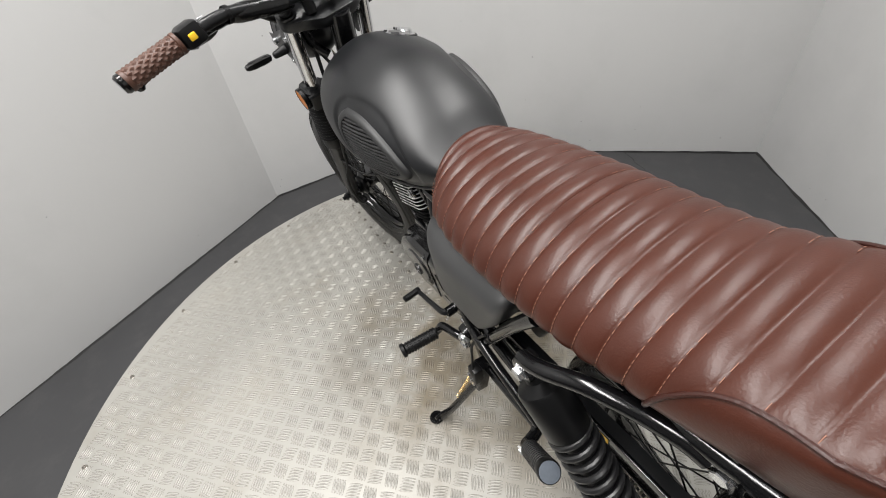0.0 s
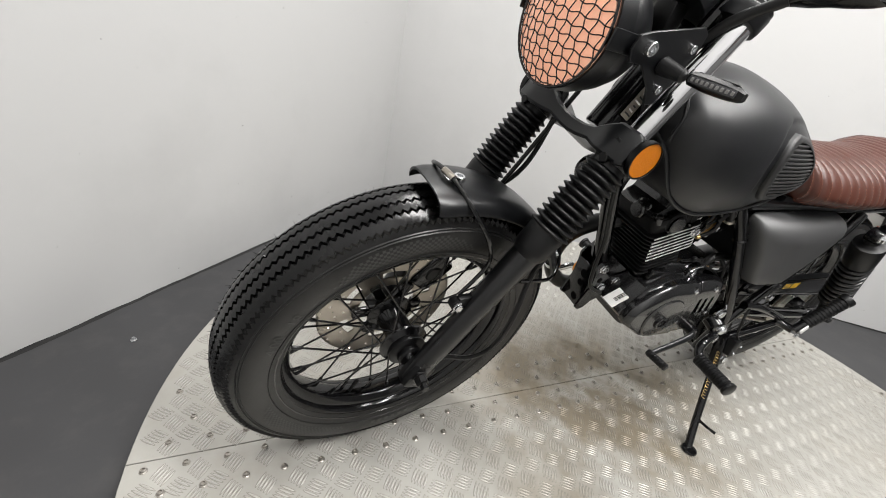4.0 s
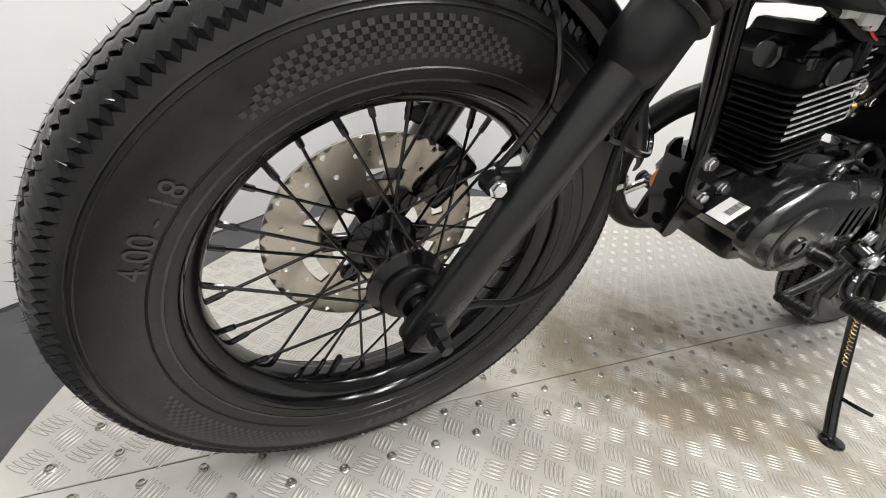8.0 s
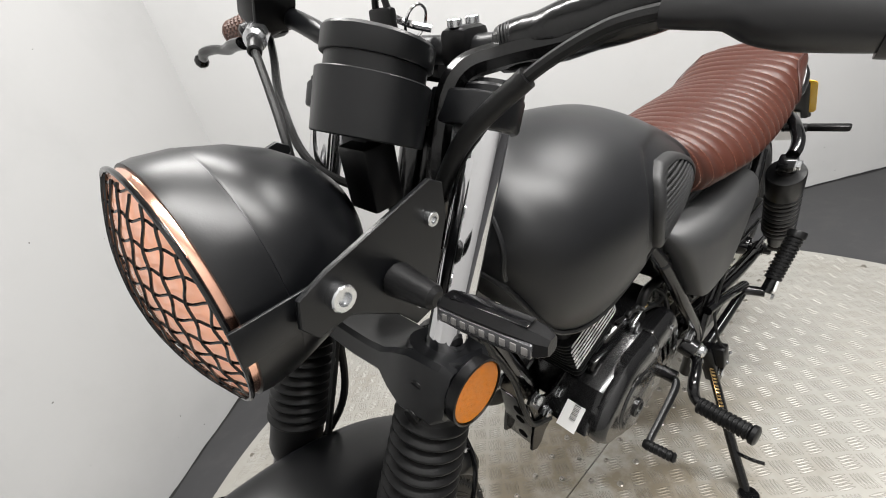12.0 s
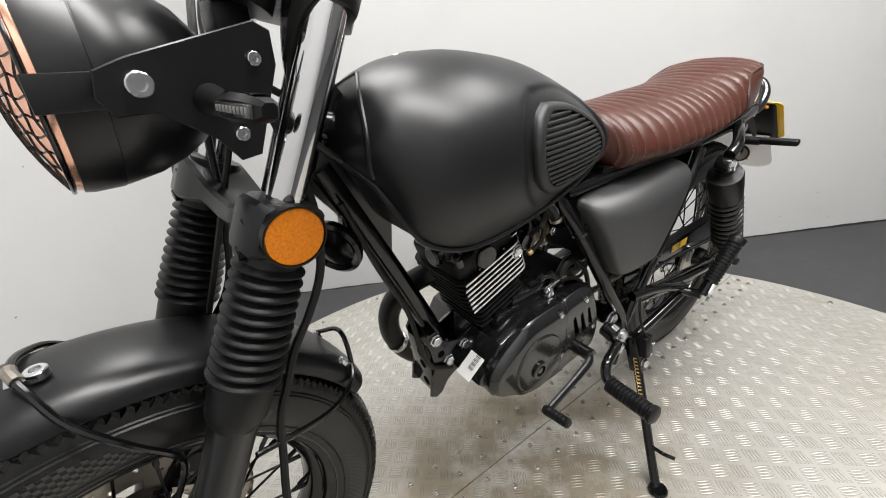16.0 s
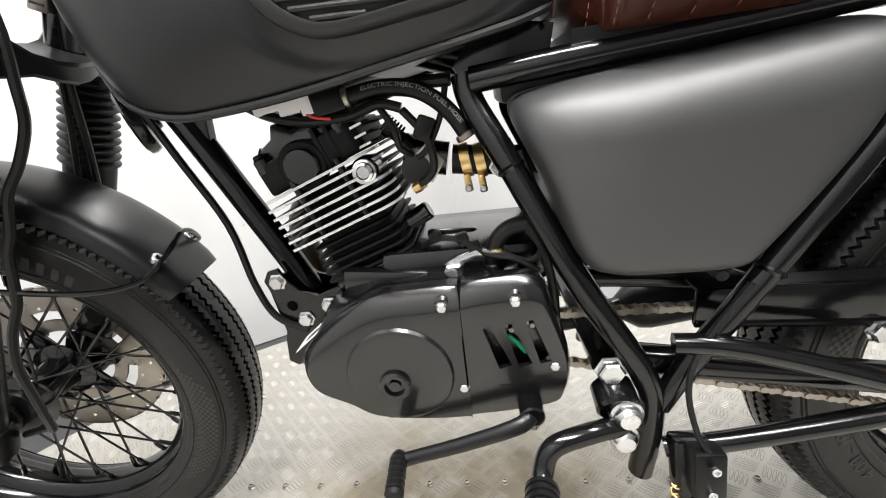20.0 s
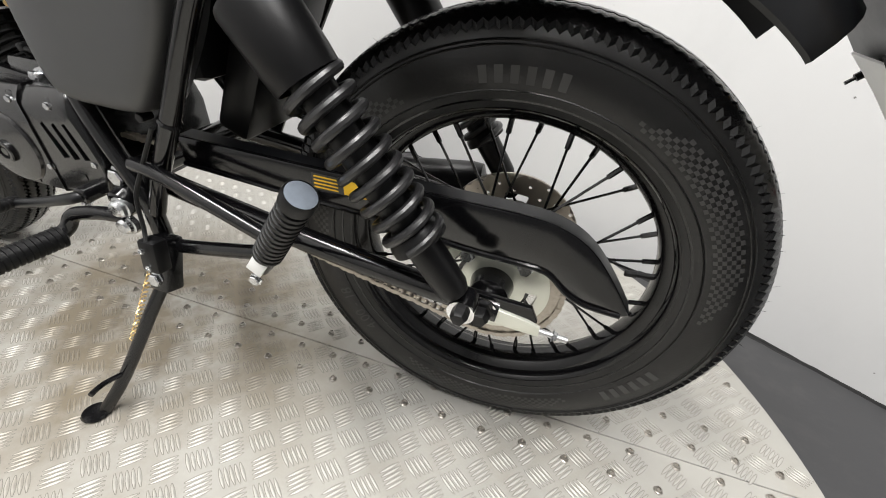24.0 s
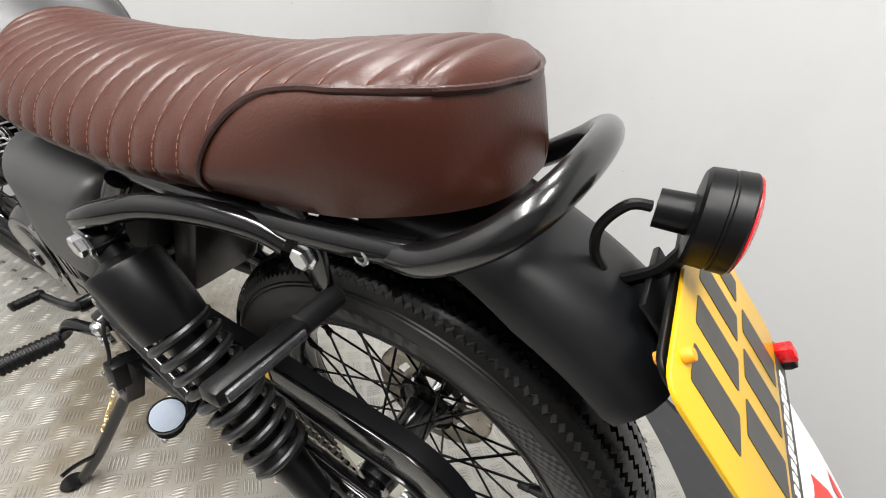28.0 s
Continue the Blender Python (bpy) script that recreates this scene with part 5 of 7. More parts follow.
bp("piping", tube([(rear_x(x), y, 0.8475) for x, y in back] + [(rear_x(x), -y, 0.8475) for x, y in back[-2::-1]], 0.0028, 8, 4), LEATHER_DARK, seat)
edge = [(seat_y(0.031, z) + 0.0012, z) for z in [0.728 + 0.078 * q / 12 for q in range(13)]]
bp("front_piping", tube([(nose_x(0.031, y) + 0.001, y, z) for y, z in edge] + [(nose_x(0.031, 0) + 0.001, 0, curve_at(STOP, 0.031) + 0.0012)] + [(nose_x(0.031, y) + 0.001, -y, z) for y, z in edge[::-1]], 0.0026, 8, 3), LEATHER_DARK, seat)
bm = bmesh.new()
for s in (1, -1):
    for k in range(1, 24):
        x = S0 - k * PLEAT
        if x < -0.64:
            continue
        t, b = curve_at(STOP, x), curve_at(SBOT, x)
        low = max(b + 0.004, curve_at(PIPE, x) if x < -0.462 else 0)
        z = low
        while z < t - 0.012:
            y0, y1 = seat_y(x, z), seat_y(x, z + 0.0035)
            tube([(nose_x(x, y0), s * (y0 - 0.0010), z), (nose_x(x, y1), s * (y1 - 0.0010), z + 0.0035)], 0.00045, 4, 1, bm)
            z += 0.0062
tagged(bp("stitching", bm, THREAD, seat, "pale thread stitching"), kind="stuff")
bm = bmesh.new()
loft([[V(x, y * (seat_y(x, curve_at(SBOT, x)) - 0.010), curve_at(SBOT, x) + dz) for y, dz in ((-1, 0.006), (1, 0.006), (1, -0.007), (-1, -0.007))] for x in [-0.66 + 0.65 * k / 20 for k in range(21)]], bm)
bp("seat_base", bm, PLASTIC, seat)

# ---- frame ----
frame_part = bp("frame", tube([(0.480, 0, 0.800), (0.410, 0, 0.655), (0.340, 0, 0.500), (0.322, 0, 0.452)], 0.0170, 14, 4), GLOSS, None, "gloss black tubular steel frame")
bp("backbone", tube([(0.470, 0, 0.850), (0.250, 0, 0.770), (0.060, 0, 0.700)], 0.020, 14, 4), GLOSS, frame_part)
bp("head_gusset", slab([(0.500, 0.780), (0.452, 0.905), (0.380, 0.800), (0.395, 0.660), (0.440, 0.700)], -0.008, 0.008, pose(0, 0, 0, 90, 0, 0), 0.002), GLOSS, frame_part)
idp = bp("frame_plate", box((0.021, 0.002, 0.074), Matrix.Translation((0.5025, 0.034, 0.842)) @ pose(0, 0, 0, 0, -24, 0), 0.0006), CHAINM, None, "small riveted metal identification plate")
for k in range(9):
    bp("print_bar", box((0.015 - 0.004 * (k % 3), 0.0008, 0.0024), Matrix.Translation((0.5025, 0.0354, 0.842)) @ pose(0, 0, 0, 0, -24, 0) @ pose(0, 0, -0.030 + k * 0.0074), 0), LABEL if k % 2 else INK, idp)
for s in (1, -1):
    bp("frame_tube", tube([(0.086, s * 0.060, 0.692), (0.080, s * 0.066, 0.665), (0.048, s * 0.088, 0.604), (-0.010, s * 0.117, 0.488), (-0.070, s * 0.131, 0.385), (-0.078, s * 0.132, 0.330), (-0.072, s * 0.130, 0.255)], 0.0130, 14, 6), GLOSS, frame_part)
    bp("subframe_tube", tube([(0.080, s * 0.070, 0.686), (-0.020, s * 0.078, 0.694), (-0.150, s * 0.090, 0.703), (-0.294, s * 0.112, 0.716), (-0.500, s * 0.110, 0.728), (-0.640, s * 0.098, 0.744)], 0.0125, 12, 5), GLOSS, frame_part)
    bp("stay_tube", tube([(-0.300, s * 0.122, 0.705), (-0.254, s * 0.130, 0.640), (-0.168, s * 0.132, 0.495), (-0.115, s * 0.132, 0.408), (-0.085, s * 0.132, 0.350)], 0.0120, 12, 5), GLOSS, frame_part)
    bp("weld_ring", lathe([(0.0125, -0.003), (0.0146, 0), (0.0125, 0.003)], frame_to((-0.170, s * 0.132, 0.498), (-0.168 + 0.05, s * 0.132, 0.408)), 14), GLOSS, frame_part)
    bp("weld_ring", lathe([(0.0135, -0.003), (0.0158, 0), (0.0135, 0.003)], frame_to((0.048, s * 0.088, 0.604), (-0.010, s * 0.117, 0.488)), 14), GLOSS, frame_part)
    bp("frame_gusset", slab([(0.096, 0.700), (0.066, 0.738), (0.000, 0.726), (0.006, 0.694), (0.084, 0.674)], -0.003, 0.003, Matrix.Translation((0, s * 0.056, 0)) @ pose(0, 0, 0, 90, 0, 0), 0.001), GLOSS, frame_part)
    br = bmesh.new()
    tube([(-0.090, s * 0.140, 0.430), (-0.150, s * 0.148, 0.425), (-0.307, s * 0.155, 0.374)], 0.0105, 12, 4, br)
    tube([(-0.090, s * 0.140, 0.300), (-0.150, s * 0.148, 0.314), (-0.300, s * 0.155, 0.352)], 0.0105, 12, 4, br)
    hang = bp("peg_hanger", br, GLOSS, frame_part)
    pp0, pp1 = V(-0.315, s * 0.196, 0.365), V(-0.4025, s * 0.2106, 0.493)
    d = (pp1 - pp0).normalized()
    pil = bp("pillion_peg", rod(pp0, pp0 + d * 0.05, 0.012, 12, 0.002), GLOSS, None, "folding ribbed rubber pillion footrest")
    prof = [(0.014, 0.0)]
    for k in range(12):
        prof += [(0.0175, 0.002 + k * 0.0085), (0.0178, 0.007 + k * 0.0085), (0.0155, 0.0078 + k * 0.0085), (0.0155, 0.0100 + k * 0.0085)]
    prof += [(0.0185, 0.106), (0.0190, 0.118), (0.0175, 0.122)]
    bp("peg_rubber", lathe(prof, frame_to(pp0 + d * 0.034, pp1), 20), RUBBER, pil, angle=40)
    bp("peg_end", lathe([(0.0165, 0.1215), (0, 0.1222)], frame_to(pp0 + d * 0.034, pp1), 20), PEGCAP, pil)
    bp("peg_spring_plate", box((0.020, 0.004, 0.026), Matrix.Translation(pp0 + d * 0.02 + V(0, s * 0.013, 0)) @ pose(0, 0, 0, 0, -35, 0), 0.001), WHITEP if s > 0 else GLOSS, pil)
    bp("peg_link", tube([(-0.300, s * 0.155, 0.362), (-0.310, s * 0.170, 0.362), pp0], 0.0115, 12, 4), GLOSS, pil)
    bolt(pp0 + V(-0.002, s * 0.012, -0.008), (0, s, 0), pil, 0.9)
# engine mount plate and bolts
for s in (1, -1):
    bm = bmesh.new()
    slab([(0.366, 0.482), (0.358, 0.495), (0.344, 0.498), (0.336, 0.480), (0.322, 0.464), (0.300, 0.457), (0.275, 0.466), (0.258, 0.474), (0.252, 0.440), (0.290, 0.400), (0.326, 0.378), (0.338, 0.358), (0.352, 0.352), (0.364, 0.360), (0.360, 0.390), (0.352, 0.420), (0.358, 0.455)], -0.003, 0.003, Matrix.Translation((0, s * 0.030, 0)) @ pose(0, 0, 0, 90, 0, 0), 0.0008, bm, 1)
    mp = bp("engine_mount", bm, GLOSS, None)
    for x, z in ((0.347, 0.481), (0.322, 0.425), (0.286, 0.443)):
        bolt((x, s * 0.033, z), (0, s, 0), mp, 1.2)
    # flat black disc painted as the dark of a hole; the plate is solid
    bp("hole", lathe([(0.0075, 0.0), (0.0060, 0.0006), (0.0, 0.0006)], frame_to((0.337, s * 0.0332, 0.445), (0.337, s, 0.445)), 16), DARK, mp)
fm = Matrix.Translation((0.357, 0, 0.414)) @ pose(0, 0, 0, 0, 6, 0)
front = bp("mount_front", box((0.004, 0.058, 0.120), fm, 0.0015), GLOSS, frame_part, "black drilled front engine bracket")
for z, r in ((0.030, 0.011), (0.004, 0.009), (-0.040, 0.010)):
    # again a black disc for a hole's shade, laid on the bracket
    bp("hole", lathe([(r, 0.0), (r * 0.8, 0.0006), (0, 0.0006)], fm @ pose(0.0022, 0.006, z, 0, 90, 0), 18), DARK, front)
for p, d, k in (((-0.036, 0.128, 0.395), (0, 1, 0), 1.7),):
    bolt(p, d, frame_part, k)
for x, z in ((-0.046, 0.358), (-0.043, 0.328)):
    bp("domed_nut", lathe([(0.0165, -0.006), (0.0165, 0.002), (0.0135, 0.003), (0.0130, 0.008), (0.0095, 0.012), (0, 0.0135)], frame_to((x, 0.152, z), (x, 1, z)), 20), ZINC, frame_part)
bp("pivot_boss", rod((-0.040, 0.118, 0.368), (-0.040, 0.148, 0.358), 0.022, 16, 0.003), GLOSS, frame_part)
# horn
hm2 = frame_to((0.478, 0.004, 0.694), (0.60, 0.09, 0.66))
horn = bp("horn", lathe([(0, -0.022), (0.016, -0.020), (0.020, -0.010), (0.038, -0.006), (0.041, 0.0), (0.041, 0.006), (0.036, 0.009), (0.030, 0.006), (0.018, 0.010), (0.008, 0.012), (0, 0.012)], hm2, 32), GLOSS, None, "round black horn")
bp("horn_bracket", box((0.004, 0.018, 0.06), Matrix.Translation((0.462, 0.002, 0.725)), 0.001), GLOSS, horn)
# down-tube hose
bp("wiring_sleeve", tube([(0.470, 0.030, 0.760), (0.430, 0.026, 0.650), (0.392, 0.028, 0.560), (0.378, 0.034, 0.480), (0.360, 0.036, 0.432), (0.320, 0.040, 0.412)], 0.0045, 8, 5), WIRE, frame_part)

# ---- side panels ----
SP = [(0.047, 0.664), (0.030, 0.672), (-0.040, 0.680), (-0.120, 0.687), (-0.200, 0.6960), (-0.229, 0.6955), (-0.244, 0.681), (-0.236, 0.648), (-0.212, 0.595), (-0.158, 0.518), (-0.135, 0.503), (-0.080, 0.502), (-0.030, 0.505), (-0.006, 0.522), (0.020, 0.590), (0.045, 0.645)]
sp_line = [(p.x, p.y) for p in smooth_path([(*p, 0) for p in SP] + [(*SP[0], 0)], 4)[:-1]]


def panel_in(x, z):
    """How far the panel's skin turns in: over the rounded shoulder and towards the front tube."""
    u = min(max((z - (0.632 - 0.110 * (x + 0.09))) / 0.052, 0), 0.97)
    f = min(max((x + 0.075) / 0.125, 0), 1)
    return 0.052 * (1 - math.sqrt(1 - u * u)) + 0.036 * f * f * min(max((z - 0.500) / 0.12, 0.2), 1)


for s in (1, -1):
    bm = bmesh.new()
    made = []
    for k, y in ((0.985, 0.080), (1.0, 0.086), (1.0, 0.112), (0.994, 0.126), (0.980, 0.1370), (0.955, 0.1440), (0.92, 0.1480), (0.87, 0.1500), (0.80, 0.1512), (0.72, 0.1518), (0.60, 0.1521), (0.48, 0.1522), (0.36, 0.1523), (0.22, 0.1524)):
        ring = []
        for x, z in sp_line:
            xx, zz = -0.09 + (x + 0.09) * k, 0.605 + (z - 0.605) * k
            ring.append(bm.verts.new((xx, s * max(y - panel_in(xx, zz) * min((y - 0.080) / 0.040, 1), 0.074), zz)))
        made.append(ring)
    for a, b in zip(made, made[1:]):
        for q in range(len(a)):
            bm.faces.new((a[q], a[(q + 1) % len(a)], b[(q + 1) % len(b)], b[q]))
    bm.faces.new(made[-1])
    pan = bp("side_panel", bm, PANEL, None, "satin black triangular side panel", angle=70)
    bp("panel_peg", rod((-0.128, s * 0.120, 0.497), (-0.128, s * 0.138, 0.497), 0.006, 10, 0.001), PLASTIC, pan)
bp("air_box", box((0.20, 0.17, 0.15), Matrix.Translation((-0.09, 0, 0.605)), 0.02), PLASTIC, None, "black air box between the side panels")
# filler box added to keep the bright wall from showing between tube and panel
bp("gap_filler", box((0.245, 0.136, 0.040), Matrix.Translation((-0.068, 0, 0.687)) @ pose(0, 0, 0, 0, 3, 0), 0.006), PLASTIC, None, "added black filler box closing the gap under the seat")
bp("inner_mudguard", box((0.05, 0.12, 0.22), Matrix.Translation((-0.232, 0, 0.56)) @ pose(0, 0, 0, 0, -25, 0), 0.01), PLASTIC)

# ---- engine ----
CO = pose(0, 0, 0, 90, 0, 0)  # outline (x, z), extruded towards -y
eng = bp("engine", slab([(0.290, 0.425), (0.262, 0.470), (0.200, 0.492), (0.030, 0.496), (0.008, 0.440), (0.008, 0.375), (0.050, 0.350), (0.190, 0.338), (0.250, 0.372)], -0.105, 0.098, pose(0, 0, 0, 90, 0, 0) , 0.012), ENGINE, None, "black single-cylinder engine with bright-edged cooling fins")
def side_slab(outline, y0, y1, bevel, mat, name, parent, rounded=0, label=""):
    return bp(name, slab(outline, -y1, -y0, CO, bevel, rounded=rounded), mat, parent, label)


def cover_shell(name, outline, centre, y0, y1, label, seam, cuts=()):
    """An engine cover: flat face with a broad rolled shoulder."""
    line = [(p.x, p.y) for p in smooth_path([(*p, 0) for p in outline] + [(*outline[0], 0)], 4)[:-1]]
    bm, made = bmesh.new(), []
    for k, y, dz in ((1.0, y0, 0), (1.0, y1 - 0.015, 0), (0.99, y1 - 0.0115, -0.0004), (0.955, y1 - 0.0055, -0.0016), (0.915, y1 - 0.0012, -0.003), (0.895, y1, -0.0035), (0.40, y1 + 0.0003, -0.002)):
        ring = []
        for x, z in line:
            kz = 1 - (1 - k) * (2.2 if z > centre[1] and k > 0.8 else 1)
            px = x if abs(x - seam) < 0.0035 else centre[0] + (x - centre[0]) * k
            ring.append(bm.verts.new((px, y, centre[1] + (z - centre[1]) * kz + dz)))
        made.append(ring)
    for a, b in zip(made, made[1:]):
        for q in range(len(a)):
            bm.faces.new((a[q], a[(q + 1) % len(a)], b[(q + 1) % len(b)], b[q]))
    if cuts:
        # the flat face is filled round the slots, whose walls go in behind it
        bmesh.ops.delete(bm, geom=made[-1], context="VERTS")
        rim = made[-2]
        edges = [bm.edges.get((a, b)) for a, b in zip(rim, rim[1:] + rim[:1])]
        for c in cuts:
            loop = [bm.verts.new((x, y1, z)) for x, z in c]
            deep = [bm.verts.new((x, y1 - 0.006, z)) for x, z in c]
            for a, b, p, q in zip(loop, loop[1:] + loop[:1], deep, deep[1:] + deep[:1]):
                bm.faces.new((a, b, q, p))
                edges.append(bm.edges.get((a, b)))
        bmesh.ops.triangle_fill(bm, use_beauty=True, use_dissolve=False, edges=edges)
    else:
        bm.faces.new(made[-1])
    return bp(name, bm, COVER, None, label, angle=28)


cover = cover_shell("generator_cover", [(0.2975, 0.402), (0.2945, 0.420), (0.279, 0.442), (0.241, 0.470), (0.202, 0.490), (0.150, 0.494), (0.114, 0.494), (0.1125, 0.485), (0.1125, 0.345), (0.116, 0.333), (0.170, 0.333), (0.222, 0.340), (0.252, 0.359), (0.284, 0.376), (0.2945, 0.388)], (0.196, 0.412), 0.094, 0.1255, "satin black generator cover", 0.1125)
bp("cover_disc", lathe([(0.0590, -0.002), (0.0595, 0.0040), (0.0570, 0.0072), (0.0520, 0.0080), (0.0, 0.0080)], frame_to((0.184, 0.1222, 0.399), (0.184, 1, 0.399)), 56), COVER, cover)
bp("cover_boss", lathe([(0.0175, 0), (0.0175, 0.004), (0.0155, 0.0055), (0.0115, 0.0055), (0.011, 0.001), (0.007, 0.001), (0.0065, 0.004), (0, 0.004)], frame_to((0.190, 0.1302, 0.390), (0.190, 1, 0.390)), 24), COVER, cover)
SLOTS = [[(0.090, 0.448), (0.083, 0.453), (0.062, 0.402), (0.076, 0.398)], [(0.068, 0.450), (0.061, 0.454), (0.041, 0.403), (0.055, 0.399)], [(0.046, 0.454), (0.039, 0.456), (0.021, 0.405), (0.033, 0.402)]]
spc = cover_shell("sprocket_cover", [(0.1105, 0.485), (0.109, 0.495), (0.064, 0.500), (0.032, 0.498), (0.018, 0.474), (0.000, 0.402), (0.005, 0.362), (0.022, 0.345), (0.106, 0.334), (0.1105, 0.345)], (0.058, 0.418), 0.094, 0.1235, "slotted black sprocket cover", 0.1105, SLOTS)
# black slab behind the slots: their inner shade is put into its colour
bp("black_slot_backing", slab([(0.104, 0.350), (0.104, 0.478), (0.034, 0.480), (0.010, 0.402), (0.018, 0.355)], -0.0985, -0.0955, CO, 0), DARK, spc)
bp("green_wire", tube([(0.064, 0.1085, 0.430), (0.054, 0.1100, 0.420), (0.046, 0.1085, 0.408)], 0.0030, 8, 4), TELL, spc, "green wire behind the slots")
for x, z in ((0.066, 0.442), (0.060, 0.436), (0.044, 0.444), (0.038, 0.440), (0.052, 0.432)):
    bp("chain_pin", rod((x, 0.106, z), (x, 0.1095, z), 0.0034, 10, 0.0008), CHAINM, spc)
bp("cover_mark", box((0.030, 0.001, 0.010), Matrix.Translation((0.062, 0.1240, 0.372)), 0.0), ENGINE, spc)
bp("cover_mark", box((0.038, 0.001, 0.007), Matrix.Translation((0.182, 0.1262, 0.352)), 0.0), ENGINE, cover)
bp("cover_mark", box((0.046, 0.001, 0.004), Matrix.Translation((0.182, 0.1262, 0.343)), 0.0), ENGINE, cover)
for x, z, y in ((0.055, 0.478, 0.122), (0.129, 0.477, 0.122), (0.278, 0.421, 0.119), (0.116, 0.377, 0.123), (0.214, 0.458, 0.121), (0.240, 0.452, 0.118), (0.018, 0.398, 0.121), (0.244, 0.374, 0.119), (0.282, 0.388, 0.117)):
    bp("bolt_boss", rod((x, 0.100, z), (x, y, z), 0.0115, 16, 0.003), ENGINE, cover)
    bolt((x, y, z), (0, 1, 0), cover, 0.68)
LBM = Matrix.Translation((0.2905, 0.068, 0.4300)) @ pose(0, 0, 0, 0, 37.5, 0)
lab = bp("label", box((0.072, 0.034, 0.0008), LBM, 0.0), LABEL, None, "white barcode sticker")
for k in range(16):
    bp("barcode_bar", box((0.0007 + 0.0010 * ((k * 7) % 3) / 2, 0.011, 0.0006), LBM @ pose(-0.020 + k * 0.0026, 0.004, 0.0006), 0.0), INK, lab)
side_slab([(0.308, 0.402), (0.304, 0.414), (0.257, 0.449), (0.235, 0.460), (0.225, 0.430), (0.260, 0.385), (0.292, 0.386)], 0.020, 0.100, 0.004, COVER, "cover_shoulder", eng)
bp("crankcase_top", box((0.19, 0.15, 0.05), Matrix.Translation((0.105, -0.005, 0.495)), 0.012), COVER, eng)
bp("sump", box((0.20, 0.16, 0.05), Matrix.Translation((0.130, -0.005, 0.345)), 0.015), ENGINE, eng)
# cylinder, tilted forwards
CYL = Matrix.Translation((0.2098, 0, 0.495)) @ pose(0, 0, 0, 0, 19.5, 0)
cyl = bp("cylinder", box((0.092, 0.100, 0.125), CYL @ pose(0, 0, 0.055), 0.01), FINM, None)


def fin_strip(sx, sy, z, start):
    """Bright machined rim along a fin's flank and round its rear corner."""
    r = 0.020
    line = [(start, sy / 2)] + [(-sx / 2 + r - r * math.sin(a), sy / 2 - r + r * math.cos(a)) for a in (0, 0.4, 0.8, 1.2, 1.57)] + [(-sx / 2, sy / 2 - r - 0.014)]
    rings = []
    for i, (x, y) in enumerate(line):
        (xa, ya), (xb, yb) = line[max(i - 1, 0)], line[min(i + 1, len(line) - 1)]
        n = V(yb - ya, -(xb - xa), 0).normalized()
        n = -n if n.dot(V(x, y, 0)) < 0 else n
        rings.append([CYL @ (V(x, y, z) + n * o + V(0, 0, h)) for o, h in ((-0.001, -0.0016), (0.0005, -0.0013), (0.0005, 0.0013), (-0.001, 0.0016))])
    return loft(rings)


for k in range(5):
    bp("fin", slab(rrect(0.116 - 0.003 * k, 0.128, 0.014), -0.0015, 0.0015, CYL @ pose(0.002, 0, 0.010 + k * 0.0105), 0.0006, segments=1), FINM, cyl)
for k in range(7):
    z = 0.0647 + k * 0.0098
    bp("fin", slab(rrect(0.140, 0.146, 0.020), -0.0016, 0.0016, CYL @ pose(0, 0, z), 0.0006, segments=1), FINM, cyl)
    bp("fin_edge", fin_strip(0.140, 0.146, z, 0.066 if k < 6 else 0.062), FINEDGE, cyl, "bright machined fin edge")
for x in (0.026, -0.030):
    bp("stud", rod(CYL @ V(x, 0.066, 0.060), CYL @ V(x, 0.066, 0.132), 0.0042, 10), ENGINE, cyl)
bp("cylinder_foot", slab(rrect(0.112, 0.118, 0.012), -0.004, 0.006, CYL, 0.002), ENGINE, cyl)
for x in (0.044, -0.044):
    bolt(CYL @ V(x, 0.052, 0.006), CYL.to_3x3() @ V(0, 0, 1), cyl, 0.8, None, BLACKCAP)
head = bp("cylinder_head", slab(rrect(0.124, 0.128, 0.014), 0.126, 0.160, CYL, 0.004), FINM, None)
bp("rocker_cover", slab([(-0.056, 0.154), (-0.052, 0.170), (-0.036, 0.180), (-0.010, 0.182), (0.004, 0.180), (0.012, 0.192), (0.024, 0.193), (0.032, 0.181), (0.048, 0.177), (0.060, 0.164), (0.058, 0.148), (-0.050, 0.148)], -0.052, 0.052, CYL @ CO, 0.007), ENGINE, head)
bp("cover_flange", slab(rrect(0.118, 0.120, 0.016), 0.156, 0.161, CYL, 0.0015), ENGINE, head)
for x in (0.050, -0.046):
    bp("cover_lug", rod(CYL @ V(x, 0.056, 0.150), CYL @ V(x, 0.056, 0.168), 0.0085, 14, 0.002), ENGINE, head)
    bolt(CYL @ V(x, 0.056, 0.168), CYL.to_3x3() @ V(0, 0, 1), head, 0.75, None, BLACKCAP)
bp("tappet_cap", lathe([(0, 0), (0.023, 0), (0.024, 0.006), (0.021, 0.009), (0.019, 0.012), (0.019, 0.022), (0.016, 0.025), (0, 0.025)], frame_to(CYL @ V(0.046, 0.012, 0.160), CYL @ V(0.080, 0.012, 0.166)), 10), ENGINE, head)
bp("tappet_cap", lathe([(0, 0), (0.022, 0), (0.022, 0.008), (0.018, 0.011), (0.017, 0.020), (0, 0.022)], frame_to(CYL @ V(-0.040, 0.012, 0.170), CYL @ V(-0.062, 0.012, 0.200)), 10), ENGINE, head)
bp("cam_end_cap", lathe([(0, 0), (0.0195, 0), (0.0200, 0.008), (0.0180, 0.010), (0.0, 0.0105)], frame_to(CYL @ V(0.007, 0.062, 0.140), CYL @ V(0.007, 1.0, 0.140)), 28), ENGINE, head)
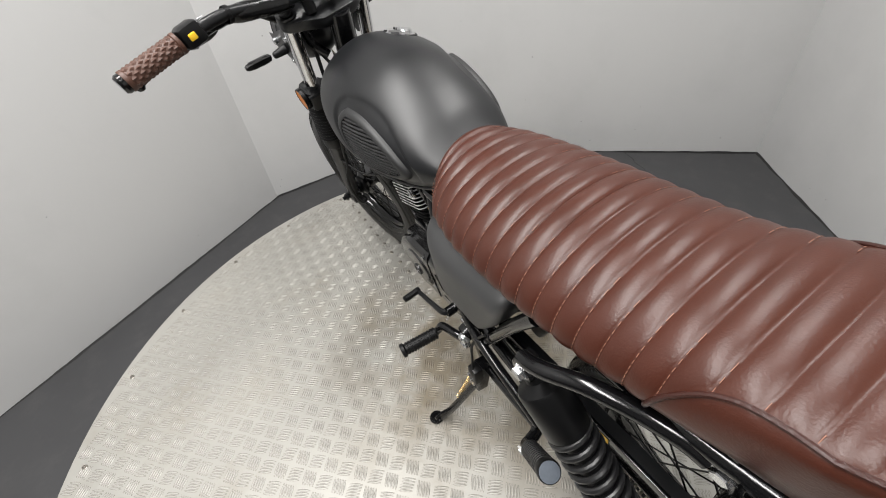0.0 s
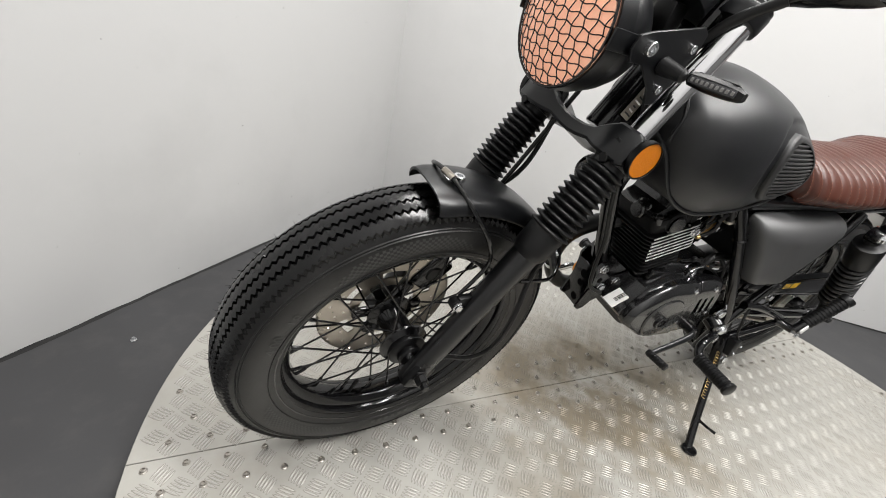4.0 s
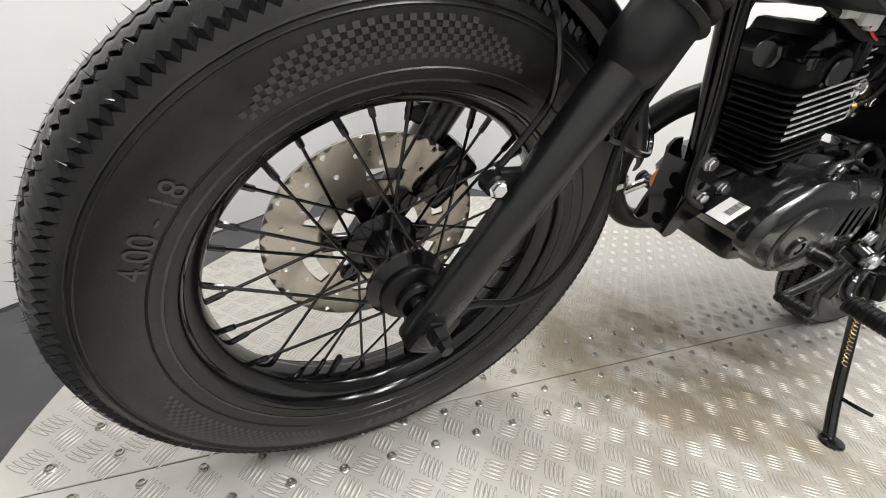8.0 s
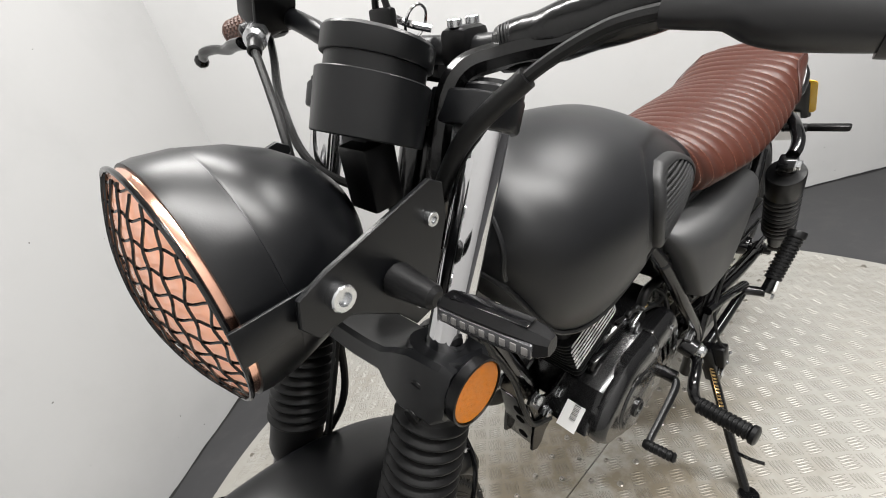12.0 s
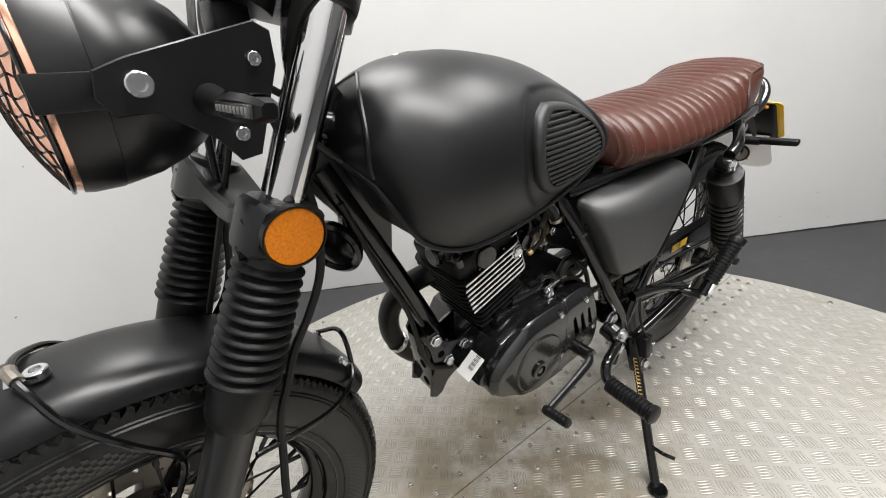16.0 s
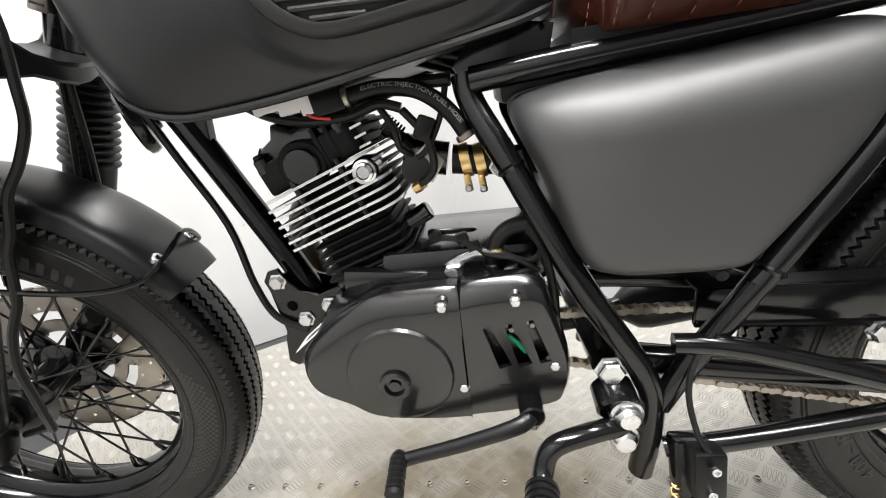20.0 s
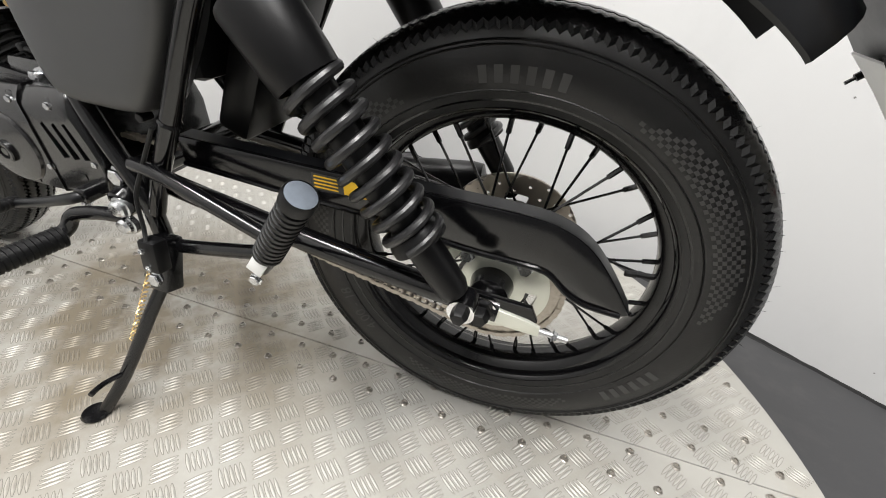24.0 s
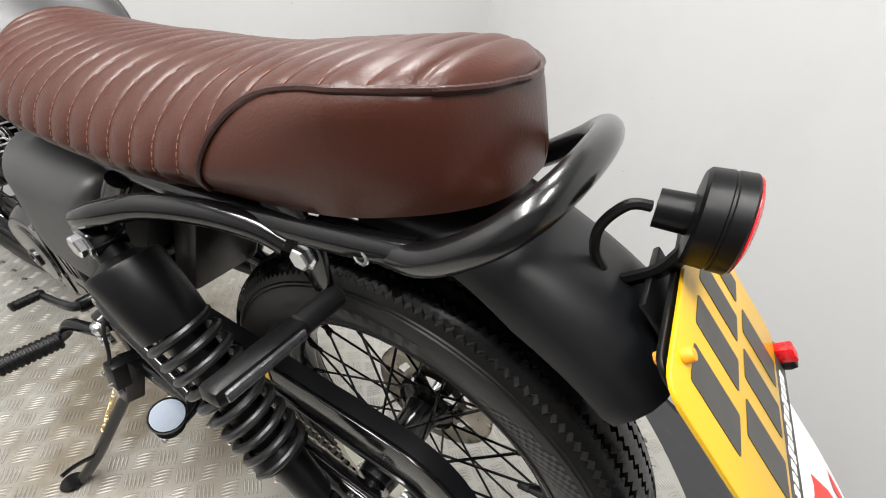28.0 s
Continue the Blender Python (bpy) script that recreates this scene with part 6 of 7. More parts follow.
bp("cam_boss", lathe([(0, 0), (0.0275, 0), (0.0275, 0.006), (0.0250, 0.008), (0.0195, 0.008)], frame_to(CYL @ V(0.007, 0.058, 0.140), CYL @ V(0.007, 1.0, 0.140)), 28), FINM, head)
for k in range(3):
    z = 0.130 + k * 0.0105
    bp("head_fin", slab(rrect(0.050, 0.120, 0.010), -0.0014, 0.0014, CYL @ pose(-0.052, 0, z), 0.0005, segments=1), FINM, head)
    bp("fin_edge", box((0.020, 0.0010, 0.0024), CYL @ pose(-0.060, 0.0602, z), 0), FINEDGE, head)
for x in (-0.020, -0.034):
    bp("head_rib", box((0.005, 0.010, 0.046), CYL @ pose(x, 0.060, 0.146), 0.001), FINM, head)
bp("plug_boss", lathe([(0, 0), (0.0150, 0), (0.0150, 0.020), (0.0135, 0.022), (0, 0.022)], frame_to(CYL @ V(-0.0515, 0.048, 0.1067), CYL @ V(-0.0515, 1, 0.1067)), 20), ENGINE, head)
bp("plug_bolt", lathe([(0.0128, 0), (0.0128, 0.002), (0.0105, 0.003), (0.0100, 0.006), (0.0072, 0.0075), (0.0060, 0.0060), (0, 0.0060)], frame_to(CYL @ V(-0.0515, 0.070, 0.1067), CYL @ V(-0.0515, 1, 0.1067)), 24), CHROME, head, "bright domed bolt")
bp("cam_chain_tensioner", rod(CYL @ V(-0.056, 0.030, 0.030), CYL @ V(-0.086, 0.030, 0.034), 0.011, 12, 0.002), ENGINE, cyl)
# raised lettering too worn to read, on the cylinder's foot
for k in range(6):
    bp("cast_mark", box((0.0042, 0.0010, 0.0085), Matrix.Translation((0.176 + k * 0.0075, 0.0765, 0.487)) @ pose(0, 0, 0, 0, -8, 0), 0.0003), COVER, eng)
bp("case_wall", box((0.100, 0.020, 0.030), Matrix.Translation((0.195, 0.066, 0.486)) @ pose(0, 0, 0, 0, -6, 0), 0.006), ENGINE, eng)
# intake
carb = bp("throttle_body", lathe([(0, 0), (0.021, 0), (0.0225, 0.004), (0.0225, 0.026), (0.0190, 0.030), (0.0190, 0.048), (0, 0.048)], frame_to((0.160, 0.018, 0.620), (0.104, 0.018, 0.607)), 24), ENGINE, None, "black throttle body with hoses and brass clamps")
bp("intake", tube([(0.108, 0.018, 0.608), (0.060, 0.018, 0.602), (0.020, 0.016, 0.598), (-0.020, 0.010, 0.598)], 0.0165, 18, 4), RUBBER, carb)
bp("throttle_bracket", slab([(0.132, 0.632), (0.114, 0.612), (0.130, 0.590), (0.150, 0.596), (0.152, 0.618)], -0.050, -0.044, CO, 0.0015), CHAINM, carb, "grey cast bracket")
bp("throttle_cam", lathe([(0, 0), (0.016, 0), (0.0165, 0.002), (0.0140, 0.003), (0.0140, 0.006), (0.0165, 0.007), (0.0160, 0.009), (0, 0.009)], frame_to((0.146, 0.042, 0.606), (0.146, 1, 0.606)), 24), ENGINE, carb)
for x, z in ((0.0935, 0.6055), (0.0775, 0.6035)):
    bp("hose_clamp", lathe([(0.0170, -0.0055), (0.0196, -0.0052), (0.0196, 0.0052), (0.0170, 0.0055)], Matrix.Translation((x, 0.018, z)) @ pose(0, 0, 0, 0, 90 + 8, 0), 24), BRASS, carb, "brass hose clamp")
    bp("clamp_tab", box((0.008, 0.007, 0.020), Matrix.Translation((x - 0.001, 0.030, z - 0.024)) @ pose(0, 0, 0, 0, 8, 0), 0.002), BRASS, carb)
    bp("clamp_screw", lathe([(0, 0), (0.0042, 0), (0.0042, 0.005), (0.0030, 0.006), (0, 0.006)], frame_to((x - 0.001, 0.032, z - 0.029), (x - 0.001, 1, z - 0.029)), 10), ZINC, carb)
bolt((0.058, 0.036, 0.597), (0, 1, 0), carb, 1.1)
HOSE = [(0.200, 0.060, 0.687), (0.168, 0.060, 0.6905), (0.137, 0.060, 0.686), (0.115, 0.062, 0.673), (0.099, 0.064, 0.656), (0.090, 0.062, 0.640)]
bp("fuel_hose", tube(HOSE, 0.0084, 16, 6), RUBBER, carb, "black fuel hose with white print")
hose_line = smooth_path(HOSE, 10)
hose_len = [0.0]
for p, q in zip(hose_line, hose_line[1:]):
    hose_len.append(hose_len[-1] + (q - p).length)
me = text_mesh("ELECTRIC INJECTION FUEL HOSE", 0.0056)
for v in me.vertices:
    at = min(max(0.068 + v.co.x * 1.30, 0.001), hose_len[-1] - 0.001)
    k = max(j for j in range(len(hose_len)) if hose_len[j] <= at)
    k = min(k, len(hose_line) - 2)
    d = (hose_line[k + 1] - hose_line[k]).normalized()
    p = hose_line[k] + d * (at - hose_len[k])
    up = V(0, 1, 0).cross(d).normalized()
    up = -up if up.z < 0 else up
    h = v.co.y + 0.003
    v.co = BC @ (p + up * h + V(0, math.sqrt(max(0.0086 ** 2 - h * h, 0)), 0))
attach(new("hose_print", finish(me, SCUFF, 60)), carb)
for p, q in ((HOSE[0], (0.206, 0.060, 0.686)), (HOSE[-1], (0.087, 0.062, 0.634))):
    bp("hose_ferrule", rod(p, q, 0.0115, 16, 0.001), CHAINM, carb)
bp("fuel_pump", box((0.036, 0.026, 0.026), Matrix.Translation((0.222, 0.056, 0.685)) @ pose(0, 0, 0, 0, 8, 0), 0.005), PLASTIC, carb)
wc = bp("connector", box((0.040, 0.020, 0.024), Matrix.Translation((0.256, 0.056, 0.690)) @ pose(0, 0, 0, 0, 8, 0), 0.002), WHITEP, carb, "white plastic connector")
bp("connector_step", box((0.018, 0.022, 0.027), Matrix.Translation((0.243, 0.056, 0.688)) @ pose(0, 0, 0, 0, 8, 0), 0.002), WHITEP, carb)
bp("connector_plug", box((0.030, 0.016, 0.012), Matrix.Translation((0.290, 0.052, 0.686)) @ pose(0, 0, 0, 0, 8, 0), 0.002), WHITEP, carb)
for nm, pts, r, mt in (
        ("red_wire", [(0.252, 0.064, 0.680), (0.240, 0.066, 0.672), (0.222, 0.066, 0.668)], 0.0016, REDP),
        ("loom", [(0.320, 0.040, 0.690), (0.288, 0.056, 0.677), (0.250, 0.060, 0.668), (0.205, 0.062, 0.668), (0.172, 0.066, 0.676), (0.150, 0.066, 0.670)], 0.0052, WIRE),
        ("loom", [(0.310, 0.030, 0.694), (0.250, 0.050, 0.676), (0.200, 0.054, 0.676), (0.150, 0.050, 0.690), (0.100, 0.060, 0.690)], 0.0065, WIRE),
        ("vacuum_hose", [(0.150, 0.062, 0.668), (0.134, 0.066, 0.648), (0.125, 0.066, 0.627), (0.127, 0.062, 0.604), (0.146, 0.056, 0.588)], 0.0042, WIRE),
        ("injector_lead", [(0.172, 0.060, 0.672), (0.160, 0.064, 0.650), (0.158, 0.060, 0.632), (0.148, 0.050, 0.622)], 0.0036, WIRE),
        ("throttle_cable", [(0.104, 0.056, 0.690), (0.112, 0.058, 0.660), (0.128, 0.056, 0.630), (0.142, 0.052, 0.618)], 0.0032, WIRE)):
    bp(nm, tube(pts, r, 10, 6), mt, carb)
bp("injector", lathe([(0, 0), (0.009, 0), (0.0095, 0.012), (0.0075, 0.014), (0.0075, 0.026), (0.010, 0.028), (0.010, 0.036), (0, 0.036)], frame_to((0.150, 0.030, 0.628), (0.182, 0.036, 0.660)), 16), PLASTIC, carb)
for k in range(6):
    bp("injector_rib", lathe([(0.0075, 0), (0.0098, 0.0004), (0.0098, 0.0022), (0.0075, 0.0026)], frame_to(V(0.160, 0.034, 0.642) + V(0.0026, 0.0005, 0.0028) * k, (0.190, 0.039, 0.672)), 14), PLASTIC, carb)
bp("sensor_plug", box((0.018, 0.014, 0.024), Matrix.Translation((0.130, 0.064, 0.648)) @ pose(0, 0, 0, 0, -25, 0), 0.003), PLASTIC, carb)
bp("hose_nipple", lathe([(0, 0), (0.0055, 0), (0.0058, 0.008), (0.0042, 0.010), (0.0042, 0.014), (0, 0.014)], frame_to((0.150, 0.055, 0.586), (0.132, 0.058, 0.594)), 12), BRASS, carb)
# top of the gearbox: breather, clutch arm, leads
bp("starter_motor", lathe([(0, 0), (0.015, 0), (0.017, 0.004), (0.017, 0.055), (0.014, 0.060), (0, 0.060)], frame_to((0.090, 0.010, 0.506), (0.155, 0.010, 0.510)), 20), ENGINE, eng)
bp("breather_hose", tube([(0.074, 0.070, 0.482), (0.072, 0.070, 0.508), (0.066, 0.070, 0.526), (0.052, 0.070, 0.538), (0.030, 0.072, 0.541), (0.005, 0.074, 0.540)], 0.0092, 14, 6), WIRE, eng)
bp("breather_cuff", rod((0.074, 0.070, 0.486), (0.0735, 0.070, 0.500), 0.0108, 14, 0.002), RUBBER, eng)
arm = bp("clutch_arm", lathe([(0, 0), (0.0130, 0), (0.0130, 0.006), (0.0105, 0.008), (0.0105, 0.022), (0.008, 0.024), (0, 0.024)], frame_to((0.114, 0.076, 0.484), (0.114, 0.080, 0.520)), 18), ZINC, None, "bright clutch release arm")
bp("clutch_lever", slab([(0.126, 0.505), (0.118, 0.511), (0.090, 0.520), (0.066, 0.516), (0.066, 0.509), (0.090, 0.512), (0.112, 0.502)], -0.082, -0.075, CO, 0.0015), ZINC, arm)
bp("arm_bolt", lathe([(0.0085, 0), (0.0085, 0.004), (0.0065, 0.006), (0, 0.006)], frame_to((0.118, 0.084, 0.500), (0.118, 1, 0.500)), 6), ZINC, arm)
bp("cable_clip", box((0.012, 0.010, 0.010), Matrix.Translation((0.069, 0.076, 0.513)), 0.002), BRASS, arm)
bp("clutch_cable", tube([(0.064, 0.076, 0.513), (0.040, 0.084, 0.505), (0.024, 0.090, 0.515), (0.022, 0.094, 0.560), (0.040, 0.090, 0.620)], 0.0036, 8, 6), WIRE, arm)
bp("neutral_lead", tube([(0.148, 0.062, 0.522), (0.130, 0.074, 0.534), (0.104, 0.076, 0.530), (0.080, 0.080, 0.514), (0.050, 0.086, 0.508), (0.026, 0.090, 0.494)], 0.0034, 8, 6), WIRE, eng)
for x, z in ((0.132, 0.536), (0.104, 0.532), (0.092, 0.522)):
    bp("lead_clip", box((0.014, 0.010, 0.012), Matrix.Translation((x, 0.074, z)) @ pose(0, 0, 0, 0, 15, 0), 0.003), PLASTIC, eng)
bp("drain_hose", tube([(0.036, 0.074, 0.538), (0.022, 0.090, 0.520), (0.014, 0.098, 0.480), (0.012, 0.100, 0.440)], 0.0048, 10, 6), WIRE, eng)
# exhaust
exh = bp("exhaust", tube([(0.255, -0.020, 0.574), (0.302, -0.035, 0.568), (0.341, -0.068, 0.534), (0.361, -0.098, 0.476), (0.352, -0.114, 0.402), (0.302, -0.120, 0.325), (0.220, -0.125, 0.290), (0.050, -0.135, 0.285), (-0.150, -0.150, 0.300)], 0.0205, 18, 6), PLASTIC, None, "matte black exhaust pipe and silencer")
bp("silencer", lathe([(0.017, 0), (0.040, 0.03), (0.044, 0.05), (0.044, 0.36), (0.040, 0.38), (0.022, 0.385), (0.020, 0.36)], frame_to((-0.130, -0.150, 0.300), (-0.60, -0.190, 0.345)), 24), PLASTIC, exh)
bp("exhaust_wrap_end", lathe([(0.0205, -0.006), (0.0225, -0.005), (0.0225, 0.005), (0.0205, 0.006)], frame_to((0.345, -0.112, 0.385), (0.310, -0.119, 0.335)), 16), ZINC, exh)
bp("lambda_sensor", rod((0.322, -0.110, 0.360), (0.300, -0.085, 0.395), 0.008, 10, 0.001), ZINC, exh)
bp("lambda_lead", tube([(0.300, -0.085, 0.395), (0.310, -0.050, 0.400), (0.335, -0.010, 0.370), (0.350, 0.020, 0.400), (0.352, 0.030, 0.450)], 0.0035, 8, 6), WIRE, exh)
bp("amber_part", rod((0.318, -0.040, 0.420), (0.318, -0.052, 0.420), 0.022, 18, 0.002), ORANGE, eng)
# gear lever, footrests, side stand
gl = bp("gear_lever", tube([(0.046, 0.132, 0.350), (0.058, 0.150, 0.347), (0.118, 0.155, 0.329), (0.182, 0.158, 0.313), (0.194, 0.163, 0.3125)], 0.0080, 12, 5, radii=[0.0095, 0.0090, 0.0080, 0.0075, 0.0072], flat=0.75), MATTE, None, "black gear lever with rubber tip")
bp("gear_lever_boss", rod((0.046, 0.105, 0.350), (0.046, 0.146, 0.350), 0.0135, 16, 0.002), GLOSS, gl)
bolt((0.046, 0.140, 0.339), (0, 0.4, -1), gl, 0.9)
tip = [(0.0075, -0.004), (0.0092, 0.0)]
for k in range(6):
    tip += [(0.0098, 0.002 + k * 0.0072), (0.0098, 0.0062 + k * 0.0072), (0.0086, 0.0070 + k * 0.0072), (0.0086, 0.0088 + k * 0.0072)]
bp("gear_lever_tip", lathe(tip + [(0.0100, 0.047), (0.0070, 0.0505), (0, 0.0510)], frame_to((0.194, 0.156, 0.3128), (0.1900, 0.2050, 0.3162)), 16), RUBBER, gl)
for s in (1, -1):
    fr = bp("footrest", tube([(-0.043, s * 0.150, 0.340), (-0.010, s * 0.162, 0.345), (0.030, s * 0.172, 0.338), (0.042, s * 0.182, 0.318), (0.046, s * 0.202, 0.308)], 0.0105, 12, 6), GLOSS, None, "black footrest with ribbed rubber")
    p0, p1 = V(0.0448, s * 0.190, 0.3075), V(0.0558, s * 0.2884, 0.3128)
    prof = [(0.012, 0)]
    for k in range(11):
        prof += [(0.0165, 0.003 + k * 0.0078), (0.0168, 0.0075 + k * 0.0078), (0.0145, 0.0082 + k * 0.0078), (0.0145, 0.0104 + k * 0.0078)]
    prof += [(0.0185, 0.092), (0.0188, 0.099), (0.015, 0.1015), (0, 0.1015)]
    bp("footrest_rubber", lathe(prof, frame_to(p0, p1), 20), RUBBER, fr, angle=40)
st = bp("side_stand", tube([(-0.106, 0.172, 0.262), (-0.085, 0.205, 0.205), (-0.050, 0.262, 0.105), (-0.022, 0.302, 0.046)], 0.0098, 12, 4), GLOSS, None, "black side stand, folded out")
bp("stand_foot", lathe([(0, 0), (0.018, 0.0), (0.020, 0.003), (0.018, 0.007), (0, 0.008)], BC.inverted() @ Matrix.Translation(BC @ V(-0.016, 0.310, 0.040)) @ Matrix.Translation((0, 0, -(BC @ V(-0.016, 0.310, 0.040)).z + 0.0015)), 18), GLOSS, st)
bp("stand_tang", tube([(-0.052, 0.258, 0.112), (-0.048, 0.290, 0.120), (-0.052, 0.312, 0.124)], 0.004, 8, 3), GLOSS, st)
bp("stand_bracket", box((0.034, 0.030, 0.085), Matrix.Translation((-0.108, 0.165, 0.285)) @ pose(0, 0, 0, 20, 0, 0), 0.004), GLOSS, st)
bp("stand_switch", box((0.030, 0.024, 0.050), Matrix.Translation((-0.112, 0.178, 0.310)) @ pose(0, 0, 0, 10, 0, 0), 0.004), PLASTIC, st)
bolt((-0.106, 0.185, 0.268), (0, 1, 0.2), st, 1.3)
bp("stand_lead", tube([(-0.112, 0.182, 0.334), (-0.104, 0.172, 0.350), (-0.098, 0.160, 0.392), (-0.112, 0.148, 0.430), (-0.150, 0.142, 0.490)], 0.0030, 8, 6), WIRE, st)
for dz in (-0.014, 0.016):
    bolt((-0.112, 0.192, 0.310 + dz), (0, 1, 0.15), st, 0.6, None, CAP)
bm = bmesh.new()
sp = [(-0.090 + 0.030 * k / 100 + 0.0042 * math.cos(k * 1.1), 0.172 + 0.060 * k / 100 + 0.0042 * math.sin(k * 1.1), 0.285 - 0.120 * k / 100) for k in range(101)]
bp("stand_spring", tube(sp, 0.0009, 5, 1), BRASS, st, "small brass-coloured spring")

# ---- rear end ----
swing = bp("swingarm", rod((-0.040, -0.115, 0.394), (-0.040, 0.115, 0.394), 0.020, 16), GLOSS, None, "gloss black tubular swingarm")
for s in (1, -1):
    sw = bmesh.new()
    tube([(-0.040, s * 0.100, 0.392), (-0.150, s * 0.108, 0.378), (-0.363, s * 0.116, 0.350), (-0.500, s * 0.118, 0.335), (-0.600, s * 0.118, 0.325)], 0.0165, 14, 4, sw)
    bp("swingarm_tube", sw, GLOSS, swing)
for s in (1, -1):
    bp("axle_plate", slab([(-0.540, 0.350), (-0.640, 0.345), (-0.650, 0.325), (-0.640, 0.305), (-0.540, 0.308)], -0.004, 0.004, Matrix.Translation((0, s * 0.119, 0)) @ CO, 0.001), GLOSS, swing)
    ad = bp("chain_adjuster", slab([(-0.565, 0.340), (-0.640, 0.328), (-0.655, 0.322), (-0.655, 0.308), (-0.640, 0.308), (-0.565, 0.312)], -0.003, 0.003, Matrix.Translation((0, s * 0.126, 0)) @ CO, 0.001), CREAM, None, "pale chain adjuster plate")
    bp("adjuster_bolt", rod((-0.645, s * 0.124, 0.315), (-0.690, s * 0.124, 0.311), 0.0042, 10), ZINC, ad)
    bolt((-0.672, s * 0.124, 0.312), (-1, 0, -0.1), ad, 0.8)
bp("rear_axle", rod((-0.580, -0.140, 0.328), (-0.580, 0.140, 0.328), 0.0085, 14), ZINC, rear_wheel)
bp("axle_washer", lathe([(0.009, 0), (0.0195, 0), (0.0195, 0.003), (0.009, 0.003)], frame_to((-0.580, 0.1275, 0.328), (-0.580, 1, 0.328)), 24, None, True), CHROME, rear_wheel)
bp("rear_axle_nut", lathe([(0.017, 0), (0.017, 0.004), (0.0125, 0.005), (0.0125, 0.017), (0.010, 0.021), (0, 0.021)], frame_to((-0.580, 0.130, 0.328), (-0.580, 1, 0.328)), 6), PLASTIC, rear_wheel)
# sprocket
sm = B @ Matrix.Translation((RA.x, 0.066, RA.z)) @ pose(0, 0, 0, -90, 0, 0)
bm = bmesh.new()
teeth = 42
out = []
for i in range(teeth * 4):
    a = 2 * math.pi * i / (teeth * 4)
    r = 0.092 + (0.0045 if i % 4 in (1, 2) else -0.001)
    out.append((r, a))
cream = bmesh.new()
for z in (-0.003, 0.003):
    ro = [bm.verts.new(sm @ V(r * math.cos(a), r * math.sin(a), z)) for r, a in out]
    ri = [bm.verts.new(sm @ V(0.076 * math.cos(a), 0.076 * math.sin(a), z)) for r, a in out]
    rk = [cream.verts.new(sm @ V(0.0775 * math.cos(a), 0.0775 * math.sin(a), z * 1.3)) for r, a in out]
    rl = [cream.verts.new(sm @ V(0.062 * math.cos(a), 0.062 * math.sin(a), z * 1.3)) for r, a in out]
    rj = [cream.verts.new(sm @ V(0.040 * math.cos(a), 0.040 * math.sin(a), z * 1.3)) for r, a in out]
    n = len(out)
    for i in range(n):
        j = (i + 1) % n
        bm.faces.new((ro[i], ro[j], ri[j], ri[i]))
        cream.faces.new((rk[i], rk[j], rl[j], rl[i]))
        if (i % 42) <= 20:
            cream.faces.new((rl[i], rl[j], rj[j], rj[i]))
lathe([(0.026, -0.004), (0.046, -0.004), (0.046, 0.004), (0.026, 0.004)], sm, 32, cream, closed=True)
lathe([(0.0775, -0.0039), (0.0775, 0.0039)], sm, 64, cream)
lathe([(0.0915, -0.003), (0.0915, 0.003)], sm, 64, bm)
part("sprocket", bm, CHAINM, rear_wheel, "dark oiled steel rear sprocket")
part("sprocket_carrier", cream, CREAM, rear_wheel, "pale painted sprocket carrier")
part("sprocket_hub", lathe([(0.0, -0.020), (0.050, -0.020), (0.052, -0.004), (0.030, 0.004), (0.026, 0.028), (0.014, 0.030), (0.012, 0.055), (0, 0.055)], sm, 24), ENGINE, rear_wheel)
for i in range(4):
    a = math.pi / 4 + i * math.pi / 2
    p = sm @ V(0.055 * math.cos(a), 0.055 * math.sin(a), 0.003)
    copy_part("bolt", HEX, frame_to(p, sm @ V(0.055 * math.cos(a), 0.055 * math.sin(a), 1)) @ Matrix.Scale(1.1, 4), rear_wheel)
# chain
CH_Y, r1, r2 = 0.066, 0.094, 0.030
c1, c2 = V(RA.x, CH_Y, RA.z), V(0.020, CH_Y, 0.405)
dvec = c2 - c1
D = dvec.length
th = math.atan2(dvec.z, dvec.x)
beta = math.acos((r1 - r2) / D)
loop = []
for a in np.linspace(th + beta, th + 2 * math.pi - beta, 40):
    loop.append(c1 + V(math.cos(a) * r1, 0, math.sin(a) * r1))
for a in np.linspace(th - beta, th + beta, 14):
    loop.append(c2 + V(math.cos(a) * r2, 0, math.sin(a) * r2))
loop.append(loop[0])
cum = [0]
for a, b in zip(loop, loop[1:]):
    cum.append(cum[-1] + (b - a).length)
count = int(cum[-1] / 0.0127)
link_bm = bmesh.new()
for dy in (-0.0058, 0.0046):
    slab([(-0.0085, 0.0), (-0.0070, 0.0040), (-0.0040, 0.0042), (0, 0.0028), (0.0040, 0.0042), (0.0070, 0.0040), (0.0085, 0.0), (0.0070, -0.0040), (0.0040, -0.0042), (0, -0.0028), (-0.0040, -0.0042), (-0.0070, -0.0040)], dy, dy + 0.0012, Matrix(), 0, link_bm)
lathe([(0, -0.0062), (0.0036, -0.0062), (0.0036, 0.0062), (0, 0.0062)], pose(0.00635, 0, 0), 8, link_bm)
LINK = mesh_of("chain_link", link_bm, CHAINM, 40)
chain = None
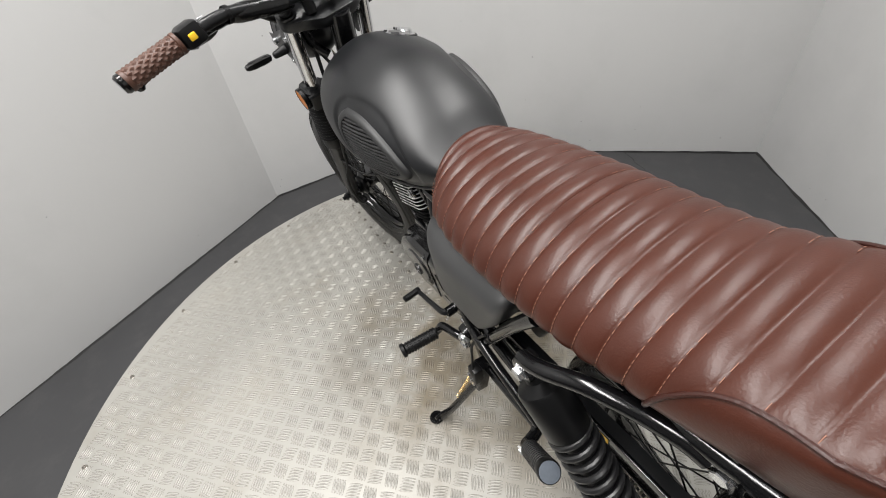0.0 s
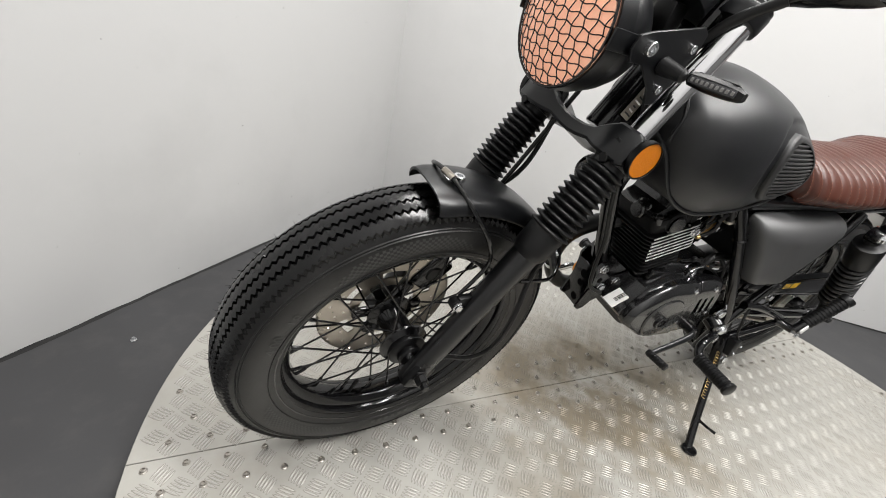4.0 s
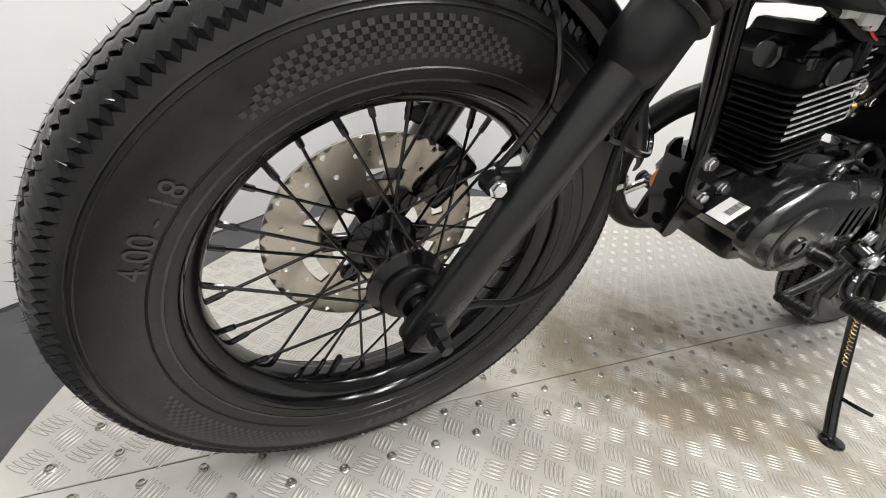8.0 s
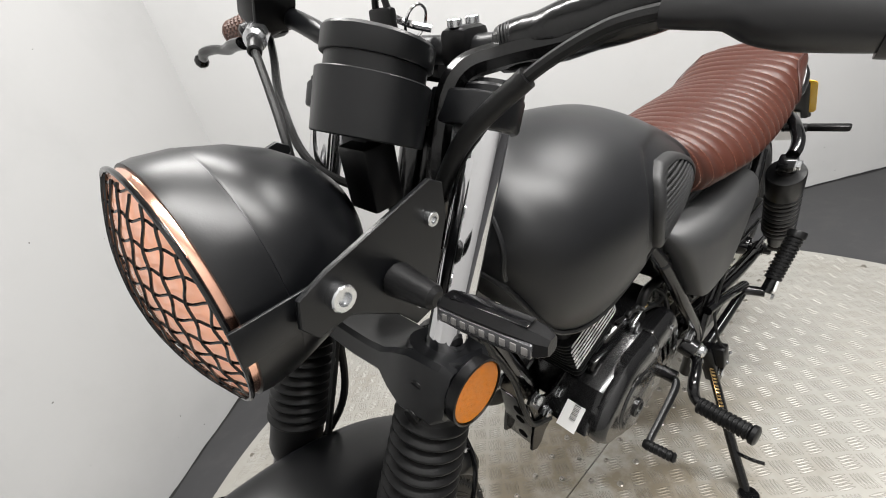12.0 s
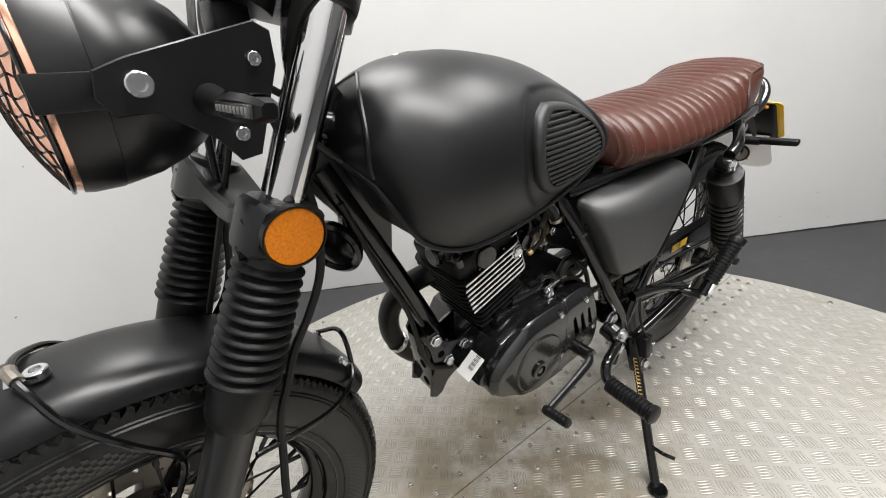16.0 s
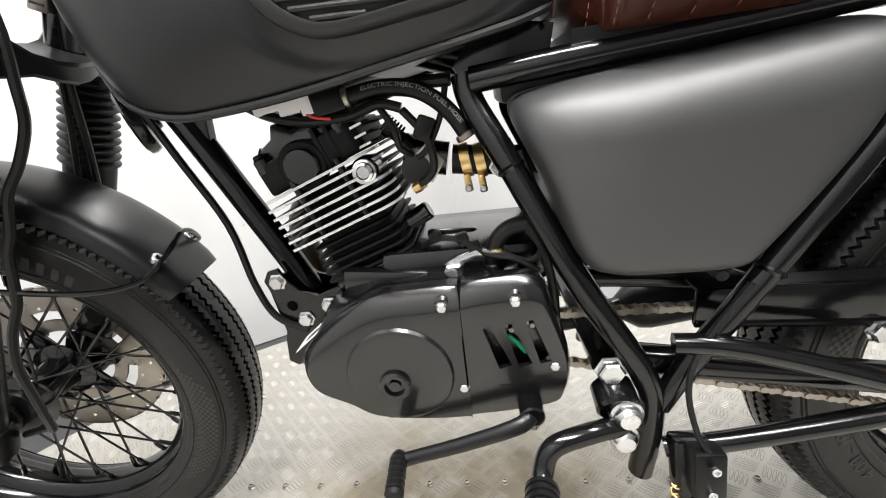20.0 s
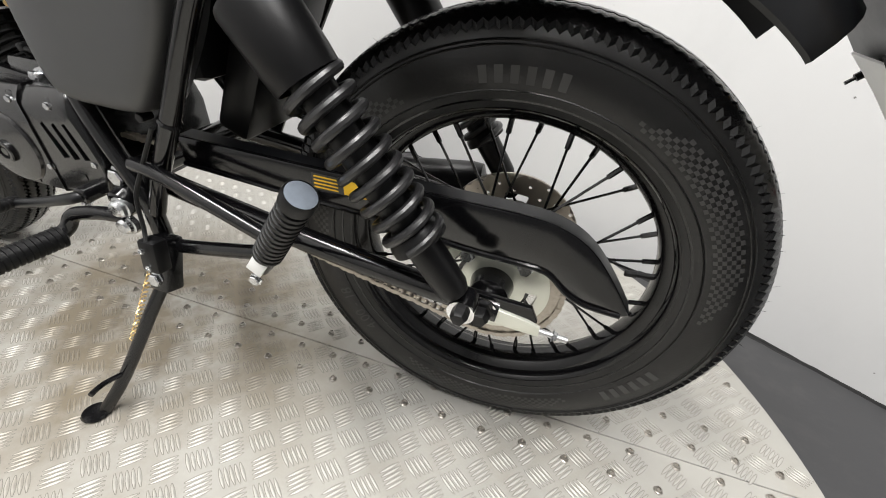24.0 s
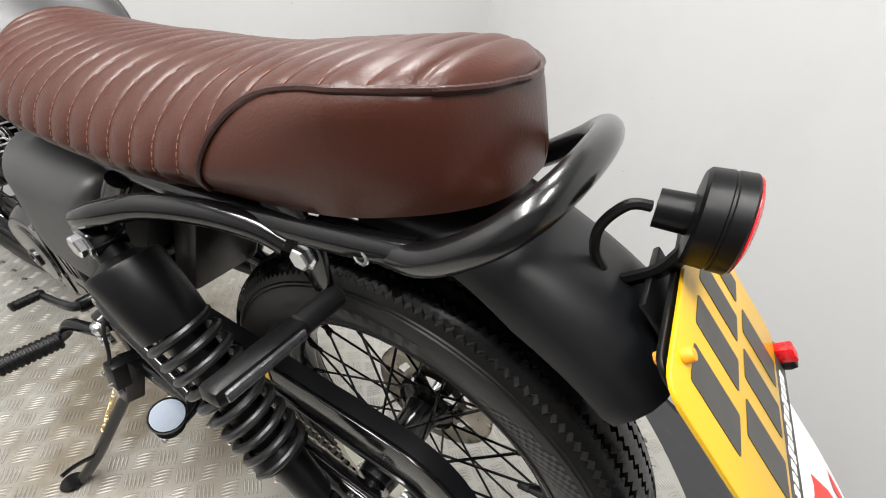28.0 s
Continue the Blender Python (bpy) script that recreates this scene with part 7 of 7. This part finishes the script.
for i in range(count):
    s0 = cum[-1] * i / count
    k = max(j for j in range(len(cum)) if cum[j] <= s0)
    k = min(k, len(loop) - 2)
    u = (s0 - cum[k]) / (cum[k + 1] - cum[k])
    p = loop[k].lerp(loop[k + 1], u)
    d = (loop[k + 1] - loop[k]).normalized()
    m = B @ Matrix(((d.x, -d.z, 0, p.x), (0, 0, 1 if True else -1, p.y), (d.z, d.x, 0, p.z), (0, 0, 0, 1)))
    wid = 1.0 if i % 2 else 0.80
    copy_part("chain_link", LINK, m @ Matrix.Diagonal((1, 1, wid, 1)), swing)
# chain guard
CG = [(-0.130, 0.462), (-0.323, 0.458), (-0.506, 0.457), (-0.610, 0.456), (-0.655, 0.448), (-0.690, 0.428), (-0.722, 0.393), (-0.752, 0.352), (-0.742, 0.346), (-0.700, 0.349), (-0.672, 0.362), (-0.645, 0.384), (-0.600, 0.388), (-0.540, 0.390), (-0.400, 0.405), (-0.300, 0.410), (-0.130, 0.420)]
top_line = [(p.x, p.y) for p in smooth_path([(*q, 0) for q in CG[:8]], 4)]
guard = bp("chain_guard", slab(top_line + CG[8:], -0.098, -0.090, CO, 0.002), GLOSS, None, "gloss black chain guard with warning sticker")
rings = []
for i, (x, z) in enumerate(top_line):
    (xa, za), (xb, zb) = top_line[max(i - 1, 0)], top_line[min(i + 1, len(top_line) - 1)]
    l = math.hypot(xb - xa, zb - za)
    nx, nz = -(zb - za) / l, (xb - xa) / l
    rings.append([V(x, 0.0955, z), V(x, 0.070, z), V(x + nx * 0.003, 0.070, z + nz * 0.003), V(x + nx * 0.003, 0.0955, z + nz * 0.003)])
bp("guard_flange", loft(rings), MATTE, guard, angle=50)
bp("guard_lip", tube([(x, 0.098, z + 0.002) for x, z in CG[8:]], 0.0035, 8, 3), GLOSS, guard)
bolt((-0.306, 0.100, 0.403), (0, 1, 0), guard, 1.4)
sti = bp("warning_sticker", box((0.080, 0.0008, 0.022), Matrix.Translation((-0.376, 0.0988, 0.441)), 0), INK, None, "black and yellow warning sticker")
bp("sticker_block", box((0.034, 0.0006, 0.020), Matrix.Translation((-0.398, 0.0995, 0.441)), 0), YLABEL, sti)
for k in range(4):
    bp("sticker_line", box((0.034, 0.0006, 0.0018), Matrix.Translation((-0.356, 0.0995, 0.4335 + k * 0.005)), 0), YLABEL, sti)
# shocks
for s in (1, -1):
    t0, t1 = V(-0.330, s * 0.166, 0.672), V(-0.562, s * 0.158, 0.358)
    d = (t1 - t0).normalized()
    L = (t1 - t0).length
    um = frame_to(t0, t1)
    sh = bp("shock_absorber", lathe([(0, 0.0), (0.014, 0.0), (0.016, 0.022), (0.022, 0.026), (0.0335, 0.030), (0.0352, 0.034), (0.0345, 0.092), (0.0335, 0.108), (0.0318, 0.108), (0.0318, 0.060), (0, 0.058)], um, 28), PLASTIC, None, "black coil-over shock absorber")
    bp("top_eye", lathe([(0.0, -0.014), (0.018, -0.014), (0.019, -0.010), (0.019, 0.010), (0.018, 0.014), (0, 0.014)], Matrix.Translation(t0) @ pose(0, 0, 0, 90, 0, 0), 20), GLOSS, sh)
    bp("damper_body", lathe([(0, 0.10), (0.0205, 0.10), (0.0205, 0.27), (0.032, 0.286), (0.0325, 0.296), (0.0205, 0.300), (0.0195, 0.362), (0.016, 0.372), (0, 0.375)], um, 24), PLASTIC, sh)
    turns = 9.5
    pts = []
    for k in range(int(turns * 18) + 1):
        a = 2 * math.pi * k / 18
        h = 0.108 + (0.292 - 0.108) * k / (turns * 18)
        pts.append(um @ V(0.0300 * math.cos(a), 0.0300 * math.sin(a), h))
    bp("coil_spring", tube(pts, 0.0054, 10, 1), SPRING, sh, "satin black coil spring")
    bp("bottom_eye", lathe([(0.0, -0.014), (0.016, -0.014), (0.017, 0.0), (0.016, 0.014), (0, 0.014)], Matrix.Translation(t1) @ pose(0, 0, 0, 90, 0, 0), 20), GLOSS, sh)
    bp("bottom_washer", lathe([(0.009, 0), (0.0165, 0), (0.0165, 0.0035), (0.009, 0.0035)], frame_to(t1 + V(0, s * 0.0125, 0), t1 + V(0, s, 0)), 20, None, True), CHROME, sh)
    bp("bottom_nut", lathe([(0.0135, 0), (0.0135, 0.003), (0.0105, 0.004), (0.0105, 0.011), (0.008, 0.016), (0, 0.017)], frame_to(t1 + V(0, s * 0.012, 0), t1 + V(0, s, 0)), 6), PLASTIC, sh)
    bolt(t0 + V(0, s * 0.014, 0), (0, s, 0), sh, 1.4)
# seat rails, grab loop
gr = bp("grab_rail", tube([(-0.555, 0.096, 0.734), (-0.615, 0.099, 0.739), (-0.652, 0.102, 0.748), (-0.692, 0.094, 0.778), (-0.714, 0.066, 0.802), (-0.722, 0.0, 0.812), (-0.714, -0.066, 0.802), (-0.692, -0.094, 0.778), (-0.652, -0.102, 0.748), (-0.615, -0.099, 0.739), (-0.555, -0.096, 0.734)], 0.0125, 16, 6), COVER, None, "satin black tubular grab loop")
for s in (1, -1):
    bp("side_rail", tube([(-0.326, s * 0.171, 0.694), (-0.345, s * 0.171, 0.703), (-0.370, s * 0.166, 0.714), (-0.410, s * 0.150, 0.726), (-0.460, s * 0.132, 0.729), (-0.505, s * 0.118, 0.724), (-0.530, s * 0.113, 0.716)], 0.0115, 14, 6), GLOSS, gr)
    bp("rail_bracket", slab([(-0.500, 0.755), (-0.545, 0.755), (-0.562, 0.715), (-0.566, 0.680), (-0.548, 0.672), (-0.530, 0.700), (-0.505, 0.715)], -0.003, 0.003, Matrix.Translation((0, s * 0.108, 0)) @ CO, 0.001), GLOSS, gr)
    bolt((-0.545, s * 0.112, 0.7105), (0, s, 0), gr, 1.3)
    for x in (-0.578, -0.606):
        bolt((x + 0.003, s * 0.107, 0.735), (0, s, 0), gr, 1.0, None, CAP)
    # rear indicator
    ri = bp("indicator_rear", rod((-0.569, s * 0.105, 0.6765), (-0.570, s * 0.152, 0.6785), 0.010, 14, 0.003), RUBBER, None, "slim black rear indicator")
    bp("indicator_body", box((0.020, 0.078, 0.015), Matrix.Translation((-0.572, s * 0.186, 0.682)) @ pose(0, 0, 0, s * 4, 10, s * 2), 0.005), PLASTIC, ri)
    bp("indicator_lens", box((0.005, 0.066, 0.0085), Matrix.Translation((-0.5822, s * 0.186, 0.6838)) @ pose(0, 0, 0, s * 4, 10, s * 2), 0.002), SMOKED, ri)
# rear mudguard
REARG = [88 + i * 37.5 / 26 for i in range(27)]
rings = [guard_ring(V(RA.x, 0, RA.z), 0.434 - 0.010 * max(0, (a - 100) / 34), 0.074 * (0.95 if a > 124.5 else 1), a, 0.034 + 0.018 * min(max((a - 96) / 14, 0), 1)) for a in REARG]
rm_ = bp("rear_mudguard", loft(rings), SATIN, None, "satin black rear mudguard")
# tail lamp
tlm = frame_to((-0.779, 0.0, 0.781), (-0.879, 0.0, 0.789))
tl = bp("tail_light", lathe([(0, -0.010), (0.0135, -0.010), (0.0140, 0.011), (0.030, 0.012), (0.0325, 0.014), (0.0330, 0.026), (0.0322, 0.0268), (0.0322, 0.0282), (0.0330, 0.029), (0.0330, 0.038), (0.031, 0.040)], tlm, 40), PLASTIC, None, "round black tail light with red lens")
bp("tail_lens", lathe([(0.0315, 0.037), (0.0315, 0.0405), (0.025, 0.0430), (0.0, 0.0440)], tlm, 40), REDLENS, tl, "red domed lens")
bp("tail_cable", tube([(-0.766, 0.004, 0.782), (-0.752, 0.008, 0.780), (-0.740, 0.010, 0.760), (-0.742, 0.010, 0.738), (-0.752, 0.010, 0.724)], 0.0042, 8, 6), WIRE, tl)
bp("tail_arm", tube([(-0.800, 0.0, 0.762), (-0.790, 0.0, 0.735), (-0.770, 0.0, 0.715)], 0.009, 8, 4, flat=0.6), PLASTIC, tl)
bp("tail_bracket", box((0.036, 0.080, 0.006), Matrix.Translation((-0.796, 0.0, 0.716)) @ pose(0, 0, 0, 0, -44, 0), 0.002), PLASTIC, tl)
# number plate: local x to the bike's left, y up the plate, z facing back
PN = V(-0.698, 0, 0.7155).normalized()
PU = V(0.7155, 0, 0.698).normalized()
PLM = Matrix(((0, PU.x, PN.x, -0.8585), (-1, 0, 0, -0.008), (0, PU.z, PN.z, 0.6815), (0, 0, 0, 1)))
plate = bp("number_plate", slab(rrect(0.234, 0.162, 0.016), 0.0, 0.003, PLM @ pose(-0.004, 0, 0), 0.0006), YELLOW, None, "yellow number plate with dark characters")
for y, n, w in ((0.030, 4, 0.052), (-0.043, 3, 0.052)):
    for k in range(n):
        x = (k - (n - 1) / 2) * w
        bp("character_bar", slab(rrect(0.032, 0.062, 0.002), 0.0032, 0.0036, PLM @ pose(x, y, 0), 0), PLATEBAR, plate)
strip = bp("dealer_strip", slab(rrect(0.222, 0.027, 0.011), -0.002, 0.0025, PLM @ pose(0, -0.0935, 0), 0.0006), PLATEBAR, plate, "dark strip along the plate's lower edge")
for k in range(13):
    bp("strip_mark", box((0.0075, 0.0120 if k in (4, 7, 9) else 0.0085, 0.0006), PLM @ pose(-0.056 + k * 0.0105, -0.0935, 0.0028), 0), LABEL, strip)
for r, z, mt in ((0.0115, 0.0027, LABEL), (0.0090, 0.0031, BLUEINK), (0.0052, 0.0035, LABEL), (0.0034, 0.0039, ORANGE)):
    bp("round_emblem", lathe([(0, 0.0004), (r, 0.0004), (r, 0)], PLM @ pose(-0.094, -0.0935, z), 24), mt, strip)
bp("backing", slab(rrect(0.20, 0.190, 0.012), -0.006, -0.002, PLM @ pose(-0.006, -0.012, 0), 0.001), PLASTIC, plate)
# white tail of the rear mudguard, crowned across, with a red painted sign on it
tail_line = [(p.x, p.y) for p in smooth_path([(-0.898, 0.630, 0), (-0.936, 0.598, 0), (-0.967, 0.569, 0), (-0.9985, 0.539, 0), (-1.020, 0.517, 0), (-1.036, 0.5005, 0), (-1.050, 0.486, 0)], 5)]


def on_tail(y, k, lift):
    """A point on the crowned tail sheet, k along its line, lifted off its outer face."""
    i = min(max(int(k), 0), len(tail_line) - 2)
    p, q = V(tail_line[i][0], 0, tail_line[i][1]), V(tail_line[i + 1][0], 0, tail_line[i + 1][1])
    d = (q - p).normalized()
    return p + (q - p) * (k - i) + V(d.z, 0, -d.x) * (0.010 * min(max((-0.932 - p.x) / 0.035, 0), 1) * (1 - ((y + 0.004) / 0.084) ** 2) + lift) + V(0, y, 0)


rings = []
for k in range(len(tail_line)):
    e = max((-0.995 - tail_line[k][0]) / 0.056, 0)
    w = 0.084 * math.sqrt(max(1 - e * e, 0.06))
    ys = [-0.004 + w * (q / 6 - 1) for q in range(13)]
    rings.append([on_tail(y, k, 0) for y in ys] + [on_tail(y, k, -0.0024) for y in ys[::-1]])
bp("white_tail", loft(rings), WHITEP, plate, "white crowned tail piece with red strokes", angle=40)
for (y0, k0), (y1, k1), w in (((-0.003, 6.6), (-0.006, 21.0), 0.011), ((-0.041, 12.4), (-0.022, 21.0), 0.010)):
    for lift, mt, label in ((0.0008, REDP, "red painted stroke"), (-0.0034, REDFADE, "faded red stroke showing through")):
        bm, rows = bmesh.new(), []
        for q in range(9):
            y, k = y0 + (y1 - y0) * q / 8, k0 + (k1 - k0) * q / 8
            rows.append([bm.verts.new(on_tail(y + e, k, lift)) for e in (-w, 0, w)])
        for a, b in zip(rows, rows[1:]):
            for q in range(2):
                bm.faces.new((a[q], a[q + 1], b[q + 1], b[q]))
        bp("red_stroke", bm, mt, plate, label)
for x, y, mt in ((-0.086, 0.0715, ORANGE), (0.086, 0.0715, ORANGE), (0.096, -0.100, PLASTIC), (-0.063, -0.100, PLASTIC)):
    big = 1.7 if mt is PLASTIC else 1.1
    bp("plate_screw", lathe([(0.0044 * big, 0), (0.0046 * big, 0.003 * big), (0.0036 * big, 0.006 * big), (0, 0.007 * big)], PLM @ pose(x, y, 0.003), 12), mt, plate)
    bp("screw_tail", rod(PLM @ V(x, y, -0.002), PLM @ V(x, y, -0.012), 0.0045, 10), mt, plate)
    if mt is PLASTIC and x > 0:
        bp("screw_tip", rod(PLM @ V(x, y, -0.010), PLM @ V(x, y, -0.0215), 0.0022, 8), mt, plate)
bp("red_cap", box((0.013, 0.016, 0.015), PLM @ pose(0.0960, -0.0885, 0.0095), 0.002), REDLENS, plate, "small square red cap")
bp("reflector_stem", tube([(-0.880, 0.006, 0.640), (-0.912, 0.006, 0.606), (-0.950, 0.002, 0.572), (-0.962, -0.002, 0.556)], 0.0046, 10, 4), PLASTIC, plate)
bp("reflector_back", lathe([(0, 0.0005), (0.0215, 0), (0.0245, 0), (0.0262, 0.001), (0.0264, 0.0062), (0.0250, 0.0068)], frame_to((-0.964, -0.004, 0.551), (-1.064, -0.010, 0.541)), 28), PLASTIC, plate)
bp("reflector_pad", lathe([(0.006, -0.0016), (0.0190, -0.0014), (0.0215, 0.0002)], frame_to((-0.964, -0.004, 0.551), (-1.064, -0.010, 0.541)), 28), CHIP, plate, "bare grey backing of the reflector")
bp("reflector_nut", rod((-0.946, -0.002, 0.552), (-0.963, -0.004, 0.551), 0.0042, 10), BRASS, plate)
rr = bp("rear_reflector", lathe([(0, 0.005), (0.0245, 0.005), (0.0254, 0.0068), (0.0245, 0.0086), (0, 0.0094)], frame_to((-0.964, -0.004, 0.551), (-1.064, -0.010, 0.541)), 28), REDLENS, plate, "round red rear reflector")

# a loose fastener on the floor beside the turntable
loose = lathe([(0.009, 0.0), (0.009, 0.004), (0.0045, 0.005), (0.0045, 0.012), (0, 0.012)], pose(1.39, -0.41, FLOOR_Z + 0.0005), 6)
tagged(part("loose_bolt", loose, ZINC), "small loose steel bolt lying on the floor", "bolt")
